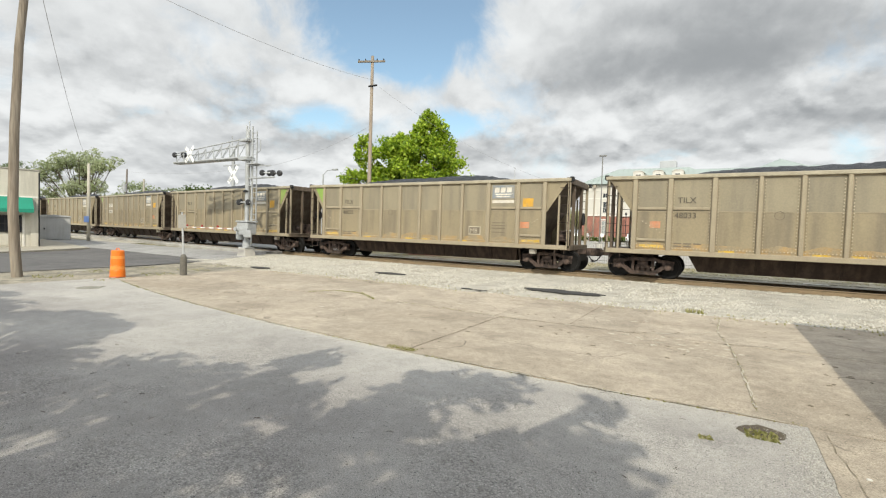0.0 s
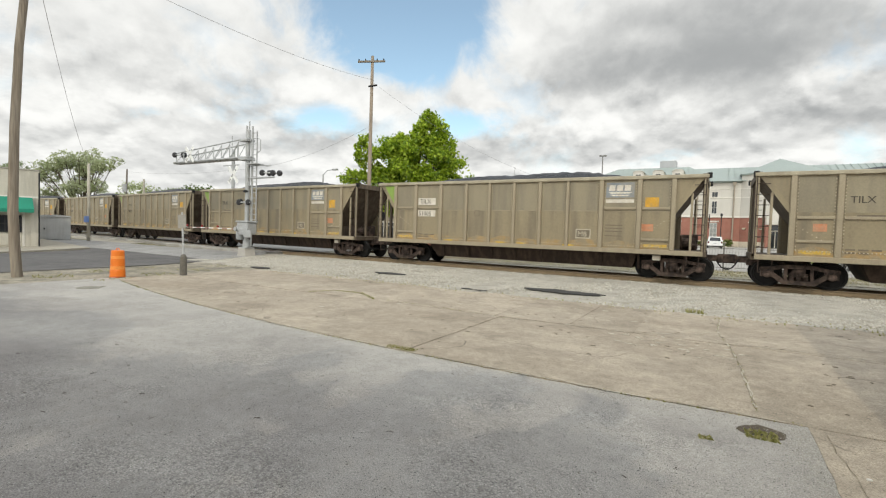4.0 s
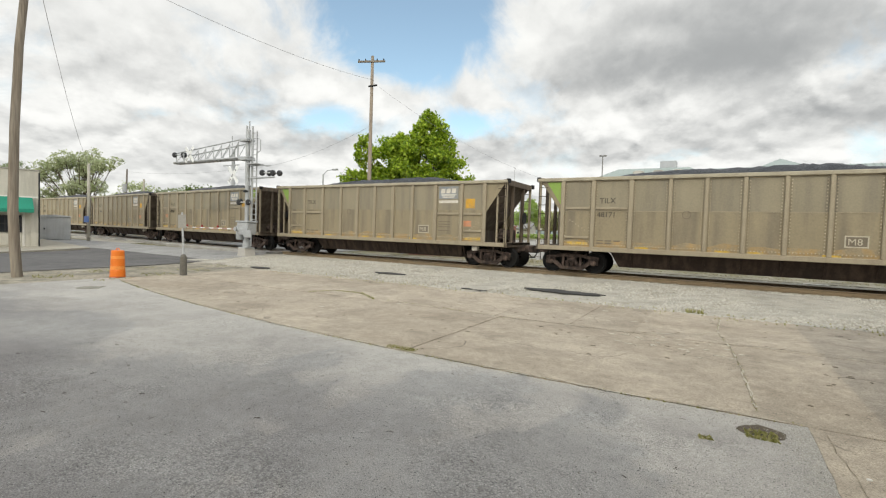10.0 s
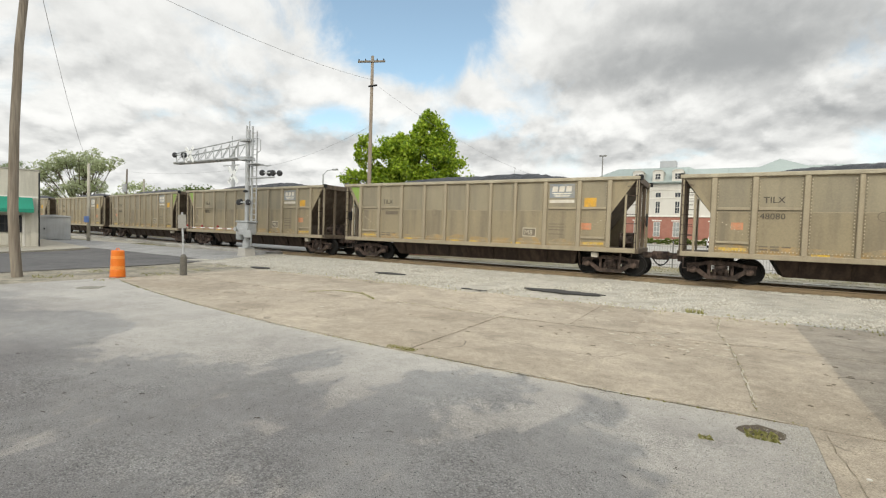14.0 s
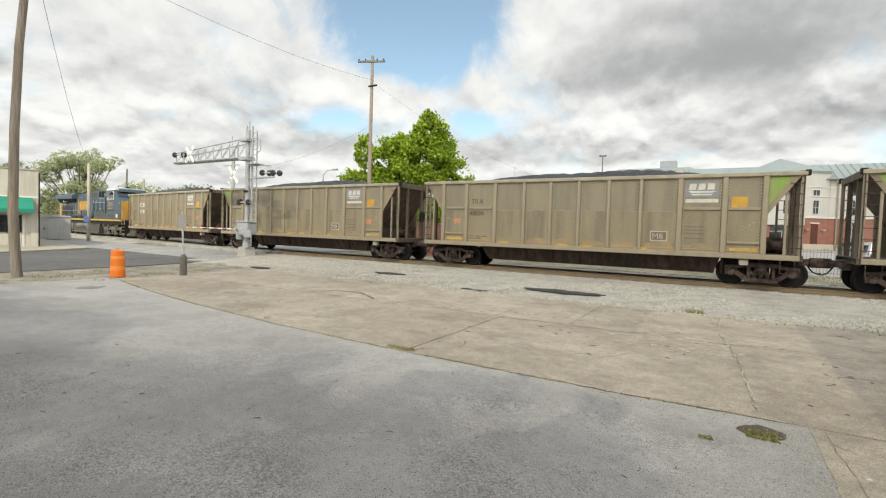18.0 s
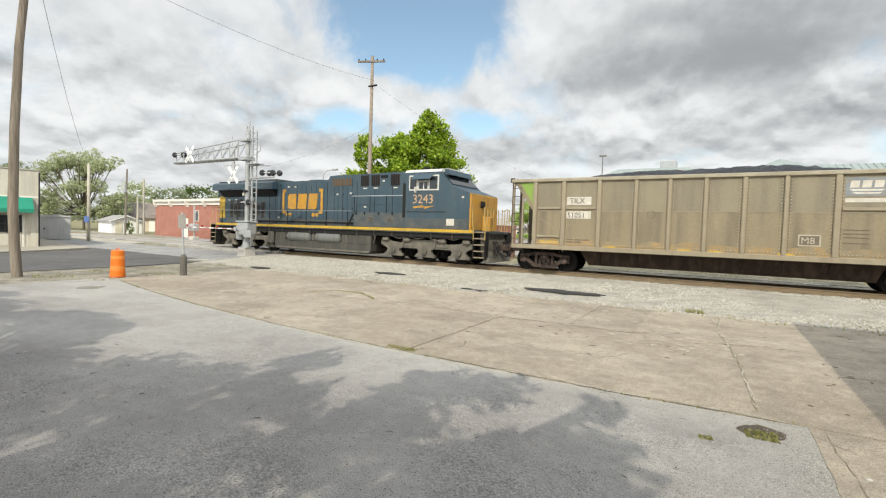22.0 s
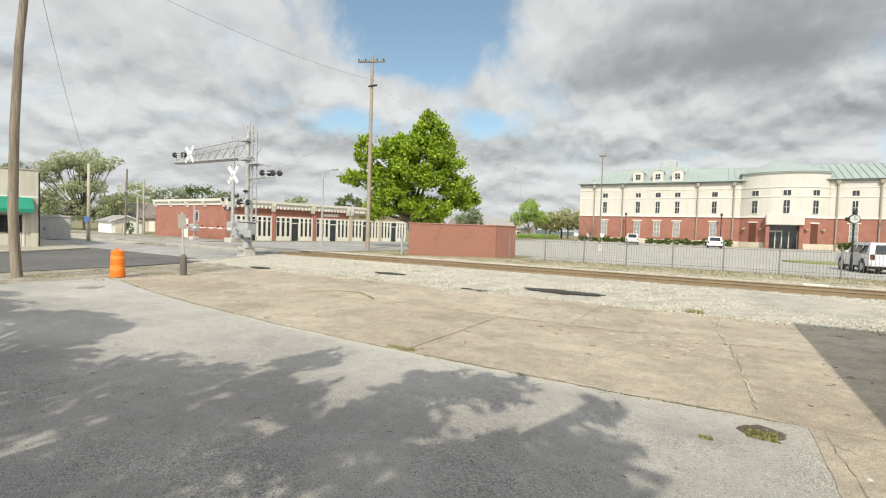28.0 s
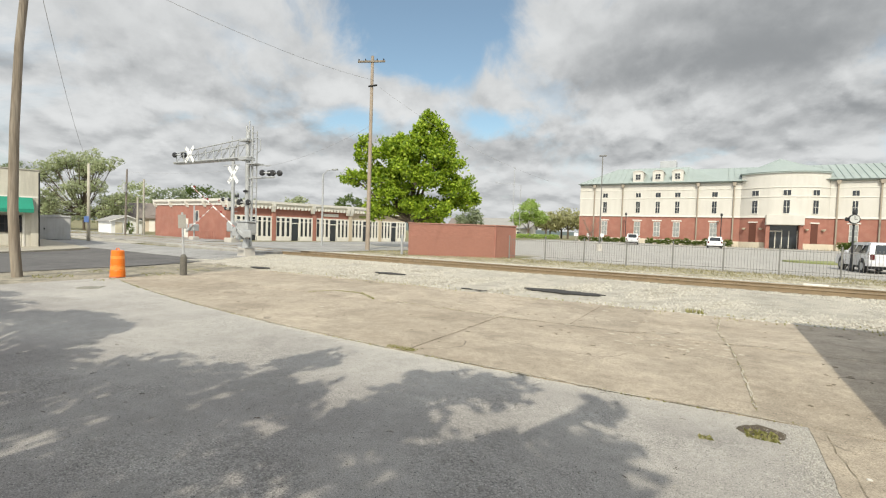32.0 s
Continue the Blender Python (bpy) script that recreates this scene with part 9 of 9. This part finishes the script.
# loose aggregate on the worn asphalt close by
n = 30000
px, py = rp.uniform(-8.5, 0.85, n), rp.uniform(1.2, 5.9, n)
s = rp.uniform(0.003, 0.0085, n)
v = (base[None] * s[:, None, None] * np.array([1, 1, 0.5]) + np.stack([px, py, np.full(n, 0.001)], 1)[:, None]).reshape(-1, 3)
f = (np.array([(0, 1, 3), (1, 2, 3), (2, 0, 3)])[None] + (np.arange(n) * 4)[:, None, None]).reshape(-1, 3)
me = bpy.data.meshes.new("asphalt_aggregate")
me.from_pydata(v.tolist(), [], f.tolist())
me.materials.append(stone_mat("aggregate_bits", (0.035, 0.033, 0.03), (0.46, 0.45, 0.42)))
tagged(new("asphalt_aggregate", me), "loose dark and pale aggregate on the worn asphalt", "gravel", kind="stuff")
# twigs and bark scraps blown over the asphalt
rw_ = random.Random(53)
twigs = G()
for i in range(70):
    x, y, a, ln = rw_.uniform(-9, 0.8), rw_.uniform(1.4, 6.0), rw_.uniform(0, 6.28), rw_.uniform(0.015, 0.07)
    c, q = math.cos(a) * ln, math.sin(a) * ln
    twigs.tube([(x, y, 0.006), (x + c * 0.5 + q * 0.12, y + q * 0.5 - c * 0.12, 0.009), (x + c, y + q, 0.006)], rw_.uniform(0.0015, 0.0035), 4)
tagged(new("twigs", twigs.mesh("twigs", mat("dead_twig", (0.09, 0.065, 0.045), 0.9, 0, 0.3, 4, 30, 0.2))), "dark dead twigs and bark scraps on the asphalt", "twigs", kind="stuff")
# pale crumbled fringe along the edge of the asphalt
n = 8200
u = rp.uniform(0, 1, n)
seam = u < 0.55
px = np.where(seam, rp.uniform(-8.5, 0.95, n), 0.92 - np.abs(rp.normal(0, 0.16, n)))
py = np.where(seam, 6.06 + 0.0085 * (px + 2) ** 2 - np.abs(rp.normal(0, 0.05, n)) * (1.6 + np.clip(px + 2.2, 0, 4) * 1.6), rp.uniform(2.2, 6.0, n))
s = rp.uniform(0.004, 0.011, n)
v = (base[None] * s[:, None, None] + np.stack([px, py, np.full(n, 0.001)], 1)[:, None]).reshape(-1, 3)
f = (np.array([(0, 1, 3), (1, 2, 3), (2, 0, 3)])[None] + (np.arange(n) * 4)[:, None, None]).reshape(-1, 3)
me = bpy.data.meshes.new("gravel_fringe")
me.from_pydata(v.tolist(), [], f.tolist())
me.materials.append(stone_mat("fringe_bits", (0.34, 0.325, 0.29), (0.52, 0.50, 0.45)))
tagged(new("gravel_fringe", me), "pale crumbled gravel along the asphalt's edge", "gravel", kind="stuff")


# far wooded ridge and tree line
def ridge(name, cx, cy, length, high, turn, seed, material, label):
    g = G()
    n = 160
    r = random.Random(seed)
    top = []
    for i in range(n + 1):
        u = i / n
        top.append(high * (math.sin(math.pi * u) ** 0.6) * (0.75 + 0.25 * math.sin(u * 7 + seed)) + r.uniform(-0.012, 0.012) * high)
    vs = []
    for i in range(n + 1):
        x = (i / n - 0.5) * length
        vs += [(x, -high * 2.5, 0), (x, -high, top[i] * 0.6), (x, 0, top[i]), (x, high * 2, 0)]
    g.add(vs, [(i * 4 + j, (i + 1) * 4 + j, (i + 1) * 4 + j + 1, i * 4 + j + 1) for i in range(n) for j in range(3)])
    ob = struct(name, g, material, label, "hill", smooth=True)
    ob.matrix_basis = pose(cx, cy, 0.5, 0, 0, turn)


FAR_WOOD = mat("far_woods", (0.10, 0.125, 0.115), 0.95, 0, 0.2, 0.02, 0.2, 0)
ridge("backdrop_woods", -700, 900, 1900, 22, 40, 5, FAR_WOOD, "low tree line on the horizon")


# bricks of the enclosure, one by one where they are seen
brick_mesh = G().box(-0.097, 0.097, 0, 0.06, -0.0285, 0.0285, 0.004).mesh("brick", mat("enclosure_brick", (0.37, 0.178, 0.132), 0.9, 0, 0.12, 8, 60, 0.2, 0.004, rnd=0.08))
rest = G()
count = 0
for m, L in ENC_FACES:
    rows = int((H_E - 0.1) / 0.067)
    for j in range(rows):
        off = 0.1 if j % 2 else 0.0
        n = int((L - 0.05) / 0.204)
        for i in range(n):
            x = 0.12 + off + i * 0.204
            if x > L - 0.1:
                continue
            z = 0.03 + j * 0.067
            if count < 300 and j > rows - 12:
                part("brick", brick_mesh, None, enc, at=m @ Matrix.Translation((x, 0.0, z)))
                count += 1
            else:
                mm = m @ Matrix.Translation((x, 0, z))
                pts = [mm @ Vector(p) for p in ((-0.097, 0, -0.0285), (0.097, 0, -0.0285), (0.097, 0, 0.0285), (-0.097, 0, 0.0285), (-0.097, 0.05, -0.0285), (0.097, 0.05, -0.0285), (0.097, 0.05, 0.0285), (-0.097, 0.05, 0.0285))]
                rest.add(pts, [(0, 1, 2, 3), (1, 5, 6, 2), (0, 3, 7, 4), (3, 2, 6, 7), (0, 4, 5, 1)])
me = rest.mesh("brickwork", MATS["enclosure_brick"])
part("brickwork", me, None, enc, kind="stuff")


def motions():
    """The train rolls by; its wheels turn; the clouds drift."""
    times = [0.5 * i for i in range(65)]
    for thing_, x in TRAIN:
        walk(thing_, [(t, on_track(x + travel(t), 22.0 if thing_ is loco else PITCH)) for t in times])
    walk(CLOUDS, [(t, pose(0, 0, 0, 0, 0, -0.11 * (t - 16))) for t in (0, 8, 16, 24, 32)])
    for c, x, y, t0 in DRIFT:
        walk(c, [(t, pose(x + CLOUD_PACE * (t - t0), y, CLOUD_HIGH)) for t in (0, 8, 16, 24, 32)])
    # the booms stay down until the train is well past, then lift
    lift = ((0, 0), (29, 0), (30.6, 0), (31.2, 8), (31.6, 18), (32, 30))
    walk(BOOM_NEAR, [(t, pose(-0.1, -0.56, 1.55, 0, a, 0)) for t, a in lift])
    walk(BOOM_FAR, [(t, pose(0.1, -0.36, 1.3, 0, 0, 180) @ pose(0, 0, 0, 0, a, 0)) for t, a in lift])
    # wheels: those at the same place on alike trucks share their turning
    turned = {}
    for thing_, _ in TRAIN:
        for w in thing_.children_recursive:
            if not w.name.startswith("wheelset"):
                continue
            x, z = round(w.location.x, 2), w.location.z
            if (x, z) not in turned:
                walk(w, [(0.06 * i, pose(x, 0, z, 0, math.degrees(travel(0.06 * i) / z) % 360, 0)) for i in range(535)])
                turned[x, z] = w
            else:
                first = turned[x, z].animation_data
                w.rotation_mode = "QUATERNION"
                w.animation_data_create()
                w.animation_data.action = first.action
                w.animation_data.action_slot = first.action_slot


motions()
